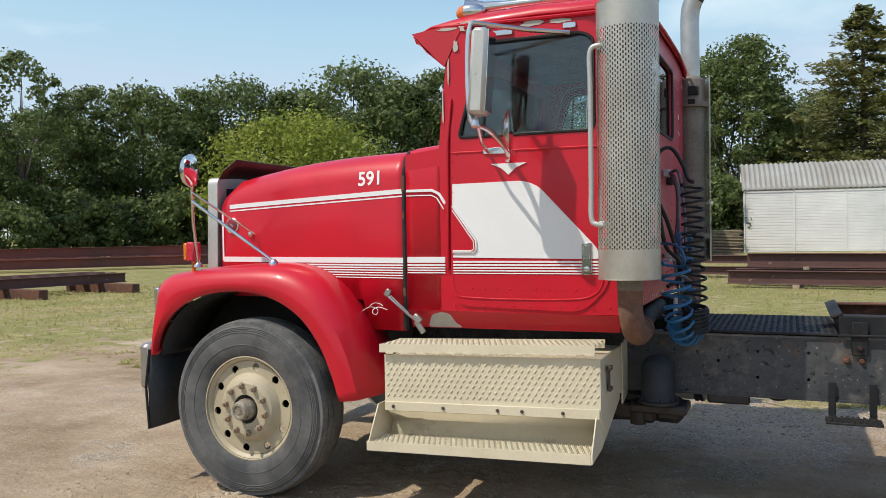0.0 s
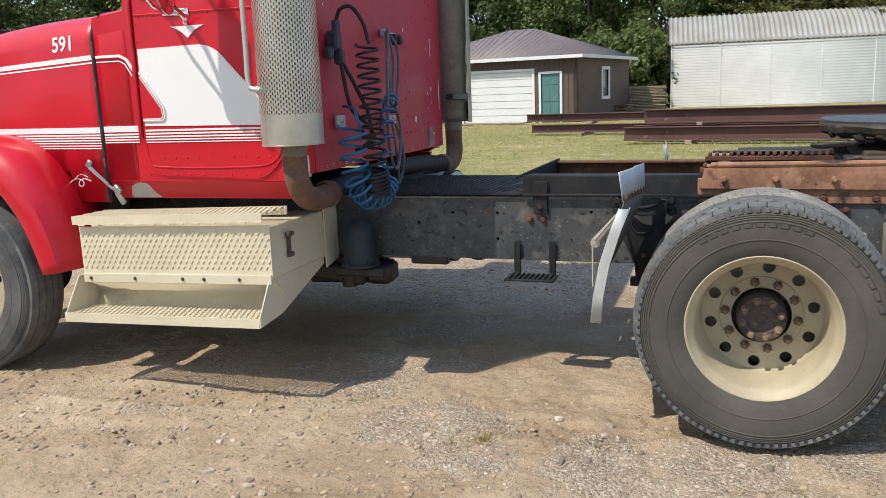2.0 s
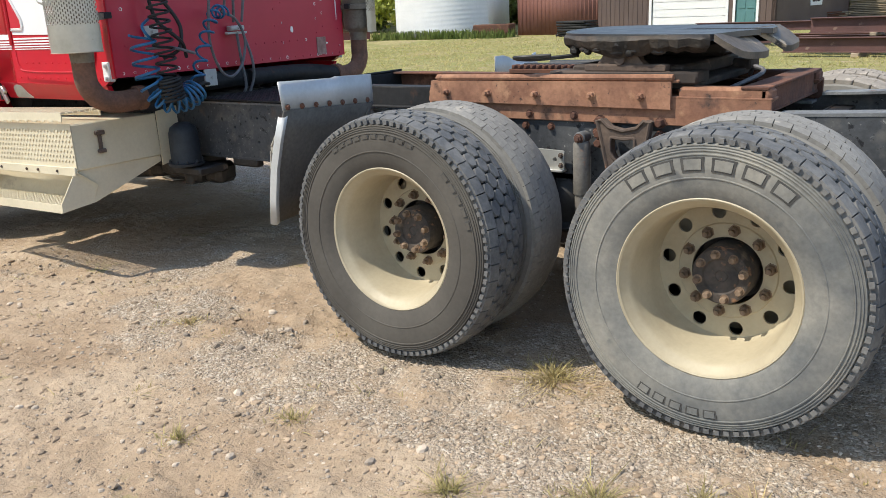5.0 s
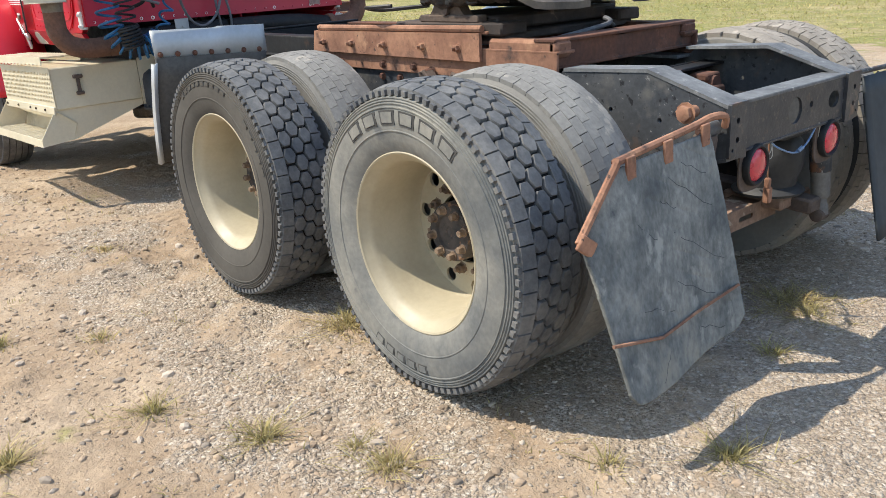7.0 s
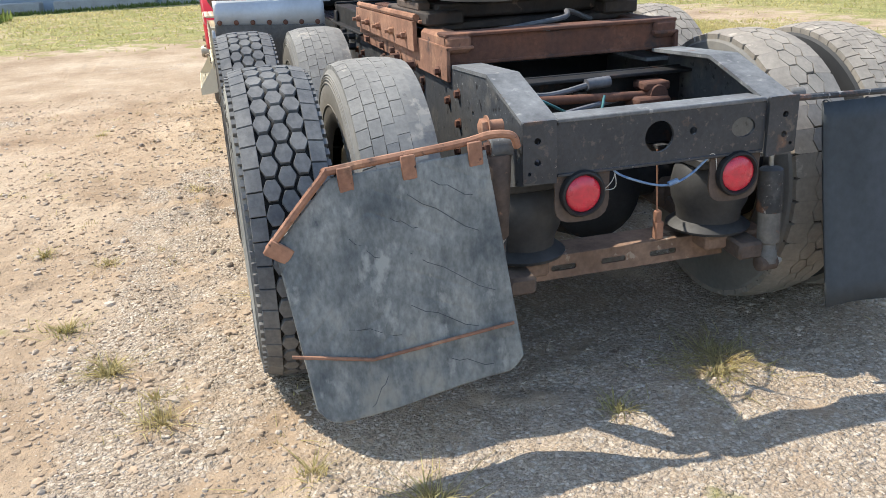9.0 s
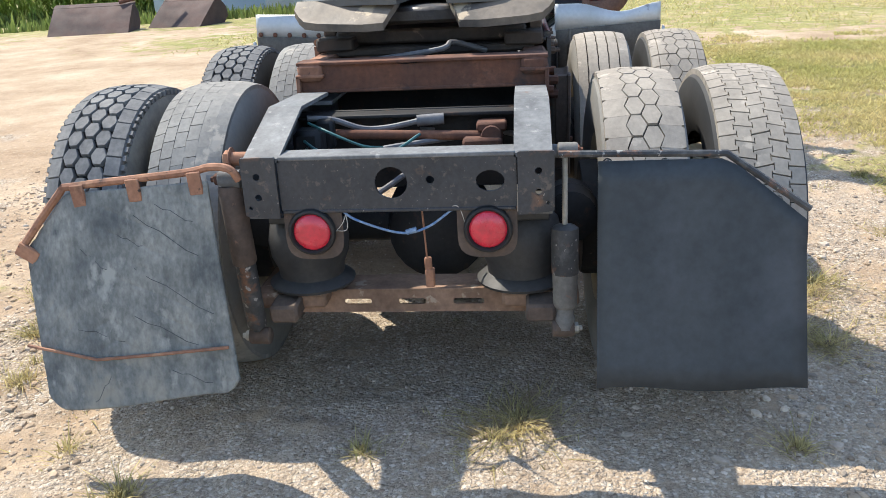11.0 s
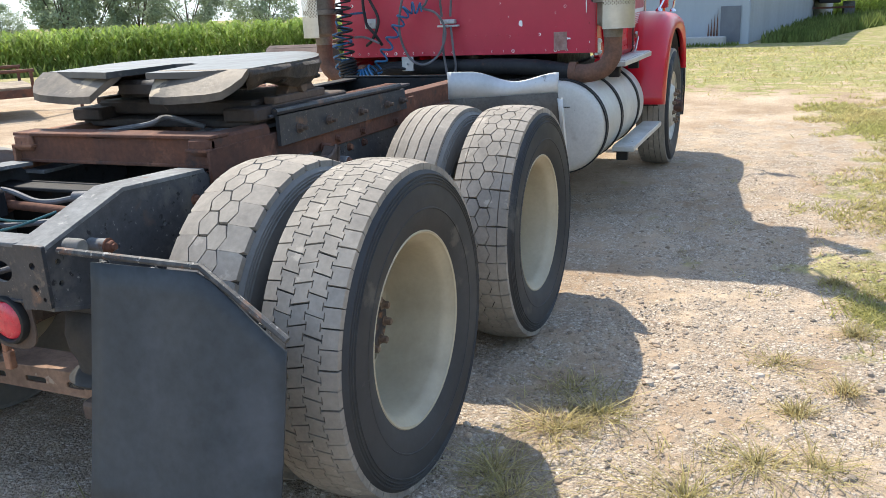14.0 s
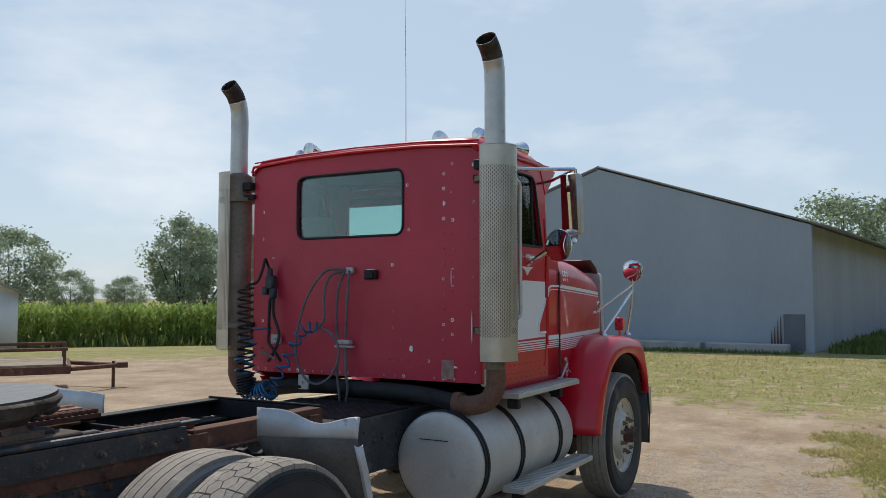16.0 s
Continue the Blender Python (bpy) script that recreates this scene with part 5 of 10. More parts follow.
            tpart("lower_can", b, mat_shock, so, "dusty tan lower can")
        else:
            sk.lathe([(0.030, 0), (0.037, 0.01), (0.037, L * 0.47), (0.0355, L * 0.475)], t + d * 0.03, d, 20, True)
            so = tpart("shock_absorber", sk, mat_shock if ax == AX_1 else GRIME, label="dirty shock absorber with a dark lower tube")
            b = Build()
            b.lathe([(0.0315, 0.0), (0.0315, L * 0.42), (0.029, L * 0.43), (0.016, L * 0.44), (0.016, L * 0.47)], t + d * 0.50, d, 18, True)
            tpart("lower_tube", b, BLACK_WORN if ax == AX_2 else mat_shock, so, "worn dark lower tube")
        for k, p in enumerate((t, q)):
            b = Build()
            top_r = 0.020 if (s > 0 and ax == AX_2 and k == 0) else 0.027
            b.lathe([(top_r - 0.005, -0.040), (top_r, -0.036), (top_r, 0.024), (top_r - 0.004, 0.028)], p, (0, s, 0), 16, True)
            tpart("eye", b, GRIME if k else BLACK_DUST_SHEEN, so)
            b = Build()
            bolt(b, p + Vector((0, s * 0.026, 0)), (0, s, 0), 0.017, 0.014)
            b.cyl(p + Vector((0, s * 0.03, 0)), p + Vector((0, s * 0.052, 0)), 0.009, n=8)
            tpart("eye_bolt", b, STEEL_DULL if k else RUST_DARK, so)
        ab = Build()
        xa = ax + 0.40
        ab.lathe([(0.10, 0.0), (0.135, 0.008), (0.14, 0.018), (0.125, 0.03), (0.105, 0.04), (0.108, 0.07), (0.125, 0.11), (0.13, 0.16), (0.12, 0.21), (0.10, 0.235)], (xa, s * 0.34, 0.428), (0, 0, 1), 26, True)
        ab.box((xa, s * 0.33, 0.68), (0.22, 0.2, 0.03))
        tpart("air_spring", ab, mat_bag, label="black rubber air spring")


# axles
for ax in (AX_F, AX_1, AX_2):
    a = Build()
    a.cyl((ax, -0.95, WZ), (ax, 0.95, WZ), 0.06 if ax == AX_F else 0.075, n=16)
    if ax != AX_F:
        a.lathe([(0.08, -0.26), (0.17, -0.17), (0.20, 0.0), (0.17, 0.15), (0.10, 0.20)], (ax, 0.05, WZ), (1, 0, 0), 22, True)
    for s in (-1, 1):
        a.lathe([(0.20, 0.0), (0.205, 0.01), (0.205, 0.16), (0.12, 0.17)], (ax, s * 0.55, WZ), (0, s, 0), 26, True)
    tpart("axle", a, BLACK, label="dirty black axle and brake drums")
ds = Build()
ds.cyl((-4.3, 0, 0.72), (AX_1 - 0.2, 0.03, WZ + 0.02), 0.05, n=14)
ds.cyl((AX_1 + 0.2, 0.05, WZ), (AX_2 - 0.2, 0.05, WZ), 0.045, n=14)
tpart("drive_shaft", ds, BLACK, label="dirty drive shaft")
# plain dark boxes in the motor bay, added to block light
en = Build()
en.box((-5.9, 0, 0.95), (1.3, 0.72, 0.85), b=0.05)
en.box((-4.75, 0, 0.82), (1.1, 0.55, 0.45), b=0.08)
tpart("engine", en, GREASE, label="dark boxes added in the motor bay to block light")
fb = Build()
fb.box((-7.08, 0, 0.72), (0.09, 2.36, 0.28), b=0.03)
tpart("front_bumper", fb, STEEL, label="steel front bumper")
for x in (-3.8, -2.9, -1.8, -1.2, -0.62):
    cm = Build()
    cm.box((x, 0, 0.79), (0.012, 0.84, 0.28))
    cm.box((x + 0.04, 0, 0.92), (0.09, 0.84, 0.012))
    tpart("cross_member", cm, BLACK)

# deck plate behind the cab
dk = Build()
dk.box((-3.60, 0, 0.962), (0.88, 0.90, 0.012), b=0.003)
for i in range(26):
    for j in range(27):
        x, y = -4.02 + i * 0.0335, -0.435 + j * 0.0335
        dk.box((x, y, 0.9685), (0.022, 0.005, 0.0025), rot=(0, 0, 45 if (i + j) % 2 else -45), b=0.001)
tpart("deck_plate", dk, BLACK, label="black tread plate deck")
ft = Build()
ft.box((-3.145, 0, 1.01), (0.014, 0.86, 0.10))
ft.box((-3.165, 0, 1.06), (0.06, 0.86, 0.012), rot=(0, -20, 0))
tpart("sub_frame_end", ft, BLACK)
ft = Build()
ft.box((-2.20, 0, 1.0), (0.014, 0.84, 0.09))
tpart("sub_frame_end", ft, BLACK)

# fifth wheel: base, pivots and top plate
bs = Build()
bs.box((-1.30, 0, 1.085), (0.62, 0.80, 0.030), b=0.006)
bs.box((-1.30, 0, 1.135), (0.50, 0.74, 0.055), b=0.01)
BASE = mat("greasy_rusty_base", (0.022, 0.019, 0.018), (0.065, 0.045, 0.035), 6, 0.7, bump=0.35, spot=((0.15, 0.10, 0.075), 12, 0.66))
fw = tpart("fifth_wheel_base", bs, BASE, label="greasy fifth-wheel slide base")
for s in (-1, 1):
    b = Build()
    b.box((-1.30, s * 0.36, 1.117), (0.66, 0.146, 0.05), b=0.008)
    tpart("slide_shoe", b, BASE, fw)
    b = Build()
    b.box((-1.66, s * 0.33, 1.105), (0.22, 0.05, 0.03), b=0.008)
    tpart("slide_lug", b, BASE, fw)
for s in (-1, 1):
    ca = Build()
    ca.plate(rounded([(-1.44, 1.14), (-1.17, 1.14), (-1.22, 1.19), (-1.25, 1.25), (-1.36, 1.25), (-1.39, 1.19)], 0.012), [], 0.05, lambda u, v, w, s=s: (u, s * (0.415 - w), v))
    ca.cyl((-1.30, s * 0.34, 1.19), (-1.30, s * 0.435, 1.19), 0.022, n=16)
    ca.box((-1.34, s * 0.40, 1.13), (0.52, 0.06, 0.025), b=0.005)
    ca.box((-1.28, s * 0.405, 1.155), (0.36, 0.05, 0.03), b=0.005)
    tpart("pivot_bracket", ca, GRIME, fw, "rusty pivot bracket")
R5 = 0.47
arc = [(-1.24 + R5 * math.cos(a), R5 * math.sin(a)) for a in [math.pi * (0.5 + k / 20) for k in range(21)]]
out5 = [(-0.83, 0.09), (-0.86, 0.28), (-0.92, 0.46)] + arc + [(-0.92, -0.46), (-0.86, -0.28), (-0.83, -0.09), (-1.16, -0.055), (-1.19, 0.0), (-1.16, 0.055)]
tp = Build()
def tilt5(u, v, w):
    return (u, v, 1.292 - w - 0.018 * (u + 1.25) - 0.004 * math.sin(7 * v) * math.sin(5 * u))
tp.plate(out5, [], 0.022, tilt5)
tpart("top_plate", tp, TOP_PLATE, fw, "greased fifth-wheel plate, tilted")
sk = Build()
k = len(arc)
rim5 = [(-0.92 - 0.32 * k / 8, 0.46 + 0.01 * k / 8) for k in range(8)]
rim5 = rim5 + arc + [(x, -y) for x, y in rim5[::-1]]
rng = random.Random(8)
rows = []
for x, y in rim5:
    a, d = rng.uniform(-0.008, 0.010), rng.uniform(0.0, 0.022) + 0.035 * math.exp(-((x + 1.30) / 0.10) ** 2)
    k5 = 1 + a / 0.47
    rows.append([(-1.24 + (x + 1.24) * 1.0, y, 1.284), (-1.24 + (x + 1.24) * k5 * 1.012, y * k5 * 1.012, 1.268 + rng.uniform(-0.006, 0.006)), (-1.24 + (x + 1.24) * (k5 + rng.uniform(-0.03, 0.01)), y * (k5 + rng.uniform(-0.03, 0.01)), 1.248 - d * 0.5),
                 (-1.24 + (x + 1.24) * 0.93, y * 0.93, 1.235 - d), (-1.24 + (x + 1.24) * 0.80, y * 0.80, 1.225 - 0.6 * d)])
sk.grid(rows)
tpart("skirt", sk, CAKED, fw, "worn grease-caked skirt of the plate", angle=25, solid=0.006)
for s in (-1, 1):
    # ramps that fall away behind the plate
    sk = Build()
    sk.plate([(-0.90, 0.09), (-0.90, 0.47), (-0.80, 0.472), (-0.72, 0.45), (-0.66, 0.425), (-0.625, 0.375), (-0.61, 0.30), (-0.60, 0.21), (-0.62, 0.135), (-0.72, 0.118), (-0.82, 0.10)], [], 0.026,
             lambda u, v, w, s=s: (-0.90 + (u + 0.90) * 0.42, s * v, 1.286 - (u + 0.90) * 0.27 - 0.012 * math.sin(9 * v + 40 * u) * (u + 0.9) - w))
    tpart("ramp", sk, WORN_PLATE, fw, "worn steel ramp")
jw = Build()
jw.box((-1.2, 0, 1.215), (0.5, 0.34, 0.06), b=0.02)
jw.tube(glide([(-1.55, -0.30, 1.20), (-1.72, -0.42, 1.19), (-1.78, -0.47, 1.20), (-1.72, -0.5, 1.205), (-1.60, -0.47, 1.21)], 5), 0.009, 6)
rng = random.Random(3)
for _ in range(60):
    a = rng.uniform(-1.9, 1.9)
    p = Vector((-1.24 - 0.445 * math.cos(a), 0.445 * math.sin(a), 1.236 + rng.uniform(-0.018, 0.022)))
    jw.ball(p, rng.uniform(0.010, 0.024), (rng.uniform(0.8, 1.6), rng.uniform(0.8, 1.6), rng.uniform(0.5, 1.1)), 7, 5)
tpart("jaw", jw, GREASE, fw, "grease-caked locking jaw")

# rear rusty beam over the rails
rb = Build()
rb.plate([(-0.44, 0.985), (0.44, 0.985), (0.44, 1.075), (0.08, 1.078), (-0.05, 1.07), (-0.14, 1.079), (-0.44, 1.08)], [], 0.012, lambda u, v, w: (-0.705 - w, u, v))
rb.box((-0.745, 0, 1.082), (0.105, 0.885, 0.012), b=0.003)
rb.box((-0.745, 0, 0.985), (0.09, 0.88, 0.012), b=0.003)
tpart("rear_beam", rb, RUST_DARK, label="rusty channel across the frame")

# rear cross-member with its holes, corner plates and lamps
rc = Build()
rc.plate(rounded([(-0.335, 0.755), (0.335, 0.755), (0.335, 0.905), (-0.335, 0.905)], 0.008),
         [ring(-0.015, 0.832, 0.046, 20), ring(0.095, 0.838, 0.012, 12), ring(0.262, 0.832, 0.038, 18, 1.05, 0.8)], 0.010, lambda u, v, w: (0.0 - w, u, v))
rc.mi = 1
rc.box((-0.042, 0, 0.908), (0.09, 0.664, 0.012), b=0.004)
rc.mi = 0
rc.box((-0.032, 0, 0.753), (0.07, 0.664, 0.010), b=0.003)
rcm = tpart("rear_cross_member", rc, [REAR_PAINT, BLACK_DUST_SHEEN], label="worn black rear cross-member with holes")
for s in (-1, 1):
    cp = Build()
    cp.plate(rounded([(0.338, 0.735), (0.438, 0.745), (0.438, 0.915), (0.338, 0.915)], 0.006), [ring(0.395, 0.80, 0.010, 10), ring(0.395, 0.86, 0.010, 10), ring(0.42, 0.77, 0.006, 8)], 0.012, lambda u, v, w, s=s: (0.012 - w, s * u, v))
    tpart("corner_plate", cp, REAR_PAINT, rcm)
    lp = Build()
    lp.plate(rounded([(0.165, 0.605), (0.335, 0.605), (0.335, 0.762), (0.165, 0.762)], [0.06, 0.06, 0.01, 0.01]), [], 0.006, lambda u, v, w, s=s: (-0.01 - w, s * u, v))
    tpart("lamp_plate", lp, GRIME, rcm, "painted lamp bracket")
    gm = Build()
    gm.lathe([(0.068, 0.0), (0.070, 0.012), (0.066, 0.022), (0.060, 0.024), (0.054, 0.016), (0.052, 0.008)], (-0.01, s * 0.253, 0.692), (1, 0, 0), 30, True)
    tpart("lamp_grommet", gm, HOSE, rcm, "black rubber grommet")
    le = Build()
    le.lathe([(0.055, 0.008), (0.0545, 0.014), (0.046, 0.022), (0.025, 0.026), (0.0, 0.027)], (-0.01, s * 0.253, 0.692), (1, 0, 0), 28)
    tpart("tail_lamp", le, LAMP_RED, rcm, "round red tail lamp")
wi = Build()
wi.tube(glide([(-0.005, -0.17, 0.76), (-0.0, -0.12, 0.725), (0.0, 0.0, 0.685), (0.0, 0.08, 0.70), (-0.005, 0.16, 0.755)], 8), 0.0036, 6)
wi.tube([(0.003, 0.02, 0.687), (0.003, 0.05, 0.695)], 0.008, 6)
tpart("blue_wire", wi, mat("blue_wire_cover", (0.05, 0.13, 0.30), (0.22, 0.30, 0.40), 40, 0.5), rcm, "taped blue wire")
wi = Build()
for a, b, c in (((-0.01, -0.19, 0.69), (0.0, -0.15, 0.70), (-0.005, -0.155, 0.765)), ((-0.01, -0.19, 0.685), (0.0, -0.16, 0.72), (-0.005, -0.145, 0.765)), ((-0.01, 0.19, 0.70), (0.0, 0.17, 0.76), (-0.005, 0.13, 0.75))):
    wi.tube(glide([a, b, c], 6), 0.0013, 5)
tpart("thin_wires", wi, PRIMER, rcm, "thin pale wires")
lv = Build()
lv.tube([(-0.12, 0.05, 0.76), (-0.12, 0.06, 0.55)], 0.003, 6)
lv.box((-0.12, 0.062, 0.545), (0.02, 0.022, 0.04))
lv.box((-0.12, 0.066, 0.50), (0.025, 0.028, 0.06))
tpart("levelling_valve", lv, RUST, label="rusty ride-height link")
cc = Build()
cc.plate([(-0.40, 0.325), (0.40, 0.325), (0.40, 0.40), (-0.40, 0.40)], [rounded([(-0.24, 0.352), (-0.15, 0.352), (-0.15, 0.372), (-0.24, 0.372)], 0.009), rounded([(-0.06, 0.352), (0.03, 0.352), (0.03, 0.372), (-0.06, 0.372)], 0.009),
         rounded([(0.12, 0.352), (0.22, 0.352), (0.22, 0.372), (0.12, 0.372)], 0.009)], 0.008, lambda u, v, w: (-0.255 - w, u, v))
cc.box((-0.32, 0, 0.402), (0.13, 0.80, 0.009), b=0.003)
for s in (-1, 1):
    cc.box((-0.30, s * 0.40, 0.40), (0.26, 0.24, 0.05), b=0.01)
tpart("axle_cross_channel", cc, mat("dusty_rust_channel", (0.30, 0.19, 0.13), (0.17, 0.105, 0.07), 7, 0.85, bump=0.35, spot=((0.36, 0.28, 0.21), 13, 0.6)), label="rusty channel between the air springs")
vb = Build()
vb.plate(rounded([(-1.705, 0.712), (-1.535, 0.712), (-1.535, 0.80), (-1.70, 0.805)], 0.012), [ring(-1.66, 0.76, 0.010, 10), ring(-1.58, 0.76, 0.010, 10)], 0.012, lambda u, v, w: (u, -0.462 - w, v))
vb.box((-1.62, -0.47, 0.712), (0.17, 0.05, 0.012), b=0.004)
vbo = tpart("valve_bracket", vb, ALU, label="pale steel bracket between the drive wheels")
for u, v in ((-1.69, 0.78), (-1.69, 0.735), (-1.55, 0.78), (-1.55, 0.735)):
    b = Build()
    bolt(b, (u, -0.474, v), (0, -1, 0), 0.009, 0.012)
    tpart("bolt", b, GRIME, vbo)
# torque rod, hoses and valves between the rails
tr = Build()
tr.cyl((-0.50, -0.31, 0.872), (-0.50, 0.22, 0.853), 0.016, n=14)
for p in ((-0.50, -0.33, 0.872), (-0.50, 0.25, 0.853)):
    tr.lathe([(0.033, -0.04), (0.037, -0.025), (0.037, 0.025), (0.033, 0.04)], p, (1, 0, 0.1), 14, True)
tr.box((-0.49, 0.22, 0.835), (0.10, 0.13, 0.04), b=0.015)
tr.box((-0.52, 0.25, 0.885), (0.09, 0.10, 0.03), b=0.01)
tpart("torque_rod", tr, RUST_DARK, label="rusty cross torque rod")
ho = Build()
for pts in ([(-0.46, -0.36, 0.935), (-0.50, -0.28, 0.92), (-0.52, -0.19, 0.885), (-0.52, -0.10, 0.885), (-0.52, 0.02, 0.907)], [(-0.40, -0.33, 0.83), (-0.42, -0.22, 0.82), (-0.46, -0.05, 0.835), (-0.52, 0.12, 0.845)],
            [(-0.3, -0.36, 0.80), (-0.28, -0.28, 0.72), (-0.3, -0.15, 0.70), (-0.5, 0.0, 0.76)], [(-0.6, 0.0, 0.86), (-0.66, 0.15, 0.85), (-0.6, 0.35, 0.83)], [(-0.9, -0.25, 1.06), (-0.85, 0.05, 1.10), (-0.9, 0.10, 1.12), (-0.95, 0.22, 1.08)]):
    ho = Build()
    ho.tube(glide(pts, 8), 0.010, 8)
    tpart("chassis_hose", ho, HOSE_GREY, label="grey hose between the rails")
LINE_TEAL = mat("teal_nylon_line", (0.05, 0.17, 0.16), (0.03, 0.10, 0.11), 9, 0.5, bump=0.05)
for pts in ([(-0.34, -0.36, 0.90), (-0.26, -0.28, 0.87), (-0.24, -0.18, 0.845), (-0.30, -0.06, 0.85), (-0.42, 0.02, 0.88)], [(-0.36, -0.34, 0.88), (-0.22, -0.30, 0.84), (-0.20, -0.20, 0.825), (-0.26, -0.10, 0.82)],
            [(-0.40, -0.34, 0.93), (-0.34, -0.26, 0.91), (-0.36, -0.16, 0.86), (-0.46, -0.10, 0.83)]):
    b = Build()
    b.tube(glide(pts, 7), 0.0048, 6)
    tpart("air_line", b, LINE_TEAL, label="thin teal nylon air line")
va = Build()
va.box((-0.36, -0.33, 0.86), (0.10, 0.09, 0.12), b=0.015)
va.box((-0.46, -0.30, 0.88), (0.05, 0.06, 0.10), b=0.01)
tpart("brake_valve", va, BLACK, label="dirty brake valve")
va = Build()
va.cyl((-0.52, 0.0, 0.905), (-0.53, 0.09, 0.908), 0.02, n=10)
tpart("hose_coupling", va, HOSE_GREY, label="dull steel hose coupling")
for s in (-1, 1):
    bc = Build()
    bc.lathe([(0.05, 0.0), (0.085, 0.02), (0.088, 0.09), (0.092, 0.10), (0.088, 0.11), (0.085, 0.19), (0.05, 0.21)], (-0.30, s * 0.50, 0.62), (-1, 0, 0), 20, True)
    tpart("brake_chamber", bc, BLACK, label="black brake chamber")
    bc = Build()
    bc.lathe([(0.05, 0.0), (0.085, 0.02), (0.088, 0.09), (0.092, 0.10), (0.088, 0.11), (0.085, 0.19), (0.05, 0.21)], (-1.58, s * 0.50, 0.62), (-1, 0, 0), 20, True)
    tpart("brake_chamber", bc, BLACK, label="black brake chamber")
at = Build()
at.lathe([(0.06, 0.0), (0.10, 0.03), (0.105, 0.06), (0.105, 0.62), (0.10, 0.66), (0.06, 0.69)], (-3.45, 0.34, 0.675), (0, -1, 0), 24, True)
tpart("air_tank", at, BLACK, label="black air tank under the frame")

# rear flaps on their hangers
fp = Build()
def flap_l(u, v, w):
    """u across from the outer edge, v down, both 0 to 1; w out of the sheet."""
    yt, yb = -1.128 + 0.585 * u, -1.075 + 0.590 * u
    zt = 0.650 + (0.822 - 0.650) * min(1, u / 0.27) if u < 0.27 else 0.822 + (0.850 - 0.822) * (u - 0.27) / 0.73
    zb = 0.185 + 0.055 * u - 0.012 * math.sin(math.pi * u)
    zb += 0.045 * max(0.0, 1 - u / 0.09) ** 2 + 0.04 * max(0.0, (u - 0.92) / 0.08) ** 2
    x = 0.0 + 0.125 * v ** 0.9 + 0.018 * math.sin(u * 5.5 + 0.6) * v - w
    # worn chevron grooves of a belt
    q = (v - 0.50 * abs(u - 0.40)) / 0.105
    x -= 0.0030 * max(0.0, 1 - abs((q % 1.0) - 0.5) / 0.09) * min(1.0, max(0.0, 0.55 + 1.4 * noise.noise((u * 4, v * 4, 3))))
    x += 0.0022 * noise.noise((u * 9, v * 9, 1))
    return (x, yt + (yb - yt) * v, zt + (zb - zt) * v)
rows = [[flap_l(i / 90, k / 110, 0) for k in range(111)] for i in range(91)]
fp.grid(rows)
fo = tpart("mud_flap", fp, FLAP_OLD, label="torn old grey rubber mud flap", solid=0.012)
cr = Build()
for p0, p1 in (((0.60, 0.12), (0.90, 0.34)), ((0.56, 0.36), (0.93, 0.62)), ((0.52, 0.58), (0.82, 0.76)), ((0.72, 0.08), (0.90, 0.18)), ((0.22, 0.60), (0.45, 0.70)), ((0.35, 0.85), (0.25, 0.97)), ((0.66, 0.86), (0.86, 0.95)), ((0.5, 0.2), (0.62, 0.27)), ((0.3, 0.25), (0.42, 0.36))):
    cr.tube([flap_l(p0[0] + (p1[0] - p0[0]) * k / 5, p0[1] + (p1[1] - p0[1]) * k / 5 + 0.008 * math.sin(k * 2.1), -0.0055) for k in range(6)], 0.0013, 4)
tpart("cracks", cr, FLAP_NEW, fo, "dark cracks in the rubber")
hg = Build()
hg.tube(glide([(0.012, -1.145, 0.655), (0.005, -0.99, 0.825), (0.0, -0.955, 0.842), (-0.01, -0.62, 0.872), (0.0, -0.53, 0.890), (0.01, -0.47, 0.885), (0.0, -0.45, 0.85)], 5), 0.0115, 8)
for y, z in ((-0.93, 0.838), (-0.76, 0.852), (-0.575, 0.868)):
    hg.box((0.012, y, z - 0.022), (0.010, 0.040, 0.066), rot=(4, 0, 0), b=0.004)
hg.box((0.018, -1.12, 0.645), (0.014, 0.07, 0.045), rot=(-35, 0, 0), b=0.005)
bolt(hg, (-0.105, -0.500, 0.888), (0, -1, 0), 0.026, 0.020)
hg.cyl((-0.105, -0.50, 0.888), (-0.105, -0.455, 0.888), 0.020, n=12)
tpart("flap_hanger", hg, RUST, label="bent rusty flap hanger")
bar = Build()
bar.tube([flap_l(-0.06, 0.745, -0.012), flap_l(0.3, 0.76, -0.012), flap_l(0.6, 0.77, -0.012), flap_l(0.98, 0.80, -0.012)], 0.005, 6)
tpart("flap_bar", bar, RUST, fo, "thin rusty bar across the flap")
fp = Build()
rows = []
for i in range(13):
    u = i / 12
    y = 0.558 + 0.565 * u
    zt = 0.872 if u < 0.62 else 0.872 - (0.872 - 0.695) * (u - 0.62) / 0.38
    yb = 0.553 + 0.578 * u
    rows.append([(-0.03 + 0.135 * (k / 10) ** 1.1 - 0.02 * u * k / 10 - 0.01 * math.sin(3 * u + 2) * k / 10, y + (yb - y) * k / 10, zt + (0.240 + 0.006 * math.sin(9 * u) - zt) * k / 10) for k in range(11)])
fp.grid(rows)
fo = tpart("mud_flap", fp, FLAP_NEW, label="black rubber mud flap", solid=0.010)
hg = Build()
hg.tube([(-0.03, 0.45, 0.895), (-0.03, 0.56, 0.893), (-0.035, 0.90, 0.885), (-0.03, 1.13, 0.725)], 0.010, 8)
hk = Build()
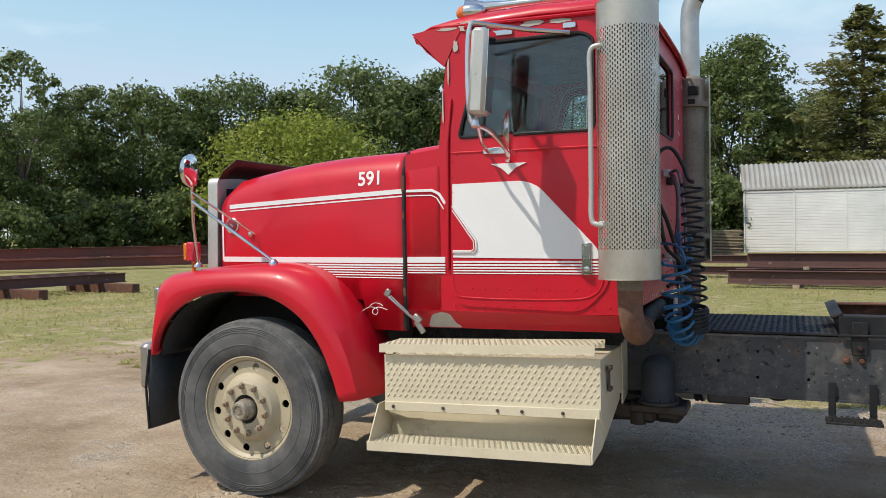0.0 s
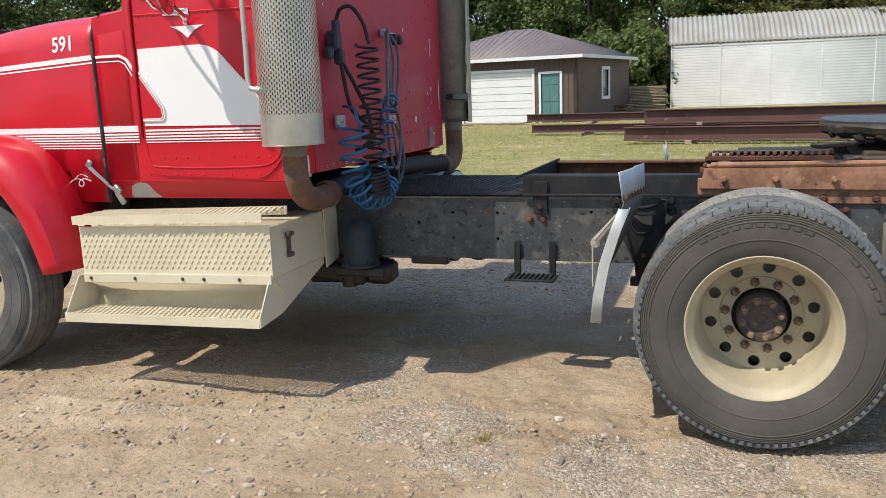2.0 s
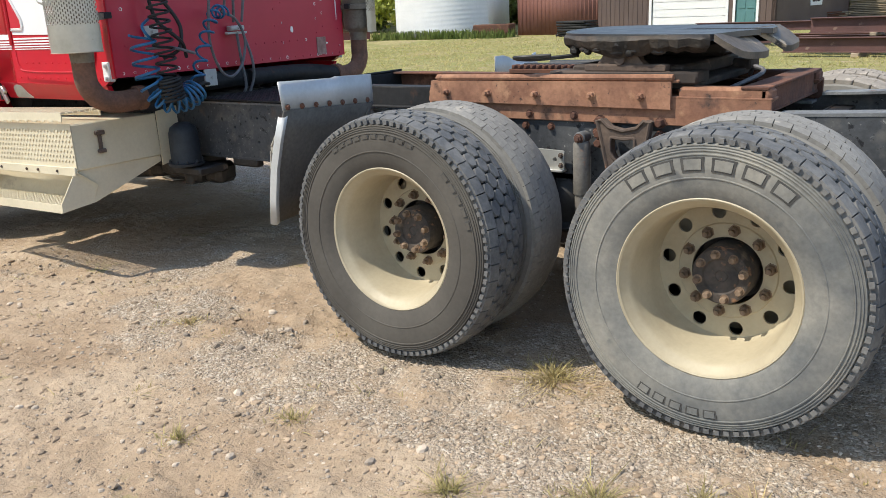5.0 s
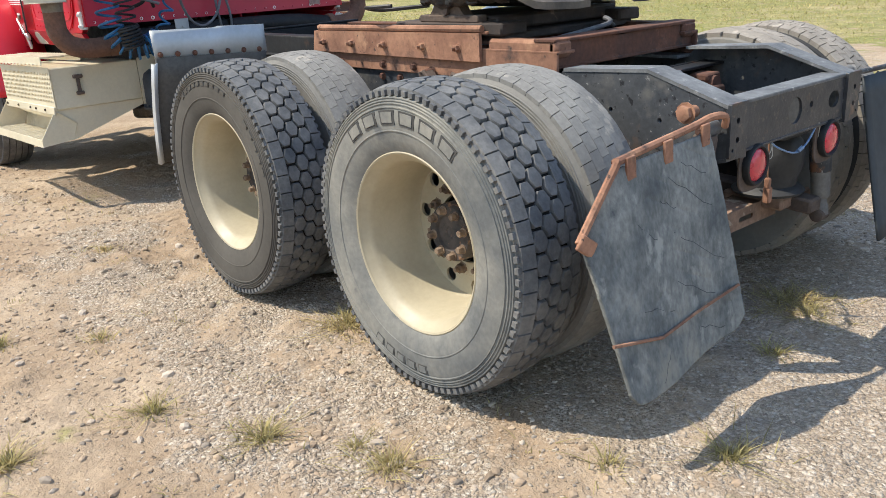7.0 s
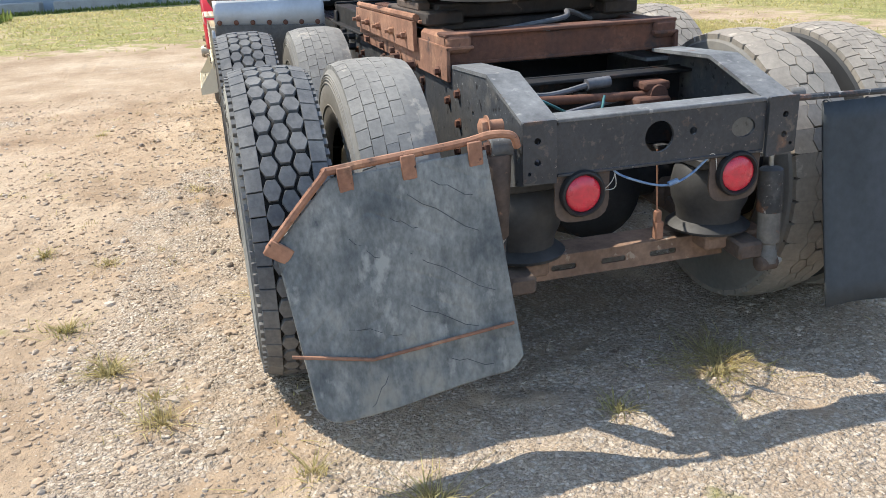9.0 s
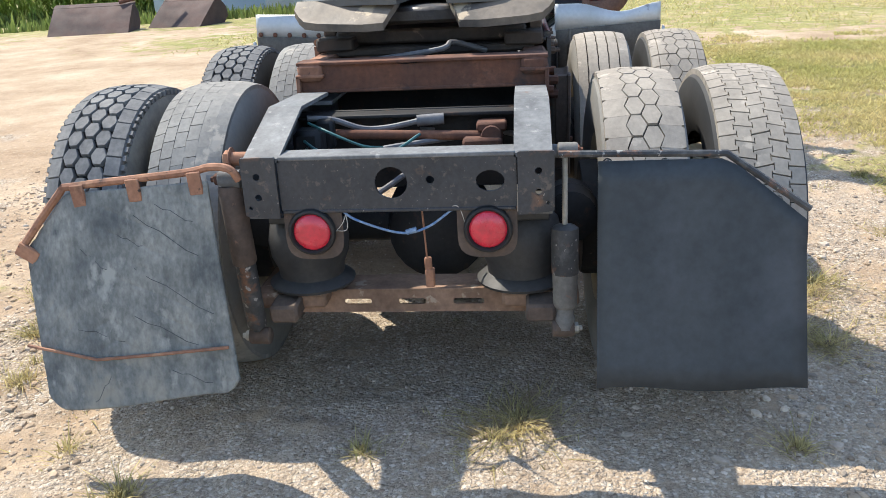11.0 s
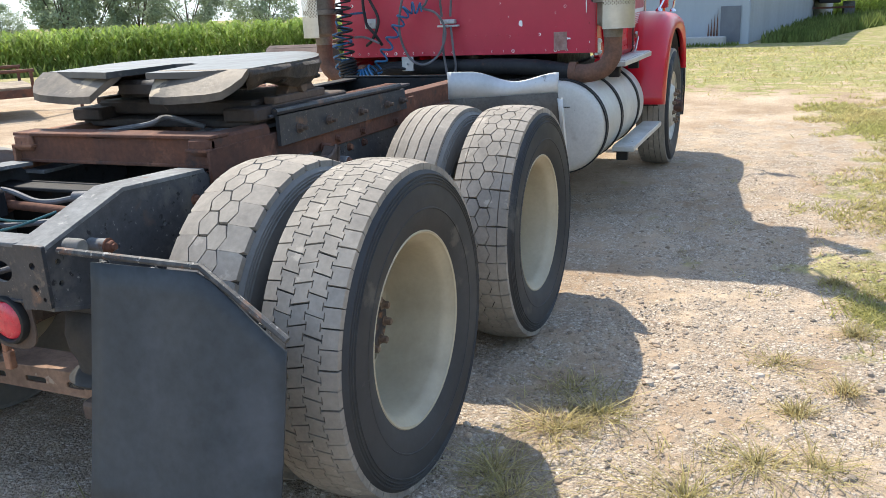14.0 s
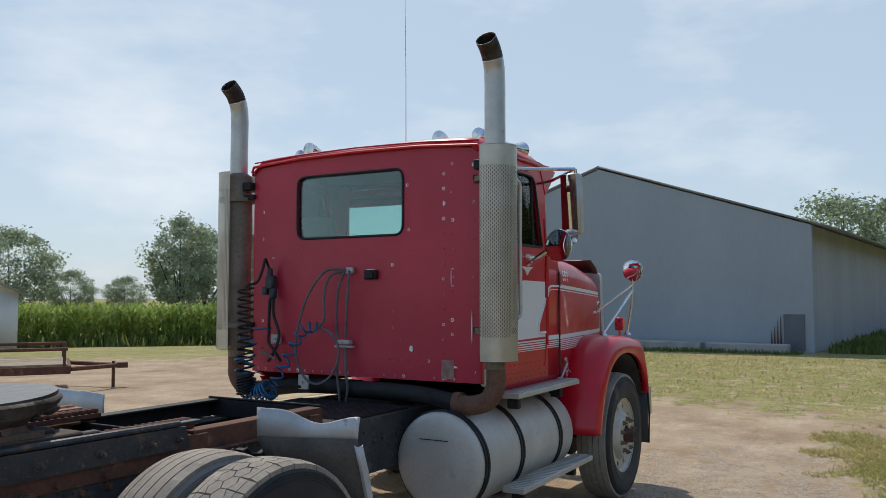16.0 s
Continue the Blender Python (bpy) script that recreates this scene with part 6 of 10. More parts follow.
hk.lathe([(0.017, -0.029), (0.021, -0.026), (0.021, 0.022), (0.018, 0.026)], (-0.06, 0.478, 0.900), (0, 1, 0), 16, True)
for y, z in ((0.585, 0.862), (0.74, 0.858), (0.90, 0.845), (1.05, 0.745)):
    bolt(hg, (-0.032 - 0.02, y, z), (1, 0, 0.2), 0.010)
fh = tpart("flap_hanger", hg, BLACK_WORN, label="bent black flap hanger")
tpart("bush", hk, mat_shock, fh, "dull grey steel bush")

# dirt plus the sheet's rear-side shade, both put into this dark colour
FENDER_SHEET = mat("dirty_fender_sheet", (0.13, 0.12, 0.105), (0.085, 0.078, 0.07), 4, 0.8, bump=0.3)
# half fenders ahead of the drive wheels
for s in (-1, 1):
    IN = 0.0 if s < 0 else 0.06
    hf = Build()
    rows = []
    for i in range(25):
        u = i / 24
        y = 1.165 - IN - 0.575 * u
        if s < 0:
            top = 1.152 + 0.006 * (u > 0.55) - 0.022 * u
        else:
            top = 1.128 - 0.050 * math.sin(math.pi * min(1.0, u / 0.80)) ** 2 * (1 - 0.25 * u) + 0.012 * u
        low = 1.028 - 0.028 * u
        lean = 0.010 * math.sin(u * 7.0) if s > 0 else 0.0
        rows.append([(-2.562 + 0.042 * u + lean, s * y, top), (-2.553 + 0.035 * u + lean * 0.6, s * y, low + (top - low) * 0.5), (-2.545 + 0.028 * u, s * y, low)])
    hf.grid(rows)
    ho = tpart("half_fender_top", hf, GALV, label="bent bright sheet-metal fender top", solid=0.003, angle=25)
    hf = Build()
    rows = []
    for i in range(9):
        u = i / 8
        y = 1.165 - IN - 0.57 * u
        rows.append([(-2.540 + 0.028 * u, s * y, 1.03 - 0.03 * u), (-2.565, s * (y + 0.005), 0.93 - 0.03 * u), (-2.610 - 0.02 * u, s * (y + 0.01), 0.79 - 0.05 * u), (-2.640 - 0.06 * u, s * (y + 0.02), 0.64 - 0.05 * u), (-2.652 - 0.068 * u, s * (y + 0.02), 0.51)])
    hf.grid(rows)
    tpart("half_fender_sheet", hf, FENDER_SHEET, ho, "dirty sheet behind the flange, its shade painted in", solid=0.005)
    for yy, lab in ((1.165 - IN, "bright folded edge"), (0.60, "")):
        k = 0.0 if yy > 1 else 1.0
        fl = Build()
        rows = []
        for x, z in ((-2.532, 1.0), (-2.57, 0.90), (-2.614 - 0.02 * k, 0.76), (-2.640 - 0.06 * k, 0.62), (-2.652 - 0.068 * k, 0.505)):
            rows.append([(x - 0.026, s * (yy + 0.016), z + 0.004), (x - 0.022, s * (yy + 0.018), z), (x + 0.016, s * (yy + 0.020), z), (x + 0.018, s * (yy + 0.004), z + 0.006)])
        fl.grid(rows)
        tpart("fender_flange", fl, GALV if k == 0 else FENDER_SHEET, ho, lab, solid=0.004, angle=20)
    br = Build()
    br.tube([(-2.665, s * (1.13 - IN), 0.845), (-2.665, s * 0.45, 0.845)], 0.021, 12)
    br.tube([(-2.665, s * (1.14 - IN), 0.86), (-2.56, s * (1.16 - IN), 0.985)], 0.006, 6)
    br.tube([(-2.675, s * (1.14 - IN), 0.84), (-2.67, s * (1.16 - IN), 0.66)], 0.004, 6)
    tpart("fender_bracket", br, STEEL_DULL, ho, "steel tube bracket")
    for k in range(7 if s < 0 else 0):
        bb = Build()
        bolt(bb, (-2.538 + 0.003 * k, s * (1.14 - 0.085 * k), 1.04 - 0.004 * k), (1, 0, 0), 0.010, 0.007)
        tpart("bolt", bb, RUST_DARK, ho)

# step hung under the left rail
hs = Build()
hs.box((-3.095, -0.53, 0.535), (0.26, 0.13, 0.012))
hso = tpart("hung_step", hs, BLACK, label="black step hung below the frame")
for k in range(9):
    hs = Build()
    hs.box((-3.20 + k * 0.026, -0.53, 0.545), (0.010, 0.12, 0.010), b=0.002)
    tpart("step_slat", hs, BLACK, hso)
for x in (-3.19, -3.0):
    hs = Build()
    hs.box((x, -0.445, 0.63), (0.035, 0.012, 0.17))
    hs.box((x, -0.475, 0.54), (0.035, 0.07, 0.012))
    tpart("hanger_strap", hs, BLACK, hso)

# ---- exhaust stacks ----
MZ0, MZ1 = 1.285, 2.61


def slotted(bld, cx, cy, r, z0, z1, a0, a1, cols, rows, hole_w, hole_h):
    """A curved sheet pierced by staggered upright slots."""
    da, dz = (a1 - a0) / cols, (z1 - z0) / rows
    def at(a, z):
        return (cx + r * math.cos(a), cy + r * math.sin(a), z)
    for j in range(rows):
        for i in range(cols):
            ca, cz = a0 + (i + 0.5) * da, z0 + (j + 0.5) * dz
            # two half slots give the stagger
            top = (i % 2 == 0)
            x0, x1, y0, y1 = ca - da / 2, ca + da / 2, cz - dz / 2, cz + dz / 2
            hw = da * hole_w / 2
            if top:
                hh = dz * hole_h / 2
                pts_o = [(x0, y0), (x1, y0), (x1, cz), (x1, y1), (x0, y1), (x0, cz)]
                pts_i = [(ca - hw, cz - hh * 0.8), (ca + hw, cz - hh * 0.8), (ca + hw, cz), (ca + hw, cz + hh * 0.8), (ca - hw, cz + hh * 0.8), (ca - hw, cz)]
                vs = [at(*p) for p in pts_o] + [at(*p) for p in pts_i]
                bld.add(vs, [(k, (k + 1) % 6, 6 + (k + 1) % 6, 6 + k) for k in range(6)])
            else:
                hh = dz * hole_h / 2
                lo_, hi_ = y0 + hh * 0.8, y1 - hh * 0.8
                vs = [at(x0, y0), at(ca - hw, y0), at(ca - hw, lo_), at(ca + hw, lo_), at(ca + hw, y0), at(x1, y0), at(x1, y1), at(ca + hw, y1), at(ca + hw, hi_), at(ca - hw, hi_), at(ca - hw, y1), at(x0, y1), at(x1, cz), at(x0, cz)]
                bld.add(vs, [(0, 1, 2, 13), (13, 2, 9, 11), (9, 10, 11), (2, 3, 8, 9), (3, 4, 5, 12), (3, 12, 6, 8), (8, 6, 7)])


SOOT = mat("sooty_steel", (0.035, 0.031, 0.028), (0.13, 0.105, 0.08), 6, 0.55, metal=0.5, bump=0.1, lo=0.42, hi=0.7)
MUFFLER = mat("tan_heat_stained_steel", (0.24, 0.205, 0.16), (0.16, 0.135, 0.105), 5, 0.55, metal=0.3, bump=0.1, spot=((0.11, 0.08, 0.06), 8, 0.62, 0.1))
SHIELD = mat("pierced_stainless_shield", (0.55, 0.515, 0.445), (0.44, 0.405, 0.34), 5, 0.32, metal=0.75, bump=0.02, grain=0.1, rough2=0.45, spot=((0.36, 0.30, 0.22), 9, 0.68))
for s in (-1, 1):
    MX, MY, MR = (-4.10, 1.125, 0.148) if s < 0 else (-4.045, 1.070, 0.137)
    cy = s * MY
    mid = s * math.pi / 2
    wrap = radians(108)
    sh = Build()
    a0, a1 = mid - wrap, mid + wrap
    for z0, z1 in ((MZ0, MZ0 + 0.145), (MZ1 - 0.13, MZ1)):
        sh.grid([[(MX + MR * math.cos(a0 + (a1 - a0) * k / 40), cy + MR * math.sin(a0 + (a1 - a0) * k / 40), z) for z in (z0, z1)] for k in range(41)])
    slotted(sh, MX, cy, MR, MZ0 + 0.145, MZ1 - 0.13, a0, a1, 44, 44, 0.50, 0.70)
    ob = tpart("heat_shield", sh, SHIELD, label="pierced stainless exhaust heat shield", angle=50, weld=True)
    ed = Build()
    for z in (MZ0 + 0.002, MZ1 - 0.002):
        ed.tube([(MX + MR * math.cos(a0 + (a1 - a0) * k / 30), cy + MR * math.sin(a0 + (a1 - a0) * k / 30), z) for k in range(31)], 0.003, 5)
    tpart("shield_rim", ed, SHIELD, ob)
    mu = Build()
    mu.lathe([(0.06, -0.06), (0.065, 0.0), (0.098, 0.02), (0.102, 0.03), (0.102, 1.29), (0.098, 1.30), (0.066, 1.32)], (MX, cy, MZ0 + 0.005), (0, 0, 1), 32)
    for z in (0.16, 1.10):
        mu.lathe([(0.103, z), (MR - 0.006, z + 0.004), (MR - 0.006, z + 0.036), (0.103, z + 0.04)], (MX, cy, MZ0), (0, 0, 1), 28)
    tpart("muffler", mu, MUFFLER, label="tan-grey steel muffler")
    bk = Build()
    for z in (1.47, 2.42):
        bk.box((MX + 0.02, s * 0.985, z), (0.05, 0.10, 0.035))
    bk.box((MX + 0.03, s * 0.99, 2.50), (0.07, 0.08, 0.06))
    tpart("muffler_bracket", bk, BLACK)
    pp = Build()
    path = glide([(MX, cy, MZ1 - 0.03), (MX, cy, 2.85), (MX, cy, 3.02), (MX + 0.012, cy, 3.12), (MX + 0.055, cy, 3.205), (MX + 0.125, cy, 3.265)], 8)
    cut = len(path) - 13
    pp.tube(path[:cut + 1], 0.064, 22, cap=False)
    so_ = tpart("stack_pipe", pp, STEEL, label="bent steel exhaust stack", solid=0.004)
    pp = Build()
    pp.tube(path[cut:], 0.0642, 22, cap=False)
    tpart("stack_tip", pp, SOOT, so_, "heat-stained sooty stack tip", solid=0.004)
    pi = Build()
    pi.tube(path[-14:-1], 0.059, 18, cap=False)
    pi.tube([path[-12], path[-11]], 0.058, 18)
    tpart("stack_soot", pi, GREASE, label="sooty stack mouth")
    el = Build()
    path = glide([(MX, cy, MZ0 + 0.02), (MX, cy, 1.16), (MX + 0.005, s * (MY - 0.008), 1.10), (MX + 0.01, s * (MY - 0.06), 1.03), (MX + 0.01, s * (MY - 0.17), 1.0), (MX + 0.0, s * 0.80, 1.005)], 6)
    el.tube(path, 0.060, 16)
    cr_ = Build()
    cr_.tube(glide([(MX, s * 0.81, 1.005), (MX - 0.02, s * 0.55, 1.04), (MX - 0.03, s * 0.25, 1.05), (MX - 0.03, 0, 1.05)], 6), 0.055, 16)
    tpart("cross_pipe", cr_, BLACK, label="black exhaust cross pipe under the cab")
    el.lathe([(0.060, 0), (0.070, 0.004), (0.070, 0.05), (0.060, 0.054)], (MX - 0.005, s * 0.78, 1.007), (0, s, 0), 18)
    tpart("exhaust_elbow", el, PIPE_RUST, label="rusty exhaust elbow")
    gb = Build()
    x, y = MX - MR - 0.012, s * (MY + 0.10)
    gb.tube(glide([(MX - 0.10, s * (MY + 0.09), 2.39), (x + 0.04, y, 2.40), (x, y, 2.37), (x, y, 2.2), (x, y, 1.75), (x, y, 1.58), (x + 0.03, y, 1.55), (MX - 0.09, s * (MY + 0.09), 1.545)], 6), 0.0125, 12)
    for z in (2.395, 1.548):
        gb.box((MX - 0.10, s * (MY + 0.09), z), (0.06, 0.02, 0.035), b=0.006)
    tpart("grab_handle", gb, ALU, label="long bright grab handle")
    wb = Build()
    wb.box((-4.155, s * 0.945, 1.165), (0.075, 0.03, 0.11), b=0.005)
    bolt(wb, (-4.155, s * 0.96, 1.20), (0, s, 0), 0.011)
    bolt(wb, (-4.155, s * 0.96, 1.13), (0, s, 0), 0.011)
    tpart("cab_mount", wb, WHITE, label="white-painted cab mount plate")

# ---- tool box steps on the driver's side ----
bx = Build()
bx.plate([(-5.405, 0.585), (-4.235, 0.62), (-4.235, 0.90), (-5.405, 0.87)], [], 0.004, lambda u, v, w: (u, -1.185 - w * 0 + w, v))
bx.box((-4.82, -0.90, 0.745), (1.16, 0.56, 0.26), rot=(0, -1.7, 0), b=0.006)
tb = tpart("tool_box", bx, CREAM, label="cream tread-plate tool box with steps")
dp = Build()
for i in range(33):
    for j in range(7):
        x = -5.385 + i * 0.0350 + (0.0175 if j % 2 else 0)
        z = 0.653 + j * 0.0285 + (x + 5.4) * 0.03
        dp.box((x, -1.187, z), (0.019, 0.0045, 0.005), rot=(0, -48, 0), b=0.0015)
tpart("tread_pattern", dp, CREAM, tb, "raised diamond bars")
ft = Build()
ft.box((-4.82, -1.192, 0.612), (1.165, 0.012, 0.05), rot=(0, -1.7, 0), b=0.003)
tpart("bottom_band", ft, CREAM, tb)
bo = Build()
for x in (-5.35, -5.06, -4.76, -4.63, -4.42):
    bolt(bo, (x, -1.199, 0.612 + (x + 4.82) * 0.03), (0, -1, 0), 0.007, 0.005)
tpart("box_bolts", bo, GRIME, tb)


def grip(bld, x0, x1, y0, y1, z0, z1):
    """A serrated grip tread: a folded channel whose top is pierced and toothed."""
    n = int((x1 - x0) / 0.030)
    for i in range(n):
        x = x0 + (i + 0.5) * (x1 - x0) / n
        z = z0 + (z1 - z0) * i / n
        m_ = int((y1 - y0) / 0.036)
        for j in range(m_):
            y = y0 + (j + 0.5) * (y1 - y0) / m_
            o = (x1 - x0) / n * 0.5 if j % 2 else 0
            bld.box((x + o - (x1 - x0) / n * 0.25, y, z), (0.006, 0.034, 0.012), b=0.001)
            bld.box((x + o - (x1 - x0) / n * 0.25 + 0.009, y + 0.012, z - 0.001), (0.013, 0.004, 0.010), b=0.001)
            bld.box((x + o - (x1 - x0) / n * 0.25 - 0.009, y - 0.012, z - 0.001), (0.013, 0.004, 0.010), b=0.001)


up = Build()
grip(up, -5.415, -4.26, -1.205, -0.98, 0.925, 0.96)
tpart("upper_tread", up, CREAM, tb, "serrated cream step tread")
up = Build()
up.plate([(-5.42, 0.885), (-4.255, 0.922), (-4.255, 0.966), (-5.42, 0.930)], [], 0.005, lambda u, v, w: (u, -1.215 + w, v))
up.plate([(-5.42, 0.885), (-4.255, 0.922), (-4.255, 0.966), (-5.42, 0.930)], [], 0.005, lambda u, v, w: (u, -0.975 + w, v))
for k in range(13):
    up.box((-5.36 + k * 0.09, -1.213, 0.885 + k * 0.00285), (0.045, 0.006, 0.012), b=0.002)
tpart("upper_step_frame", up, CREAM, tb)
lo_s = Build()
grip(lo_s, -5.455, -4.27, -1.295, -1.105, 0.418, 0.452)
tpart("lower_tread", lo_s, CREAM, tb, "serrated cream step tread")
lo_s = Build()
lo_s.plate([(-5.46, 0.375), (-4.262, 0.41), (-4.262, 0.458), (-5.46, 0.424)], [], 0.005, lambda u, v, w: (u, -1.30 + w, v))
lo_s.grid([[(-5.42, -1.10, 0.42), (-4.25, -1.10, 0.452)], [(-5.41, -1.07, 0.50), (-4.24, -1.07, 0.535)], [(-5.405, -1.185, 0.59), (-4.235, -1.185, 0.625)]])
for x, dz in ((-5.45, 0.0), (-4.258, 0.035)):
    lo_s.plate([(-1.30, 0.378), (-1.09, 0.40), (-0.62, 0.56), (-0.62, 0.60), (-1.185, 0.60), (-1.30, 0.425)], [], 0.005, lambda u, v, w, x=x, dz=dz: (x + w, u, v + dz))
tpart("lower_step_frame", lo_s, CREAM, tb, "cream folded step with gusset ends", solid=0.002)
la = Build()
la.box((-4.228, -1.02, 0.78), (0.012, 0.022, 0.12), b=0.004)
la.box((-4.222, -1.02, 0.83), (0.02, 0.06, 0.025), b=0.006)
la.box((-4.222, -1.02, 0.725), (0.02, 0.05, 0.022), b=0.006)
tpart("box_latch", la, GRIME, tb, "dark rusty handle latch")
ep = Build()
ep.plate([(-0.62, 0.57), (-0.47, 0.60), (-0.47, 0.92), (-0.62, 0.90)], [], 0.008, lambda u, v, w: (-4.235 - w, u, v))
tpart("end_bracket", ep, CREAM, tb, "cream bracket on the frame")
ca = Build()
ca.lathe([(0.07, 0.0), (0.105, 0.004), (0.108, 0.02), (0.095, 0.026), (0.090, 0.04), (0.088, 0.20), (0.075, 0.235), (0.04, 0.26), (0.0, 0.265)], (-4.05, -0.58, 0.575), (0, 0, 1), 26, False)
for k in range(10):
    a = 2 * math.pi * k / 10
    bolt(ca, (-4.05 + 0.098 * math.cos(a), -0.58 + 0.098 * math.sin(a), 0.60), (0, 0, 1), 0.008)
tpart("air_dryer", ca, mat("dull_blue_black", (0.013, 0.017, 0.022), (0.026, 0.03, 0.034), 8, 0.6), label="dark air-dryer canister")
us = Build()
us.box((-4.5, -0.30, 0.55), (0.7, 0.25, 0.12), b=0.04)
us.box((-4.05, -0.50, 0.545), (0.30, 0.22, 0.05), b=0.01)
us.box((-4.30, -0.42, 0.505), (0.44, 0.12, 0.10), rot=(0, 6, 0), b=0.02)
us.box((-4.02, -0.36, 0.50), (0.16, 0.16, 0.13), b=0.03)
us.box((-4.62, -0.45, 0.485), (0.36, 0.10, 0.09), rot=(0, -5, 4), b=0.02)
us.cyl((-4.45, -0.40, 0.46), (-4.05, -0.38, 0.47), 0.035, n=14)
us.cyl((-4.18, -0.46, 0.43), (-4.18, -0.46, 0.56), 0.045, n=14)
us.box((-3.70, -0.40, 0.595), (0.22, 0.06, 0.06), b=0.01)
tpart("under_gear", us, GREASE, label="dirty brackets below the frame")

# ---- fuel tank on the passenger side ----
TY, TZ, TRD = 0.745, 0.655, 0.308
tk = Build()
tk.lathe([(0.0, 0.0), (0.18, 0.004), (0.26, 0.010), (0.29, 0.020), (0.303, 0.036), (TRD, 0.055), (TRD, 1.52), (0.29, 1.555), (0.0, 1.56)], (-3.88, TY, TZ), (-1, 0, 0), 64)
ft = tpart("fuel_tank", tk, mat("dull_tank_aluminium", (0.60, 0.575, 0.52), (0.50, 0.475, 0.42), 3, 0.5, metal=0.2, bump=0.05, grain=0.2, spot=[((0.40, 0.365, 0.31), 5, 0.60, 0.14), ((0.26, 0.23, 0.19), 22, 0.70, 0.06)]), label="round dull aluminium fuel tank with black straps")
sm = Build()
sm.tube([(-3.877, TY - 0.12, TZ + 0.14), (-3.877, TY + 0.08, TZ + 0.14)], 0.003, 5)
tpart("tank_seam", sm, HOSE, ft)
for x in (-3.93, -4.45, -5.12):
    st = Build()
    st.lathe([(TRD + 0.001, 0.0), (TRD + 0.010, 0.002), (TRD + 0.010, 0.020), (TRD + 0.004, 0.022), (TRD + 0.004, 0.036), (TRD + 0.010, 0.038), (TRD + 0.010, 0.056), (TRD + 0.001, 0.058)], (x, TY, TZ), (-1, 0, 0), 56)
    tpart("tank_strap", st, HOSE, ft, "black tank strap")
cp = Build()
cp.lathe([(0.06, 0), (0.062, 0.02), (0.055, 0.035), (0.0, 0.04)], (-4.22, TY - 0.02, TZ + TRD - 0.01), (0, 0.2, 1), 18, True)
tpart("filler_cap", cp, ALU, ft, "round filler cap")
for x0, x1, y, z, lab in ((-5.41, -4.31, 1.03, 1.037, "bright upper step board"), (-5.44, -4.18, 1.12, 0.472, "bright lower step board")):
    sb = Build()
    sb.box(((x0 + x1) / 2, y, z), (x1 - x0, 0.15, 0.035), b=0.004)
    n = int((x1 - x0) / 0.045)
    for k in range(n):
        sb.box((x0 + 0.03 + k * 0.045, y, z + 0.020), (0.014, 0.14, 0.010), b=0.003)
    so = tpart("step_board", sb, ALU, ft, lab)
    for x in (x0 + 0.2, x1 - 0.15):
        br = Build()
        br.box((x, y - 0.03, z - 0.05), (0.05, 0.08, 0.10), b=0.006)
        tpart("step_bracket", br, HOSE, ft)

# ---- mirrors on the doors ----
for s in (-1, 1):
    yb = s * 1.30
    mb = Build()
    mb.box((-4.785, yb, 2.31), (0.085, 0.135, 0.42), rot=(0, 4, -s * 3), b=0.018)
    mo = tpart("door_mirror", mb, ALU, label="tall bright west-coast mirror head")
    mg = Build()
    mg.box((-4.740, yb + s * -0.008, 2.312), (0.004, 0.118, 0.395), rot=(0, 4, -s * 3), b=0.001)
    tpart("mirror_glass", mg, MIRROR, mo, "flat mirror glass")
    cv = Build()
    cc_ = Vector((-4.66, s * 1.245, 2.02))
    fc = Vector((0.96, -s * 0.26, 0.0)).normalized()
    cv.lathe([(0.0, -0.034), (0.06, -0.029), (0.10, -0.014), (0.112, 0.0), (0.108, 0.004)], cc_, fc, 26)
    tpart("convex_mirror", cv, CHROME, label="round convex door mirror")
    cv = Build()
    cv.lathe([(0.107, 0.002), (0.07, 0.014), (0.0, 0.021)], cc_, fc, 26)
    tpart("convex_glass", cv, MIRROR, mo)
    ar = Build()
    ar.tube(glide([(-4.835, s * 1.30, 2.56), (-4.85, s * 1.305, 2.48), (-4.855, s * 1.305, 2.3), (-4.85, s * 1.30, 2.10), (-4.82, s * 1.29, 2.05)], 4), 0.012, 8)
    ar.tube([(-4.83, s * 1.30, 2.56), (-4.62, s * 1.10, 2.545), (-4.42, s * 0.975, 2.535)], 0.013, 8)
    ar.tube([(-4.83, s * 1.30, 2.56), (-4.90, s * 1.1, 2.50), (-4.93, s * 0.975, 2.49)], 0.011, 8)
    ar.tube(glide([(-4.82, s * 1.29, 2.06), (-4.78, s * 1.18, 2.03), (-4.74, s * 1.04, 1.94), (-4.76, s * 0.975, 1.90)], 4), 0.014, 8)
    ar.tube([(-4.82, s * 1.29, 2.09), (-4.86, s * 1.10, 1.98), (-4.87, s * 0.975, 1.95)], 0.010, 8)
    ar.box((-4.82, s * 0.968, 1.955), (0.16, 0.014, 0.035), b=0.004)
    ar.box((-4.42, s * 0.972, 2.575), (0.07, 0.014, 0.03), b=0.004)
    ar.box((-4.78, s * 0.972, 2.575), (0.11, 0.014, 0.03), b=0.004)
    ar.lathe([(0.02, 0), (0.026, 0.01), (0.02, 0.04)], (-4.82, s * 1.29, 2.04), (0, 0, 1), 12, True)
    tpart("mirror_arm", ar, CHROME, label="chrome tubular mirror arms")
    mp = Build()
    mp.plate([(-4.86, 1.885), (-4.66, 1.885), (-4.72, 1.86), (-4.76, 1.825), (-4.80, 1.86)], [], 0.006, side(s, 0.016))
    tpart("mirror_foot", mp, WHITE, label="chipped white mirror foot")

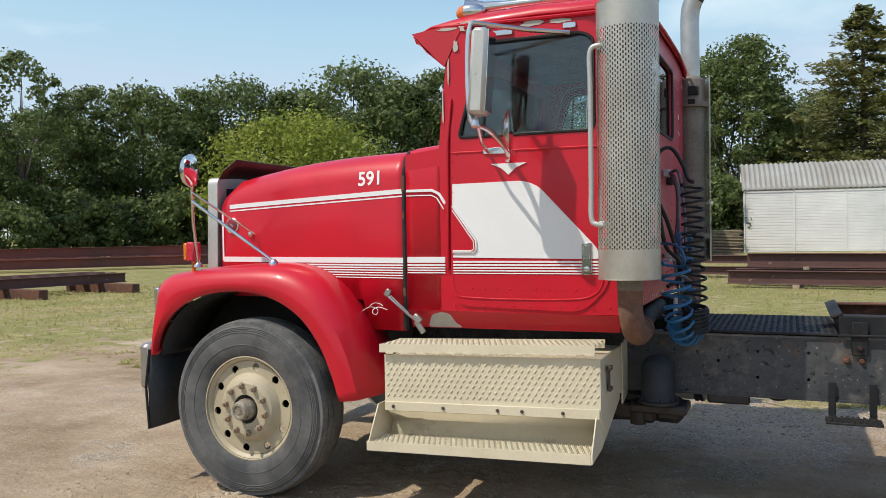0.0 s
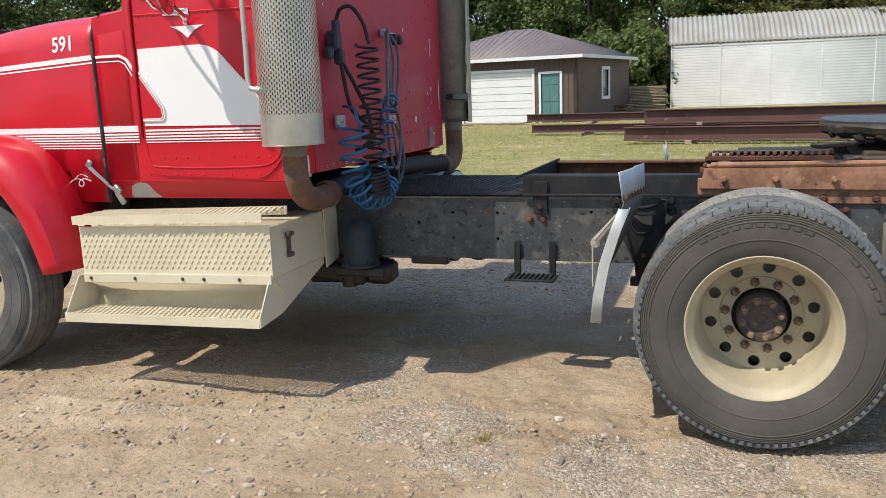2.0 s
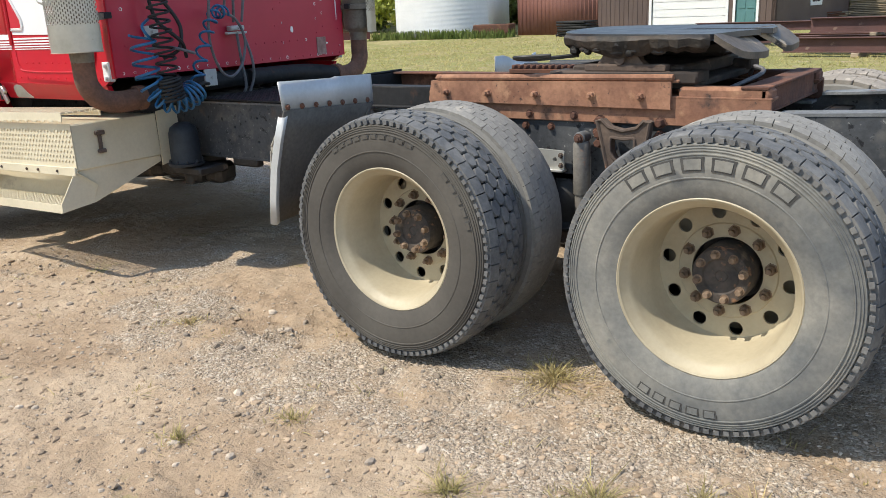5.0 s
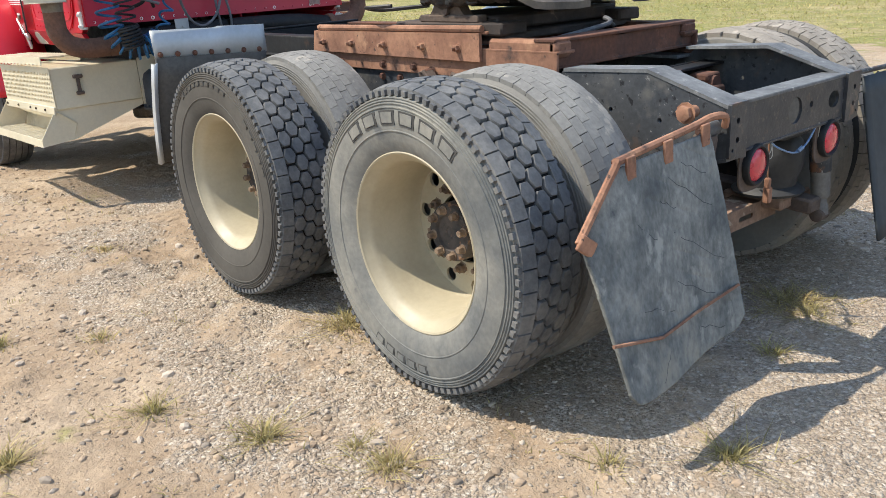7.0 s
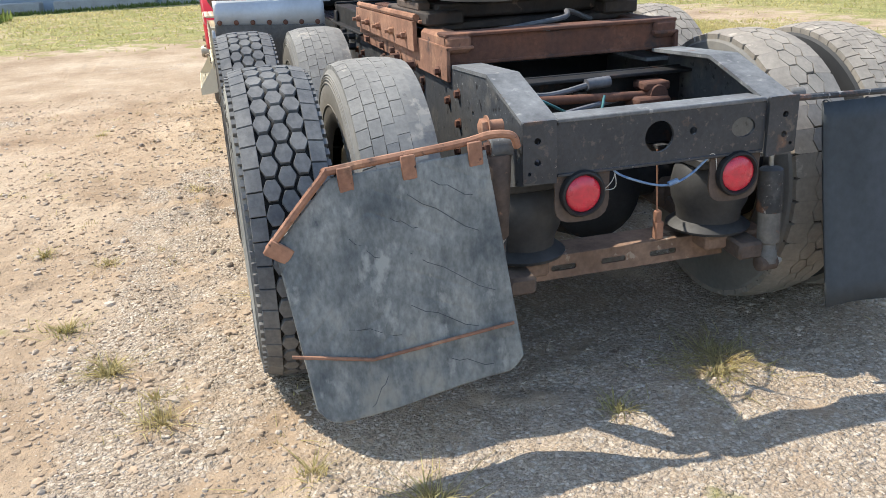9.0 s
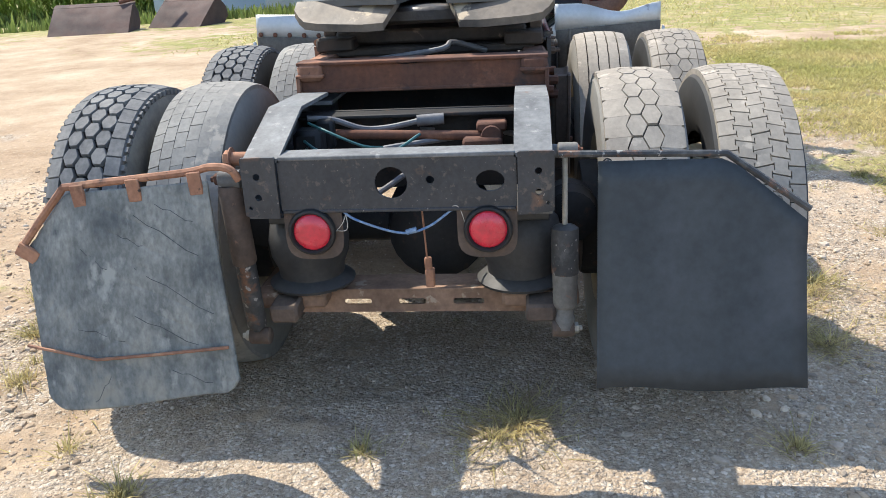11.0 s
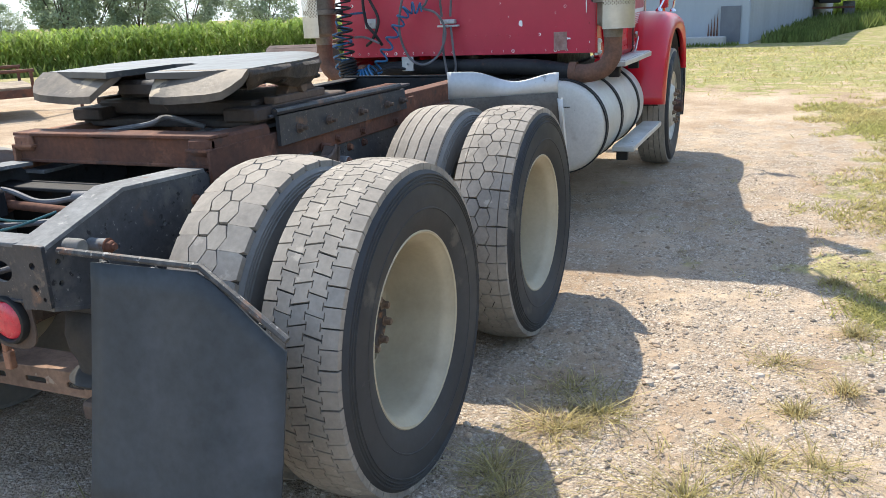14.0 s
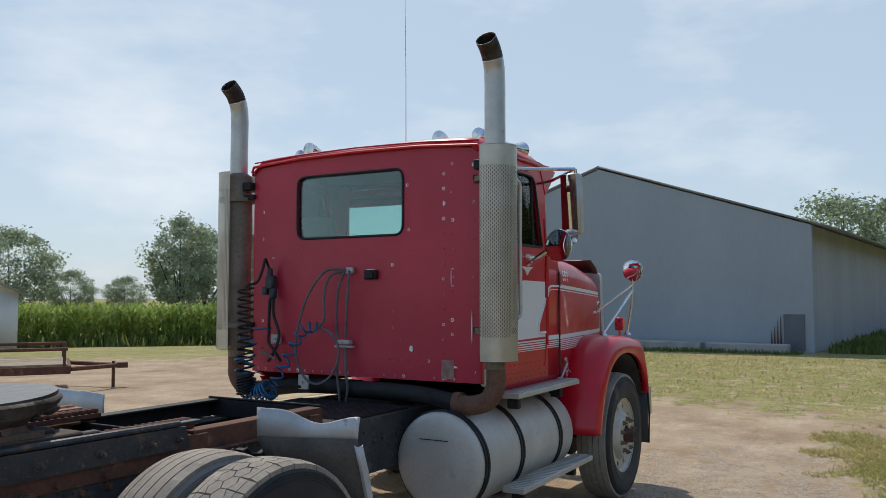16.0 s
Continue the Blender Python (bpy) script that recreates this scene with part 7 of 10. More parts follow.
# ---- on the roof ----
lt = Build()
lt.lathe([(0.0, -0.085), (0.028, -0.07), (0.046, -0.03), (0.05, 0.02), (0.048, 0.03)], (-5.0, -0.86, 2.735), (-1, 0, 0), 20)
lt.box((-4.99, -0.86, 2.69), (0.07, 0.05, 0.03))
lo_ = tpart("clearance_lamp", lt, CHROME, label="chrome bullet clearance lamp")
ln = Build()
ln.lathe([(0.046, 0.03), (0.038, 0.06), (0.02, 0.08), (0.0, 0.086)], (-5.0, -0.86, 2.735), (-1, 0, 0), 18)
tpart("lamp_lens", ln, LAMP_AMBER, lo_, "amber lens")
for y, x in ((-0.66, -4.36), (0.43, -4.45), (0.72, -4.5)):
    lt = Build()
    lt.lathe([(0.0, -0.16), (0.02, -0.13), (0.042, -0.06), (0.052, -0.01), (0.05, 0.006), (0.0, 0.012)], (x, y, 2.80), (1, 0, 0), 20)
    lt.box((x - 0.05, y, 2.755), (0.04, 0.03, 0.07))
    tpart("roof_lamp", lt, CHROME, label="chrome bullet lamp on the roof")
for s in (-1, 1):
    hn = Build()
    hn.lathe([(0.0, -0.02), (0.05, 0.0), (0.055, 0.05), (0.03, 0.09), (0.022, 0.2), (0.026, 0.40), (0.035, 0.52), (0.06, 0.60), (0.068, 0.62), (0.05, 0.60)], (-4.42, s * 0.80, 2.765), (-1, 0, 0), 20)
    for x in (-4.5, -4.8):
        hn.box((x, s * 0.80, 2.72), (0.03, 0.03, 0.07))
    hn.tube([(-4.45, s * 0.86, 2.70), (-4.2, s * 0.88, 2.70), (-4.12, s * 0.9, 2.69)], 0.008, 6)
    tpart("air_horn", hn, CHROME, label="long chrome air horn")
an = Build()
an.tube([(-4.62, 0.05, 2.75), (-4.625, 0.045, 3.3), (-4.65, 0.02, 3.95)], [0.003, 0.002, 0.001], 6)
an.lathe([(0.02, 0), (0.015, 0.04), (0.006, 0.07)], (-4.62, 0.05, 2.75), (0, 0, 1), 10, True)
tpart("antenna", an, HOSE, label="thin whip antenna")

# ---- air lines behind the cab ----
gl = Build()
gl.box((-4.045, -0.745, 1.78), (0.06, 0.075, 0.10), b=0.012)
gl.box((-4.035, -0.715, 1.70), (0.05, 0.05, 0.08), b=0.012)
gl.box((-4.05, -0.80, 1.72), (0.04, 0.05, 0.06), b=0.01)
gl.cyl((-4.03, -0.745, 1.82), (-4.03, -0.745, 1.88), 0.022, n=12)
tpart("glad_hand", gl, mat("blue_black_coupling", (0.02, 0.028, 0.04), (0.04, 0.05, 0.06), 20, 0.5, bump=0.2), label="dark air-line couplings on the cab")
hz = Build()
hz.tube(glide([(-4.03, -0.745, 1.87), (-4.0, -0.75, 1.93), (-3.95, -0.72, 1.94), (-3.90, -0.70, 1.86), (-3.87, -0.72, 1.78), (-3.84, -0.78, 1.76)], 8), 0.010, 8)
hz.tube(coil((-3.84, -0.80, 1.75), (-3.83, -0.79, 1.10), 0.055, 13), 0.007, 6)
hz.tube(coil((-3.83, -0.79, 1.12), (-3.83, -0.77, 1.0), 0.06, 6), 0.009, 6)
hz.tube(glide([(-4.02, -0.73, 1.66), (-4.0, -0.72, 1.50), (-3.98, -0.70, 1.42), (-3.93, -0.66, 1.36), (-3.92, -0.60, 1.30), (-3.95, -0.56, 1.22)], 8), 0.011, 8)
hz.tube(glide([(-4.02, -0.70, 1.66), (-3.98, -0.66, 1.55), (-3.95, -0.58, 1.40), (-3.93, -0.62, 1.27), (-3.98, -0.70, 1.22)], 8), 0.011, 8)
hz.tube(glide([(-3.83, -0.77, 1.0), (-3.86, -0.62, 1.02), (-3.92, -0.50, 1.06), (-3.98, -0.40, 1.05)], 8), 0.011, 8)
tpart("black_air_line", hz, HOSE, label="coiled black air line")
hb = Build()
hb.tube(glide([(-4.03, -0.72, 1.45), (-3.93, -0.80, 1.44), (-3.88, -0.88, 1.40), (-3.88, -0.84, 1.34), (-3.92, -0.80, 1.33)], 8), 0.008, 7)
hb.tube(coil_along([(-3.92, -0.86, 1.36), (-3.91, -0.86, 1.12), (-3.89, -0.78, 1.00), (-3.87, -0.66, 0.995), (-3.87, -0.58, 1.04)], 0.068, 13), 0.008, 6)
hb.tube(coil_along([(-3.87, -0.58, 1.04), (-3.90, -0.50, 1.20), (-3.92, -0.41, 1.36), (-3.93, -0.33, 1.46), (-3.96, -0.24, 1.46)], 0.036, 8), 0.0075, 6)
tpart("blue_air_line", hb, HOSE_BLUE, label="coiled blue air line")
for pts in ([(-4.04, -0.07, 1.86), (-3.98, -0.20, 1.85), (-3.94, -0.32, 1.68), (-3.92, -0.39, 1.45), (-3.92, -0.40, 1.28), (-3.93, -0.34, 1.13), (-3.95, -0.24, 1.08), (-3.97, -0.13, 1.15), (-3.98, -0.08, 1.30), (-3.98, -0.14, 1.42), (-3.97, -0.24, 1.46)],
            [(-4.04, -0.09, 1.855), (-4.0, -0.18, 1.81), (-3.98, -0.21, 1.68), (-3.98, -0.21, 1.52), (-3.97, -0.25, 1.46)],
            [(-4.04, -0.08, 1.85), (-4.0, -0.10, 1.74), (-4.0, -0.12, 1.56), (-4.02, -0.12, 1.40)], [(-4.04, -0.04, 1.85), (-4.0, -0.02, 1.76), (-4.0, -0.03, 1.60), (-4.02, -0.055, 1.40)],
            [(-4.02, -0.105, 1.33), (-4.0, -0.11, 1.18), (-4.0, -0.09, 1.02), (-4.02, -0.10, 0.96)], [(-4.02, -0.055, 1.33), (-3.99, -0.03, 1.18), (-4.0, -0.02, 1.06), (-4.02, -0.05, 0.96)],
            [(-3.99, -0.80, 1.28), (-3.92, -0.68, 1.28), (-3.88, -0.55, 1.24)]):
    hg_ = Build()
    hg_.tube(glide(pts, 8), 0.0088, 8)
    tpart("grey_hose", hg_, HOSE_GREY, label="looped grey hose behind the cab")
for p, d in (((-4.065, -0.05, 1.855), (0.04, 0.06, 0.045)), ((-4.05, -0.085, 1.365), (0.05, 0.11, 0.03)), ((-4.05, -0.085, 1.335), (0.03, 0.16, 0.014)), ((-3.98, -0.38, 1.085), (0.015, 0.09, 0.10)), ((-4.06, -0.70, 1.37), (0.02, 0.09, 0.07))):
    br = Build()
    br.box(p, d, b=0.006)
    bolt(br, (p[0] + d[0] / 2, p[1], p[2]), (1, 0, 0), 0.008)
    tpart("hose_bracket", br, GALV, label="dull steel hose bracket")
pg = Build()
pg.box((-4.07, 0.12, 1.825), (0.04, 0.10, 0.065), b=0.008)
pg.box((-4.05, 0.13, 1.82), (0.03, 0.05, 0.045), b=0.008)
tpart("light_socket", pg, HOSE, label="black trailer light socket")

# ---- ground ----
def fbm(x, y, seed=0):
    """Cheap layered waves for uneven edges, the same everywhere."""
    v = np.zeros_like(x, dtype=float)
    rg = np.random.RandomState(seed)
    for k, (f, a) in enumerate([(0.35, 1.0), (0.8, 0.6), (1.9, 0.35), (4.3, 0.2)]):
        for _ in range(3):
            d, ph = rg.uniform(0, 2 * math.pi), rg.uniform(0, 2 * math.pi)
            v += a * np.sin(f * 2.2 * (x * math.cos(d) + y * math.sin(d)) + ph) / 3
    return v


TABLE = np.random.RandomState(77).uniform(-1, 1, (256, 256))


def lump(x, y, size):
    """Smooth value noise with lumps of that size."""
    u, v = x / size + 1000.37, y / size + 1000.71
    i, j = np.floor(u).astype(int), np.floor(v).astype(int)
    a, b = u - i, v - j
    a, b = a * a * (3 - 2 * a), b * b * (3 - 2 * b)
    t = lambda p, q: TABLE[p % 256, q % 256]
    return (t(i, j) * (1 - a) + t(i + 1, j) * a) * (1 - b) + (t(i, j + 1) * (1 - a) + t(i + 1, j + 1) * a) * b


def step01(v, w):
    return np.clip(0.5 + v / w, 0, 1)


def grassy(x, y):
    """How much grass covers the dirt, 0 to 1."""
    n = fbm(x, y, 4)
    far = step01(y - 9.2 + 0.7 * n - 0.12 * (x + 4), 1.8)
    front = step01(-12.6 - x + 0.9 * n + 0.1 * np.clip(y, -3, 6), 2.2) * step01(y + 7.5 + n, 3.0)
    lot = 0.74 * step01(y - 2.85 + 0.45 * n, 0.9) * step01(x + 10.2 + 0.7 * n, 1.4) * step01(-2.9 - x + 0.5 * n, 1.2) * step01(8 - y, 3)
    d = (-0.72 * x - 0.69 * y)
    corn = step01(d - 21.5 + 1.0 * n, 3.0)
    west = step01(-16.5 - x + 1.2 * n, 4.0) * 0.75
    back_yard = step01(-y - 16 + n, 6) * 0.6
    return np.clip(np.maximum.reduce([far * 0.84, front * 0.74, lot, corn, west, back_yard]), 0, 1)


def ridge(x, y, size):
    """Crested relief with crests of that size, 0 to 1."""
    return 1 - np.abs(lump(x, y, size))


# worn tyre prints: start, end, half width, pitch, slant and depth of each
PRINTS = [((-5.6, -1.30), (-4.1, -1.12), 0.13, 0.050, 0.55, 0.011), ((-3.2, -1.19), (-2.35, -1.21), 0.12, 0.046, 0.5, 0.012), ((-1.35, -1.30), (-0.45, -1.37), 0.13, 0.042, -0.6, 0.009),
          ((-6.4, -1.95), (-4.4, -1.70), 0.14, 0.052, -0.5, 0.010), ((-4.0, -1.75), (-2.6, -1.62), 0.12, 0.046, 0.6, 0.006), ((-2.5, -2.45), (-1.2, -2.15), 0.13, 0.046, 0.4, 0.006),
          ((-3.8, 1.75), (-1.4, 1.60), 0.13, 0.044, 0.5, 0.006), ((-5.8, 2.30), (-2.4, 2.15), 0.14, 0.048, -0.5, 0.006), ((-2.9, -2.95), (-0.4, -2.55), 0.14, 0.05, 0.5, 0.005)]


def prints(x, y):
    """Shallow ruts with the bars of a tread pressed into them."""
    z = np.zeros_like(x, dtype=float)
    for (x0, y0), (x1, y1), hw, pitch, slant, depth in PRINTS:
        L = math.hypot(x1 - x0, y1 - y0)
        ux, uy = (x1 - x0) / L, (y1 - y0) / L
        u, v = (x - x0) * ux + (y - y0) * uy, (y - y0) * ux - (x - x0) * uy
        v = v + 0.03 * np.sin(2.1 * u)
        inside = np.clip((hw - np.abs(v)) / 0.03, 0, 1) * np.clip(np.minimum(u, L - u) / 0.12, 0, 1)
        worn = np.clip(0.55 + 1.3 * lump(x + 13, y - 7, 0.45), 0, 1)
        bars = np.clip(1.6 * np.sin(2 * math.pi * (u + slant * np.abs(v)) / pitch), -1, 1)
        z += inside * worn * (0.8 * depth * bars - 0.8 * depth) + 0.8 * depth * np.exp(-((np.abs(v) - hw - 0.03) / 0.03) ** 2) * np.clip(np.minimum(u, L - u) / 0.12, 0, 1) * worn
    return z


def land(x, y):
    """Height of the ground."""
    d = (-0.72 * x - 0.69 * y)
    z = -0.85 * np.clip((d - 20) / 22, 0, 1) ** 1.3
    z = z + 0.5 * np.clip((y - 38) / 30, 0, 1)
    near = np.exp(-((x + 2) ** 2 / 220 + y ** 2 / 90))
    rough = np.clip(0.45 + 0.9 * lump(x - 6, y + 3, 0.8), 0.08, 1)
    crumb = np.clip(0.40 + 1.1 * lump(x + 21, y + 5, 0.5), 0.05, 1)
    wave = 0.012 * lump(x, y, 0.9) + 0.021 * (ridge(0.8 * x + 0.6 * y + 40, 1.7 * (0.8 * y - 0.6 * x), 0.30) - 0.5) * rough
    fine = 0.017 * (ridge(0.35 * x - 0.94 * y, 0.94 * x + 0.35 * y + 70, 0.13) - 0.5) * rough + 0.009 * lump(0.6 * x + 0.8 * y + 11, 0.6 * y - 0.8 * x, 0.07) * crumb + 0.006 * lump(0.9 * x - 0.43 * y + 3, 0.9 * y + 0.43 * x, 0.042) * crumb
    rut = -0.022 * (np.exp(-((y + 2.75 + 0.1 * np.sin(x)) / 0.13) ** 2) + 0.7 * np.exp(-((y + 3.25 + 0.12 * np.sin(x)) / 0.12) ** 2)) * np.clip(0.5 + lump(x + 5, y, 1.7), 0, 1)
    return z + near * (wave + fine + rut + prints(x, y)) - 0.004 * near


def spread(core0, core1, stepc, far):
    v = list(np.arange(core0, core1, stepc))
    d = stepc
    while v[-1] < far:
        d *= 1.13
        v.append(v[-1] + d)
    d = stepc
    lo = []
    p = core0
    while p > -far:
        d *= 1.13
        p -= d
        lo.append(p)
    return np.array(lo[::-1] + v)


gx, gy = spread(-6.9, 1.9, 0.021, 900), spread(-3.1, 3.1, 0.021, 900)
GX, GY = np.meshgrid(gx, gy, indexing="ij")
GZ = land(GX, GY)
gv = np.stack([GX, GY, GZ], -1).reshape(-1, 3)
ny = len(gy)
ii, jj = np.meshgrid(np.arange(len(gx) - 1), np.arange(ny - 1), indexing="ij")
q = (ii * ny + jj).reshape(-1)
gf = np.stack([q, q + ny, q + ny + 1, q + 1], -1)
gme = bpy.data.meshes.new("ground")
gme.from_pydata(gv.tolist(), [], gf.tolist())
gme.attributes.new("grass", "FLOAT", "POINT").data.foreach_set("value", grassy(GX, GY).reshape(-1).astype(np.float32))
def gravelly(x, y):
    """Where gravel lies on the dirt, 0 to 1."""
    n = 0.75 * lump(x + 2, y + 1, 0.8) + 0.45 * lump(x - 5, y + 9, 0.3)
    rear = 0.80 * step01(x + 1.6 - 0.25 * y + 1.2 * n, 1.4) * step01(y + 1.55 + 0.7 * n, 1.0)
    strip = 0.72 * step01(0.42 - np.abs(y + 1.50 + 0.05 * x) + 0.75 * n, 0.6) * step01(x + 4.3 + n, 0.8)
    right = 0.62 * step01(y - 0.7 + 0.8 * n, 1.0)
    return np.clip(np.maximum.reduce([rear, strip, right, 0.6 * step01(n - 0.32, 0.5)]), 0, 1) * step01(9 - np.hypot(x + 1, y), 5)


stony = gravelly(GX, GY)
gme.attributes.new("stony", "FLOAT", "POINT").data.foreach_set("value", stony.reshape(-1).astype(np.float32))
gme.polygons.foreach_set("use_smooth", [True] * len(gme.polygons))
ground = tagged(new("ground", gme), "pale dirt and gravel yard with worn grass", "ground", kind="structure")


def ground_mat():
    m = bpy.data.materials.new("dirt_gravel_and_grass")
    m.use_nodes = True
    nt = m.node_tree
    bsdf = nt.nodes["Principled BSDF"]
    tc = nt.nodes.new("ShaderNodeTexCoord").outputs["Object"]
    L = nt.links.new

    def tex(kind, sc, detail=6, out=0):
        n = nt.nodes.new(kind)
        n.inputs["Scale"].default_value = sc
        if kind == "ShaderNodeTexNoise":
            n.inputs["Detail"].default_value = detail
            n.inputs["Roughness"].default_value = 0.62
        L(tc, n.inputs["Vector"])
        return n.outputs[out]

    def ramp(src, stops):
        r = nt.nodes.new("ShaderNodeValToRGB")
        e = r.color_ramp.elements
        while len(e) < len(stops):
            e.new(0.5)
        for k, (p, c) in enumerate(stops):
            e[k].position, e[k].color = p, (*(c if isinstance(c, tuple) else (c,) * 3), 1)
        L(src, r.inputs[0])
        return r.outputs[0]

    def mix(fac, a, b, mode="MIX"):
        x = nt.nodes.new("ShaderNodeMixRGB")
        x.blend_type = mode
        for s, v in ((0, fac), (1, a), (2, b)):
            if isinstance(v, (int, float)):
                x.inputs[s].default_value = v
            elif isinstance(v, tuple):
                x.inputs[s].default_value = (*v, 1)
            else:
                L(v, x.inputs[s])
        return x.outputs[0]

    def math_(op, a, b):
        x = nt.nodes.new("ShaderNodeMath")
        x.operation = op
        for s, v in ((0, a), (1, b)):
            if isinstance(v, (int, float)):
                x.inputs[s].default_value = v
            else:
                L(v, x.inputs[s])
        return x.outputs[0]

    def cells(sc, rand=1.0):
        """Separate stones: the height inside each, and its own shade."""
        v = nt.nodes.new("ShaderNodeTexVoronoi")
        v.inputs["Scale"].default_value = sc
        v.inputs["Randomness"].default_value = rand
        L(warp, v.inputs["Vector"])
        shade = nt.nodes.new("ShaderNodeSeparateColor")
        L(v.outputs["Color"], shade.inputs[0])
        return v.outputs["Distance"], shade.outputs[0], shade.outputs[1]

    bend = nt.nodes.new("ShaderNodeTexNoise")
    bend.inputs["Scale"].default_value, bend.inputs["Detail"].default_value = 60, 2
    L(tc, bend.inputs["Vector"])
    wv = nt.nodes.new("ShaderNodeMixRGB")
    wv.blend_type, wv.inputs[0].default_value = "LINEAR_LIGHT", 0.006
    L(tc, wv.inputs[1])
    L(bend.outputs[1], wv.inputs[2])
    warp = wv.outputs[0]
    dirt = ramp(tex("ShaderNodeTexNoise", 0.9), [(0.32, (0.285, 0.200, 0.128)), (0.50, (0.40, 0.30, 0.205)), (0.68, (0.50, 0.395, 0.285))])
    dirt = mix(0.35, dirt, ramp(tex("ShaderNodeTexNoise", 26, 7), [(0.36, 0.70), (0.62, 1.18)]), "MULTIPLY")
    d1, s1, k1 = cells(72)
    d2, s2, k2 = cells(150)
    d3, s3, k3 = cells(34)
    # the gaps between stones are darkened in the colour, as crevice shade
    grav = mix(0.85, ramp(s1, [(0.0, (0.34, 0.265, 0.195)), (0.5, (0.52, 0.43, 0.335)), (1.0, (0.70, 0.61, 0.50))]), ramp(d1, [(0.30, 1.0), (0.66, 0.62)]), "MULTIPLY")
    grit = mix(0.8, ramp(s2, [(0.0, (0.33, 0.255, 0.18)), (1.0, (0.60, 0.495, 0.38))]), ramp(d2, [(0.3, 1.0), (0.65, 0.72)]), "MULTIPLY")
    grav = mix(ramp(k1, [(0.40, 0.0), (0.46, 1.0)]), grit, grav)
    at2 = nt.nodes.new("ShaderNodeAttribute")
    at2.attribute_name = "stony"
    where = math_("ADD", at2.outputs["Fac"], math_("MULTIPLY", math_("SUBTRACT", tex("ShaderNodeTexNoise", 4, 9), 0.5), 2.6))
    where = ramp(where, [(0.34, 0.0), (0.72, 0.9)])
    # single pebbles pressed into the bare dirt
    lone = math_("MULTIPLY", ramp(d3, [(0.20, 1.0), (0.26, 0.0)]), ramp(k3, [(0.74, 0.0), (0.76, 1.0)]))
    lone2 = math_("MULTIPLY", ramp(d1, [(0.30, 1.0), (0.38, 0.0)]), ramp(k1, [(0.80, 0.0), (0.82, 1.0)]))
    dirt = mix(lone2, dirt, ramp(s1, [(0.0, (0.24, 0.175, 0.12)), (1.0, (0.56, 0.46, 0.355))]))
    base = mix(where, dirt, grav)
    base = mix(lone, base, ramp(s3, [(0.0, (0.25, 0.19, 0.135)), (1.0, (0.56, 0.47, 0.37))]))
    base = mix(0.22, base, ramp(tex("ShaderNodeTexNoise", 240, 3), [(0.32, 0.55), (0.68, 1.4)]), "MULTIPLY")
    base = mix(0.25, base, ramp(tex("ShaderNodeTexNoise", 5, 8), [(0.35, 0.72), (0.65, 1.2)]), "MULTIPLY")
    stain = ramp(tex("ShaderNodeTexNoise", 1.7, 8), [(0.64, 0.0), (0.74, 0.5)])
    base = mix(stain, base, (0.135, 0.10, 0.072))
    gcol = ramp(tex("ShaderNodeTexNoise", 0.22, 8), [(0.34, (0.39, 0.32, 0.155)), (0.50, (0.25, 0.25, 0.085)), (0.70, (0.45, 0.36, 0.19))])
    gcol = mix(0.75, gcol, ramp(tex("ShaderNodeTexNoise", 24, 4), [(0.3, 0.45), (0.7, 1.4)]), "MULTIPLY")
    gcol = mix(0.6, gcol, ramp(tex("ShaderNodeTexNoise", 3.5, 8), [(0.32, 0.55), (0.68, 1.3)]), "MULTIPLY")
    at = nt.nodes.new("ShaderNodeAttribute")
    at.attribute_name = "grass"
    g = math_("ADD", at.outputs["Fac"], math_("MULTIPLY", math_("SUBTRACT", tex("ShaderNodeTexNoise", 2.6, 8), 0.5), 2.8))
    L(mix(ramp(g, [(0.40, 0.0), (0.66, 0.95)]), base, gcol), bsdf.inputs["Base Color"])
    bsdf.inputs["Roughness"].default_value = 0.95
    bsdf.inputs["Specular IOR Level"].default_value = 0.15
    stones = math_("MULTIPLY", where, math_("ADD", math_("MULTIPLY", math_("SUBTRACT", 0.6, d1), 0.30), math_("MULTIPLY", math_("SUBTRACT", 0.6, d2), 0.14)))
    grain = math_("ADD", math_("MULTIPLY", tex("ShaderNodeTexNoise", 17, 7), 0.62), math_("MULTIPLY", tex("ShaderNodeTexNoise", 130, 4), 0.16))
    h = math_("ADD", math_("ADD", grain, stones), math_("ADD", math_("MULTIPLY", lone, 0.28), math_("MULTIPLY", lone2, 0.14)))
    b = nt.nodes.new("ShaderNodeBump")
    b.inputs["Strength"].default_value, b.inputs["Distance"].default_value = 1.0, 0.038
    L(h, b.inputs["Height"])
    L(b.outputs[0], bsdf.inputs["Normal"])
    return m


gme.materials.append(ground_mat())
STONE = mat("loose_gravel", (0.44, 0.37, 0.295), (0.30, 0.235, 0.175), 2, 0.9, island=0.45, bump=0.3)
def leafy(m, k=0.45):
    """Lets some light through thin leaves."""
    nt = m.node_tree
    b, out = nt.nodes["Principled BSDF"], nt.nodes["Material Output"]
    tl, mx = nt.nodes.new("ShaderNodeBsdfTranslucent"), nt.nodes.new("ShaderNodeMixShader")
    nt.links.new(b.inputs["Base Color"].links[0].from_socket, tl.inputs[0])
    mx.inputs[0].default_value = k
    nt.links.new(b.outputs[0], mx.inputs[1])
    nt.links.new(tl.outputs[0], mx.inputs[2])
    nt.links.new(mx.outputs[0], out.inputs[0])
    return m


BLADE = mat("grass_blades", (0.36, 0.355, 0.125), (0.54, 0.45, 0.22), 0.5, 0.8, island=0.3, bump=0, spec=0.2)
leafy(BLADE, 0.6)
STRAW = mat("dry_straw", (0.52, 0.42, 0.22), (0.37, 0.33, 0.14), 3.0, 0.85, island=0.4, bump=0)
leafy(STRAW, 0.5)


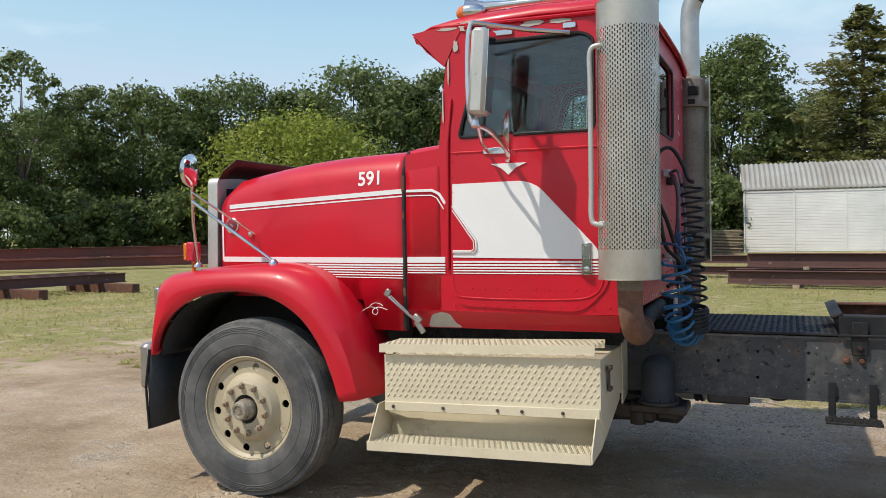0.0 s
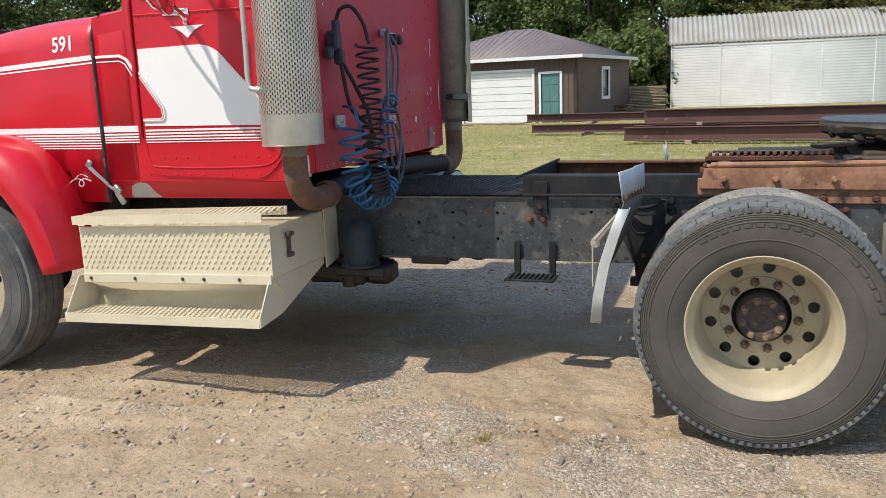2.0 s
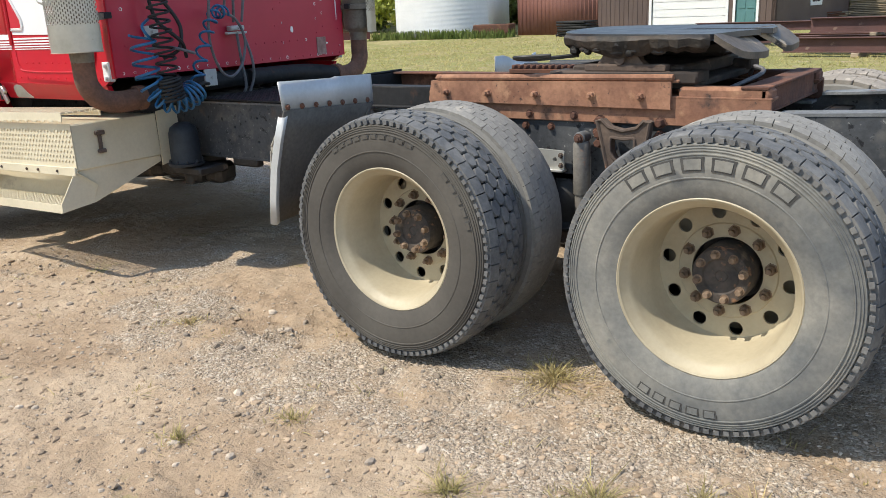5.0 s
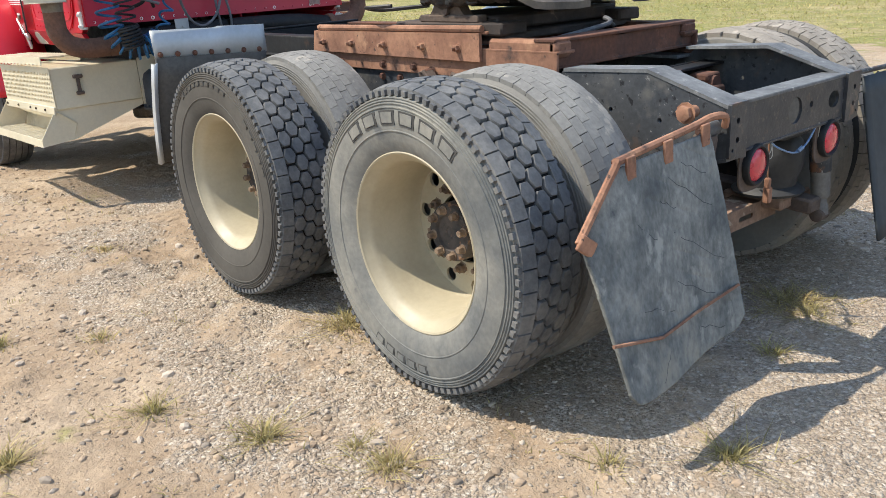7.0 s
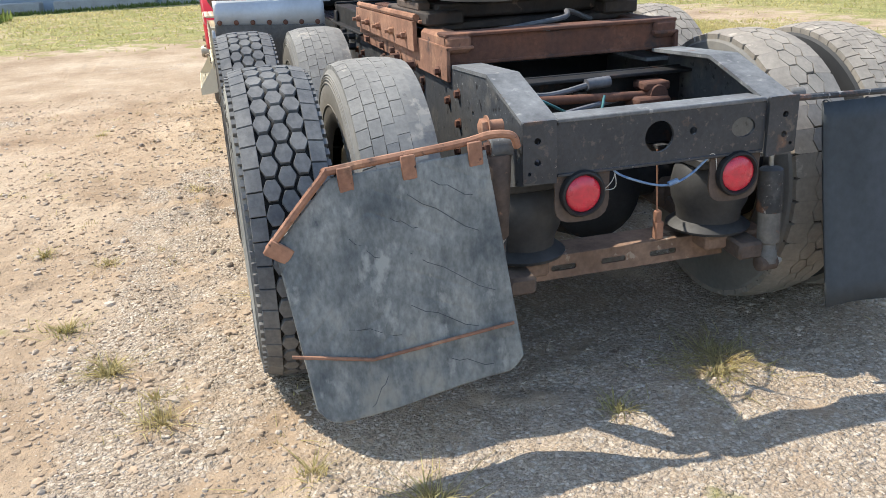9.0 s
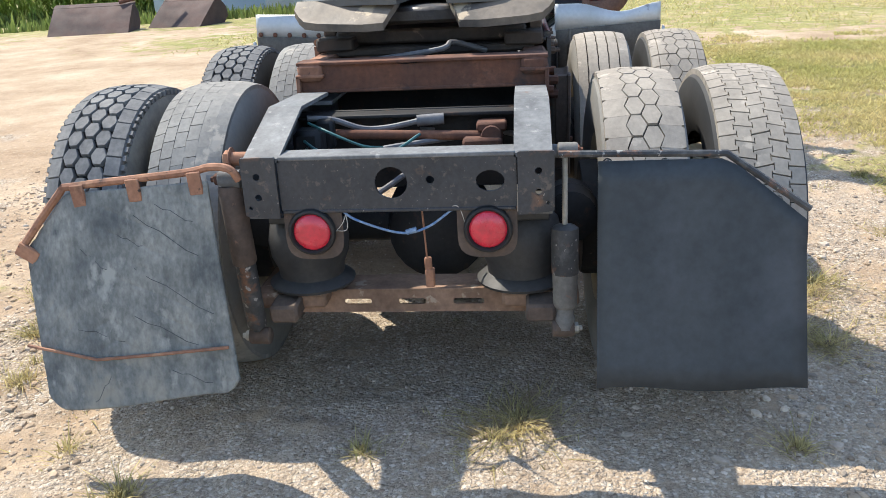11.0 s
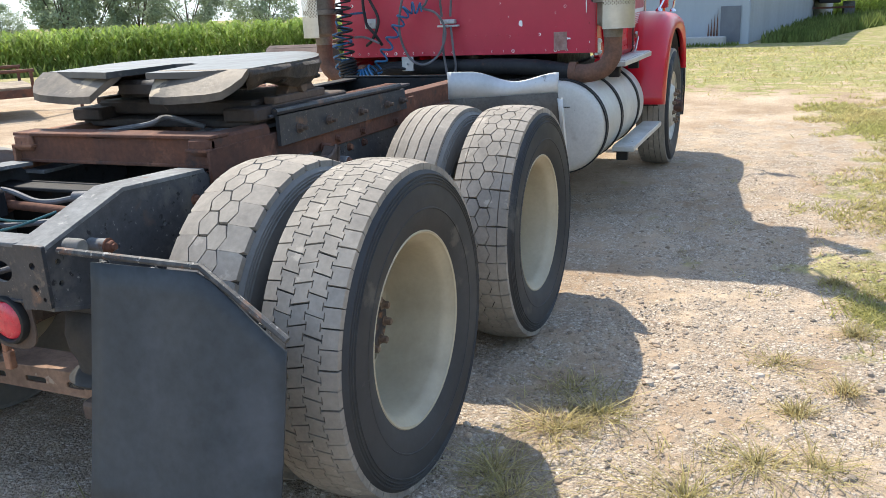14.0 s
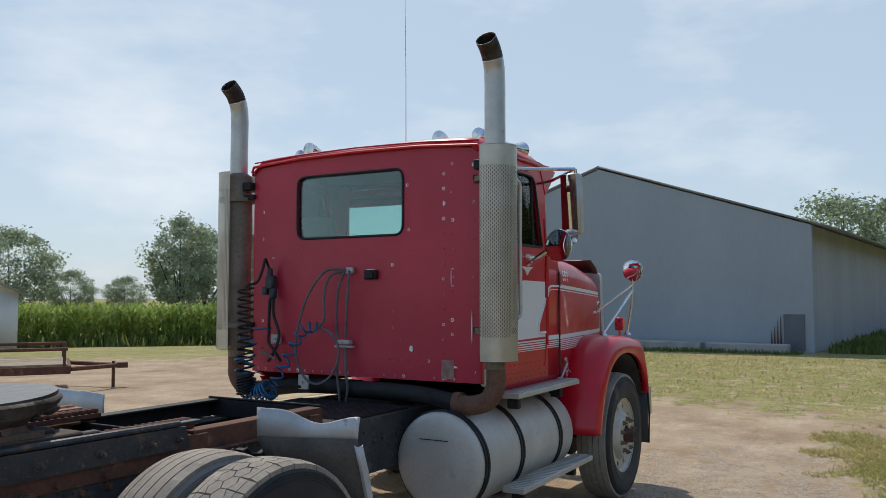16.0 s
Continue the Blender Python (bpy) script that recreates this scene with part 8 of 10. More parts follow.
def stuff(name, v, f, material, label, category):
    me = bpy.data.meshes.new(name)
    me.from_pydata(v, [], f)
    me.materials.append(material)
    return tagged(new(name, me), label, category, kind="stuff")


# loose stones, most of them near the driving line
rg = np.random.RandomState(12)
N = 52000
sx = np.concatenate([rg.uniform(-7.2, 2.4, N // 2), rg.normal(-0.6, 1.5, N // 4), rg.uniform(-6, 1.8, N - N // 2 - N // 4)])
sy = np.concatenate([rg.uniform(-3.6, 3.4, N // 2), rg.normal(-1.8, 0.7, N // 4), rg.normal(1.9, 0.6, N - N // 2 - N // 4)])
thick = np.clip(0.10 + 0.75 * gravelly(sx, sy) + 0.35 * lump(sx + 9, sy, 0.23), 0.05, 1)
keep = (sy > -3.9) & (rg.uniform(0, 1, N) > grassy(sx, sy) * 0.8) & (rg.uniform(0, 1, N) < thick)
sx, sy = sx[keep], sy[keep]
sx = np.concatenate([sx, rg.uniform(-6.8, 2.0, 900), rg.uniform(-2.6, 1.0, 500)])
sy = np.concatenate([sy, rg.uniform(-3.2, -1.0, 900), rg.uniform(0.6, 3.0, 500)])
M = len(sx)
size = 0.0030 + 0.0060 * rg.uniform(0, 1, M) ** 3
size[-1400:] = 0.008 + 0.014 * rg.uniform(0, 1, 1400) ** 3.5
ra = np.arange(6) * math.pi / 3
dome = np.concatenate([np.stack([np.cos(ra), np.sin(ra), np.full(6, -0.35)], -1), np.stack([0.80 * np.cos(ra + 0.5), 0.80 * np.sin(ra + 0.5), np.full(6, 0.48)], -1), [(0, 0, 0.85)]])
tri = np.array([t for k in range(6) for t in ((k, (k + 1) % 6, 6 + k), ((k + 1) % 6, 6 + (k + 1) % 6, 6 + k), (6 + k, 6 + (k + 1) % 6, 12))])
NV = len(dome)


def pebbles(cx, cy, sz, rr, flat=(1.2, 0.9, 0.75)):
    """Rounded, uneven lumps that sit in the ground."""
    n_ = len(cx)
    a_ = rr.uniform(0, 6.28, n_)
    j_ = dome[None] * rr.uniform(0.78, 1.18, (n_, NV, 3)) * sz[:, None, None] * (np.array(flat) * rr.uniform(0.75, 1.25, (n_, 3)))[:, None, :]
    c_, s_ = np.cos(a_)[:, None], np.sin(a_)[:, None]
    v_ = np.stack([cx[:, None] + c_ * j_[..., 0] - s_ * j_[..., 1], cy[:, None] + s_ * j_[..., 0] + c_ * j_[..., 1], land(cx, cy)[:, None] + j_[..., 2] + sz[:, None] * 0.1], -1).reshape(-1, 3)
    return v_.tolist(), (tri[None] + NV * np.arange(n_)[:, None, None]).reshape(-1, 3).tolist()


sv, sf = pebbles(sx, sy, size, rg)

def lumps(n, x0, x1, y0, y1, s0, s1, seed):
    """Rough small heaps scattered over a stretch of ground."""
    rr = np.random.RandomState(seed)
    cx, cy = rr.uniform(x0, x1, n), rr.uniform(y0, y1, n)
    ok_ = rr.uniform(0, 1, n) < np.clip(0.45 + 0.9 * lump(cx + 3, cy + 8, 0.55), 0.03, 1)
    cx, cy = cx[ok_], cy[ok_]
    k_ = len(cx)
    sz = s0 + (s1 - s0) * rr.uniform(0, 1, k_) ** 3
    return pebbles(cx, cy, sz, rr, (1.25, 1.0, 0.6))


CLOD = mat("dirt_clods", (0.40, 0.30, 0.205), (0.28, 0.205, 0.14), 6, 0.95, island=0.3, bump=0.4)
stuff("dirt_clods", *lumps(11000, -7.5, 2.0, -3.4, -0.9, 0.004, 0.017, 41), CLOD, "crumbled dirt clods along the driver's side", "dirt")
stuff("dirt_clods", *lumps(6000, -5.0, 1.2, 1.2, 3.2, 0.004, 0.016, 43), CLOD, "crumbled dirt clods along the passenger side", "dirt")
stuff("gravel", sv, sf, STONE, "loose pale gravel stones on the dirt", "gravel")


def blades(cx, cy, n, h, spread_, rng, v, f, lean=0.5):
    for _ in range(n):
        a, r = rng.uniform(0, 6.28), abs(rng.gauss(0, spread_))
        x, y = cx + r * math.cos(a), cy + r * math.sin(a)
        z = float(land(np.array(x), np.array(y))) - 0.004
        hh = h * rng.uniform(0.5, 1.25)
        b = rng.uniform(0, 6.28)
        l = hh * rng.uniform(0.1, lean * 2)
        dx, dy = math.cos(b) * l + math.cos(a) * l * 0.6, math.sin(b) * l + math.sin(a) * l * 0.6
        w = rng.uniform(0.0013, 0.0028)
        px, py = -math.sin(b) * w, math.cos(b) * w
        o = len(v)
        v += [(x - px, y - py, z), (x + px, y + py, z), (x + dx * 0.4 - px * 0.8, y + dy * 0.4 - py * 0.8, z + hh * 0.65), (x + dx * 0.4 + px * 0.8, y + dy * 0.4 + py * 0.8, z + hh * 0.65), (x + dx, y + dy, z + hh)]
        f += [(o, o + 1, o + 3, o + 2), (o + 2, o + 3, o + 4)]


rng = random.Random(21)
v, f = [], []
TUFTS = [(-0.78, -1.72, 150, 0.055), (-0.37, -1.53, 150, 0.055), (0.30, -0.82, 120, 0.06), (-1.29, -1.06, 240, 0.07), (-0.51, -1.55, 50, 0.04), (-1.19, -1.91, 110, 0.05), (-1.20, -2.36, 130, 0.055), (-1.96, -1.82, 80, 0.04),
         (-2.20, -2.14, 90, 0.045), (0.08, -1.10, 60, 0.045), (-3.11, -1.39, 70, 0.045), (-1.28, -1.05, 120, 0.06), (-5.23, -2.16, 60, 0.04),
         (-1.25, 1.60, 260, 0.09), (-1.44, 1.45, 160, 0.08), (-1.10, 1.48, 260, 0.09), (-0.77, 1.37, 240, 0.09), (-0.63, 1.46, 200, 0.085), (-0.79, 1.96, 280, 0.10), (-1.90, 2.20, 200, 0.06), (-1.48, 2.27, 150, 0.06), (-1.06, 2.15, 220, 0.08),
         (-1.10, 2.34, 160, 0.07), (-1.68, 2.44, 150, 0.06), (-0.12, 0.32, 300, 0.07), (-0.02, 0.25, 160, 0.06), (0.07, -0.15, 70, 0.05), (0.02, 1.15, 90, 0.05), (-2.3, 2.5, 150, 0.06), (-3.0, 2.45, 150, 0.055), (-0.4, 2.5, 130, 0.07)]
for x, y, n, h in TUFTS:
    if n < 155:
        blades(x, y, n, h * 0.75, 0.028, rng, v, f, 1.1)
        blades(x, y, n // 3, h * 0.5, 0.07, rng, v, f, 2.4)
    else:
        blades(x, y, n, h * 0.30, 0.11, rng, v, f, 3.2)
        blades(x, y, n // 3, h * 0.6, 0.05, rng, v, f, 1.6)
for _ in range(150):
    x, y = rng.uniform(-7, 2.0), rng.uniform(-3.2, -1.0) if rng.random() < 0.5 else rng.uniform(1.5, 3.2)
    blades(x, y, rng.randint(3, 16), 0.028, 0.035, rng, v, f, 1.6)
stuff("grass_tufts", v, f, STRAW, "dry yellow-green grass tufts on the dirt", "grass")
# lawn blades where the grass lies within sight
rg = np.random.RandomState(8)
px = np.concatenate([rg.uniform(-11.5, -2.0, 110000), rg.uniform(-24, -11.5, 12000), rg.uniform(-22, 6, 30000)])
py = np.concatenate([2.2 + 6.0 * rg.beta(1, 2.0, 110000), rg.uniform(-6, 9, 12000), 9.0 + 22.0 * rg.beta(1, 1.6, 30000)])
ok = rg.uniform(0.22, 0.9, len(px)) < grassy(px, py) + 0.45 * lump(px + 4, py, 0.5) + 0.3 * lump(px, py + 7, 0.19)
px, py = px[ok], py[ok]
pz = land(px, py)
n = len(px)
hh = rg.uniform(0.012, 0.050, n) * (1 + 0.6 * (np.hypot(px, py) > 14))
an, le = rg.uniform(0, 6.28, n), rg.uniform(0.8, 2.8, n)
wd = 0.0022 + 0.0008 * np.hypot(px, py - 2)
bx, by = -np.sin(an) * wd, np.cos(an) * wd
tri_v = np.stack([np.stack([px - bx, py - by, pz - 0.004], -1), np.stack([px + bx, py + by, pz - 0.004], -1), np.stack([px + np.cos(an) * hh * le, py + np.sin(an) * hh * le, pz + hh], -1)], 1).reshape(-1, 3)
stuff("grass", tri_v.tolist(), np.arange(3 * n).reshape(-1, 3).tolist(), BLADE, "short worn green and straw grass", "grass")

# ---- buildings ----
BROWN_SIDING = mat("brown_steel_siding", (0.115, 0.078, 0.066), (0.09, 0.062, 0.055), 0.6, 0.6, bump=0.1)
RED_SIDING = mat("red_brown_siding", (0.20, 0.085, 0.065), (0.17, 0.07, 0.055), 0.6, 0.6, bump=0.1)
BROWN_ROOF = mat("grey_brown_roof_steel", (0.19, 0.155, 0.145), (0.16, 0.13, 0.125), 0.8, 0.5, bump=0.1)
GARAGE_WHITE = mat("white_garage_door", (0.76, 0.76, 0.76), (0.70, 0.71, 0.72), 2, 0.5, bump=0.05)
TEAL = mat("teal_door_paint", (0.085, 0.20, 0.205), (0.075, 0.18, 0.185), 3, 0.5, bump=0.05)
SHED_STEEL = mat("pale_corrugated_steel", (0.78, 0.78, 0.79), (0.68, 0.68, 0.685), 0.7, 0.5, metal=0.15, bump=0.05)
SHED_ROOF = mat("weathered_corrugated_roof", (0.36, 0.355, 0.335), (0.29, 0.275, 0.245), 0.5, 0.6, metal=0.15, bump=0.1, spot=((0.33, 0.22, 0.15), 1.5, 0.68))
BARN_GREY = mat("grey_blue_painted_block", (0.35, 0.395, 0.44), (0.30, 0.34, 0.385), 0.35, 0.75, bump=0.05, fine=12, grain=0.08, stretch=(1, 1, 0.3))
BARN_TAN = mat("pale_grey_plank_wall", (0.40, 0.42, 0.43), (0.33, 0.345, 0.35), 0.6, 0.85, bump=0.2, stretch=(1, 1, 0.15))
DARK_GLASS = mat("dark_window_glass", (0.02, 0.025, 0.03), (0.03, 0.035, 0.04), 2, 0.08, bump=0)
CONCRETE = mat("old_concrete", (0.42, 0.41, 0.39), (0.33, 0.32, 0.30), 2, 0.9, bump=0.3)


def ribs(bld, a, b, up, pitch, out, w=0.03, d=0.02):
    """Standing ribs every pitch along a wall."""
    a, b, up, out = Vector(a), Vector(b), Vector(up), Vector(out)
    n = int((b - a).length / pitch)
    t = (b - a).normalized()
    for i in range(n + 1):
        p = a + t * pitch * i
        vs = [p - t * w, p - t * w * 0.5 + out * d, p + t * w * 0.5 + out * d, p + t * w]
        vs += [q + up for q in vs]
        bld.add(vs, [(0, 1, 5, 4), (1, 2, 6, 5), (2, 3, 7, 6)])


# brown garage with a hip roof
gar = thing("garage", "brown steel-sided garage with white overhead door", "garage", at=(-9.3, 30.5, 0))
F0, F1 = Vector((-16.6, 31.6, 0)), Vector((-8.55, 30.3, 0))
fd = (F1 - F0).normalized()
fn = Vector((fd.y, -fd.x, 0))
dep = -fn * 7.5


def gp(name, bld, m, parent=None, label="", **k):
    ob = part(name, bld, m, parent or gar, label, **k)
    if not parent:
        ob.matrix_parent_inverse = gar.matrix_basis.inverted()
    return ob


HW = 2.75
wl = Build()
L0 = (F1 - F0).length
def fr(u, v, w):
    p = F0 + fd * u - fn * w
    return (p.x, p.y, v)
D0, D1 = (2.75, 6.15), (6.50, 7.42)
wl.plate([(0, -0.1), (L0, -0.1), (L0, HW), (0, HW)], [[(D0[0], 0.02), (D0[1], 0.02), (D0[1], 2.2), (D0[0], 2.2)], [(D1[0], 0.02), (D1[1], 0.02), (D1[1], 2.08), (D1[0], 2.08)]], 0.15, fr)
ribs(wl, F0 + Vector((0, 0, 2.2)), F1 + Vector((0, 0, 2.2)), Vector((0, 0, HW - 2.2)), 0.23, fn)
ribs(wl, F0, F0 + fd * (D0[0] - 0.08), Vector((0, 0, 2.2)), 0.23, fn)
ribs(wl, F0 + fd * (D1[1] + 0.1), F1, Vector((0, 0, 2.2)), 0.23, fn)
gp("front_wall", wl, BROWN_SIDING, label="brown ribbed steel wall")
wl = Build()
def sd(u, v, w):
    p = F1 + dep.normalized() * u - fd * w
    return (p.x, p.y, v)
wl.plate([(0, -0.1), (7.5, -0.1), (7.5, HW), (0, HW)], [[(3.3, 0.95), (4.3, 0.95), (4.3, 2.25), (3.3, 2.25)]], 0.15, sd)
gp("side_wall", wl, BROWN_SIDING)
win = Build()
win.plate([(3.22, 0.87), (4.38, 0.87), (4.38, 2.33), (3.22, 2.33)], [[(3.36, 1.01), (4.24, 1.01), (4.24, 2.19), (3.36, 2.19)]], 0.06, lambda u, v, w: sd(u, v, w - 0.04))
wo = gp("window", win, GARAGE_WHITE, label="white-framed window")
win = Build()
win.plate([(3.34, 0.99), (4.26, 0.99), (4.26, 2.21), (3.34, 2.21)], [], 0.01, lambda u, v, w: sd(u, v, w + 0.05))
gp("pane", win, DARK_GLASS, wo)
wl = Build()
p = F0 + dep
ribs(wl, F0, F0 + Vector((-4.2, 0.2, 0)), Vector((0, 0, HW - 0.1)), 0.21, Vector((0.05, -1, 0)))
wl.add([F0, F0 + Vector((-4.2, 0.2, 0)), F0 + Vector((-4.2, 0.2, HW - 0.1)), F0 + Vector((0, 0, HW - 0.1))], [(0, 1, 2, 3)])
wl.add([F0 + Vector((-4.2, 0.2, 0)), p, p + Vector((0, 0, HW)), F0 + Vector((-4.2, 0.2, HW))], [(0, 1, 2, 3)])
wl.add([p, F1 + dep, F1 + dep + Vector((0, 0, HW)), p + Vector((0, 0, HW))], [(0, 1, 2, 3)])
gp("lean_to_wall", wl, RED_SIDING, label="red-brown ribbed wall of the lean-to", solid=0.05)
od = Build()
od.plate([(D0[0], 0.0), (D0[1], 0.0), (D0[1], 2.2), (D0[0], 2.2)], [], 0.02, lambda u, v, w: fr(u, v, w + 0.10))
go = gp("overhead_door", od, GARAGE_WHITE, label="white sectional overhead door")
for k in range(7):
    od = Build()
    z0, z1 = 0.03 + k * 0.309, 0.03 + (k + 1) * 0.309 - 0.02
    od.plate([(D0[0] + 0.05, z0), (D0[1] - 0.05, z0), (D0[1] - 0.05, z1), (D0[0] + 0.05, z1)], [], 0.045, lambda u, v, w: fr(u, v, w + 0.04))
    po = gp("panel", od, GARAGE_WHITE, go)
od = Build()
for u in (D0[0] - 0.03, D0[1] + 0.03):
    od.plate([(u - 0.06, 0), (u + 0.06, 0), (u + 0.06, 2.25), (u - 0.06, 2.25)], [], 0.04, lambda a, b, w: fr(a, b, w - 0.035))
od.plate([(D0[0] - 0.09, 2.19), (D0[1] + 0.09, 2.19), (D0[1] + 0.09, 2.30), (D0[0] - 0.09, 2.30)], [], 0.04, lambda a, b, w: fr(a, b, w - 0.037))
for u in (D1[0] - 0.02, D1[1] + 0.02):
    od.plate([(u - 0.05, 0), (u + 0.05, 0), (u + 0.05, 2.1), (u - 0.05, 2.1)], [], 0.04, lambda a, b, w: fr(a, b, w - 0.035))
od.plate([(D1[0] - 0.07, 2.06), (D1[1] + 0.07, 2.06), (D1[1] + 0.07, 2.15), (D1[0] - 0.07, 2.15)], [], 0.04, lambda a, b, w: fr(a, b, w - 0.037))
gp("door_trim", od, GARAGE_WHITE, label="white door trim")
od = Build()
od.plate([(D1[0] + 0.03, 0.03), (D1[1] - 0.03, 0.03), (D1[1] - 0.03, 2.05), (D1[0] + 0.03, 2.05)], [], 0.05, lambda a, b, w: fr(a, b, w + 0.04))
for a0, a1 in ((0.12, 0.42), (0.50, 0.80)):
    for z0, z1 in ((0.2, 0.75), (0.9, 1.45), (1.6, 1.9)):
        od.plate([(D1[0] + a0, z0), (D1[0] + a1, z0), (D1[0] + a1, z1), (D1[0] + a0, z1)], [], 0.02, lambda a, b, w: fr(a, b, w + 0.022))
gp("entry_door", od, TEAL, label="teal panelled entry door")
rf = Build()
ov = 0.35
c4 = [F0 - fd * ov + fn * ov, F1 + fd * ov + fn * ov, F1 + fd * ov + dep - fn * ov, F0 - fd * ov + dep - fn * ov]
zr = HW + 1.45
r0, r1 = F0 + fd * 3.4 + dep * 0.5, F1 - fd * 3.4 + dep * 0.5
V3 = lambda p_, z_: Vector((p_.x, p_.y, z_))
top = [V3(c, HW + 0.02) for c in c4] + [V3(r0, zr), V3(r1, zr)]
rf.add(top, [(0, 1, 5, 4), (1, 2, 5), (2, 3, 4, 5), (3, 0, 4)])
roof_ribs = []
for i in range(34):
    t = i / 33
    a = V3(c4[0].lerp(c4[1], t), HW + 0.03)
    if t < 0.46:
        e = V3(c4[0], HW).lerp(V3(r0, zr), t / 0.46)
    elif t > 0.54:
        e = V3(c4[1], HW).lerp(V3(r1, zr), (1 - t) / 0.46)
    else:
        e = V3(r0.lerp(r1, (t - 0.46) / 0.08), zr)
    roof_ribs.append((a, e + Vector((0, 0, 0.03))))
gro = gp("roof", rf, BROWN_ROOF, label="grey-brown ribbed steel hip roof", solid=0.05)
for a, e in roof_ribs:
    if (e - a).length > 0.1:
        rb_ = Build()
        rb_.tube([a, e], 0.03, 4)
        gp("roof_rib", rb_, BROWN_ROOF, gro)
fa = Build()
for i in range(4):
    a, b = V3(c4[i], HW - 0.03), V3(c4[(i + 1) % 4], HW - 0.03)
    m_ = (a + b) / 2
    fa.box(m_, ((b - a).length, 0.04, 0.14), rot=(0, 0, math.degrees(math.atan2((b - a).y, (b - a).x))))
gp("fascia", fa, GARAGE_WHITE, label="pale fascia boards")

# white corrugated shed with a rounded roof
shed = thing("metal_shed", "white corrugated steel shed with weathered roof", "shed", at=(0.5, 44, 0))
S0, S1 = Vector((-5.75, 43.2, 0.05)), Vector((9.5, 44.6, 0.05))
sdir = (S1 - S0).normalized()
sn = Vector((sdir.y, -sdir.x, 0))


def sp_(name, bld, m, label="", **k):
    ob = part(name, bld, m, shed, label, **k)
    ob.matrix_parent_inverse = shed.matrix_basis.inverted()
    return ob


wl = Build()
nn = 23
for a, b in ((S0, S1), (S0 - sn * 6, S1 - sn * 6)):
    rows = []
    for i in range(nn * 2 + 1):
        z = 3.45 * i / (nn * 2)
        o = sn * (0.05 if i % 2 else 0.0)
        rows.append([a + o + Vector((0, 0, z)), b + o + Vector((0, 0, z))])
    wl.grid(rows)
sp_("wall", wl, SHED_STEEL, "white corrugated steel wall", solid=0.01)
for p in (S0, S1):
    wl = Build()
    wl.grid([[p, p + Vector((0, 0, 3.45)), p - sn * 1.5 + Vector((0, 0, 4.5)), p - sn * 3 + Vector((0, 0, 4.9))], [p - sn * 6, p - sn * 6 + Vector((0, 0, 3.45)), p - sn * 4.5 + Vector((0, 0, 4.5)), p - sn * 3 + Vector((0, 0, 4.9))]])
    sp_("end_wall", wl, SHED_STEEL, solid=0.02)
for k in range(7):
    se = Build()
    p = S0 + sdir * (2.55 * k + 0.02)
    se.box(p + sn * 0.055 + Vector((0, 0, 1.72)), (0.06, 0.03, 3.45))
    sp_("wall_seam", se, SHED_STEEL)
rf = Build()
arc_ = [(0.16, 3.40), (-0.25, 3.74), (-0.9, 4.30), (-1.9, 4.85), (-3.0, 5.05), (-4.1, 4.85), (-5.1, 4.35), (-6.0, 3.62), (-6.25, 3.32)]
rows = []
n = 58
for i in range(n * 2 + 1):
    p = S0.lerp(S1, i / (n * 2)) - sdir * 0.1
    rows.append([p + sn * o + Vector((0, 0, z + (0.09 if i % 2 else 0))) for o, z in arc_])
rf.grid(rows)
sp_("roof", rf, SHED_ROOF, "weathered corrugated rounded roof", solid=0.01)

# grey gabled barn in front of the truck
barn = thing("barn", "large grey-blue gabled barn with a pale side wall", "barn", at=(-30, 0, 0))
def bp_(name, bld, m, label="", **k):
    ob = part(name, bld, m, barn, label, **k)
    ob.matrix_parent_inverse = barn.matrix_basis.inverted()
    return ob
B_C, B_L = Vector((-26.4, 0.75, 0)), Vector((-27.78, -12.98, 0))
bd = (B_L - B_C).normalized()
bn = Vector((-bd.y, bd.x, 0))
if bn.x < 0:
    bn = -bn
BW = 13.8
gl = Build()
def bf(u, v, w):
    p = B_C + bd * u - bn * w
    return (p.x, p.y, v)
gl.plate([(0, -0.1), (BW, -0.1), (BW, 3.80), (BW / 2, 6.15), (0, 3.85)], [], 0.2, bf)
bp_("gable_wall", gl, BARN_GREY, "plain grey-blue gable wall")
gl = Build()
gl.plate([(0, -0.1), (34, -0.1), (34, 3.85), (0, 3.85)], [], 0.2, lambda u, v, w: tuple(B_C - bn * (u + 0.2) + bd * (w + 0.02) + Vector((0, 0, v))))
bp_("side_wall", gl, BARN_TAN, "pale plank side wall")
rf = Build()
for (u0, z0), (u1, z1) in (((-0.75, 3.68), (BW / 2, 6.24)), ((BW / 2, 6.24), (BW + 0.6, 3.68))):
    a, b = B_C + bd * u0 + bn * 0.06, B_C + bd * u1 + bn * 0.06
    rf.grid([[a + Vector((0, 0, z0)), b + Vector((0, 0, z1))], [a - bn * 36 + Vector((0, 0, z0)), b - bn * 36 + Vector((0, 0, z1))]])
bp_("roof", rf, mat("old_barn_roof", (0.27, 0.27, 0.275), (0.20, 0.195, 0.19), 0.6, 0.7), "weathered barn roof", solid=0.06)
fo_ = Build()
for u, w_ in ((0.6, 2.4), (3.2, 3.0), (6.6, 2.6)):
    p = B_C + bd * (u + w_ / 2) + bn * 0.5
    fo_.box(p + Vector((0, 0, 0.12)), (w_, 0.5, 0.28), rot=(0, 0, math.degrees(math.atan2(bd.y, bd.x))), b=0.03)
bp_("kerb", fo_, CONCRETE, "broken concrete footing")
pt = Build()
pt.plate([(0.25, 0.05), (0.85, 0.05), (0.85, 1.15), (0.25, 1.15)], [], 0.03, lambda u, v, w: bf(u, v, w - 0.04))
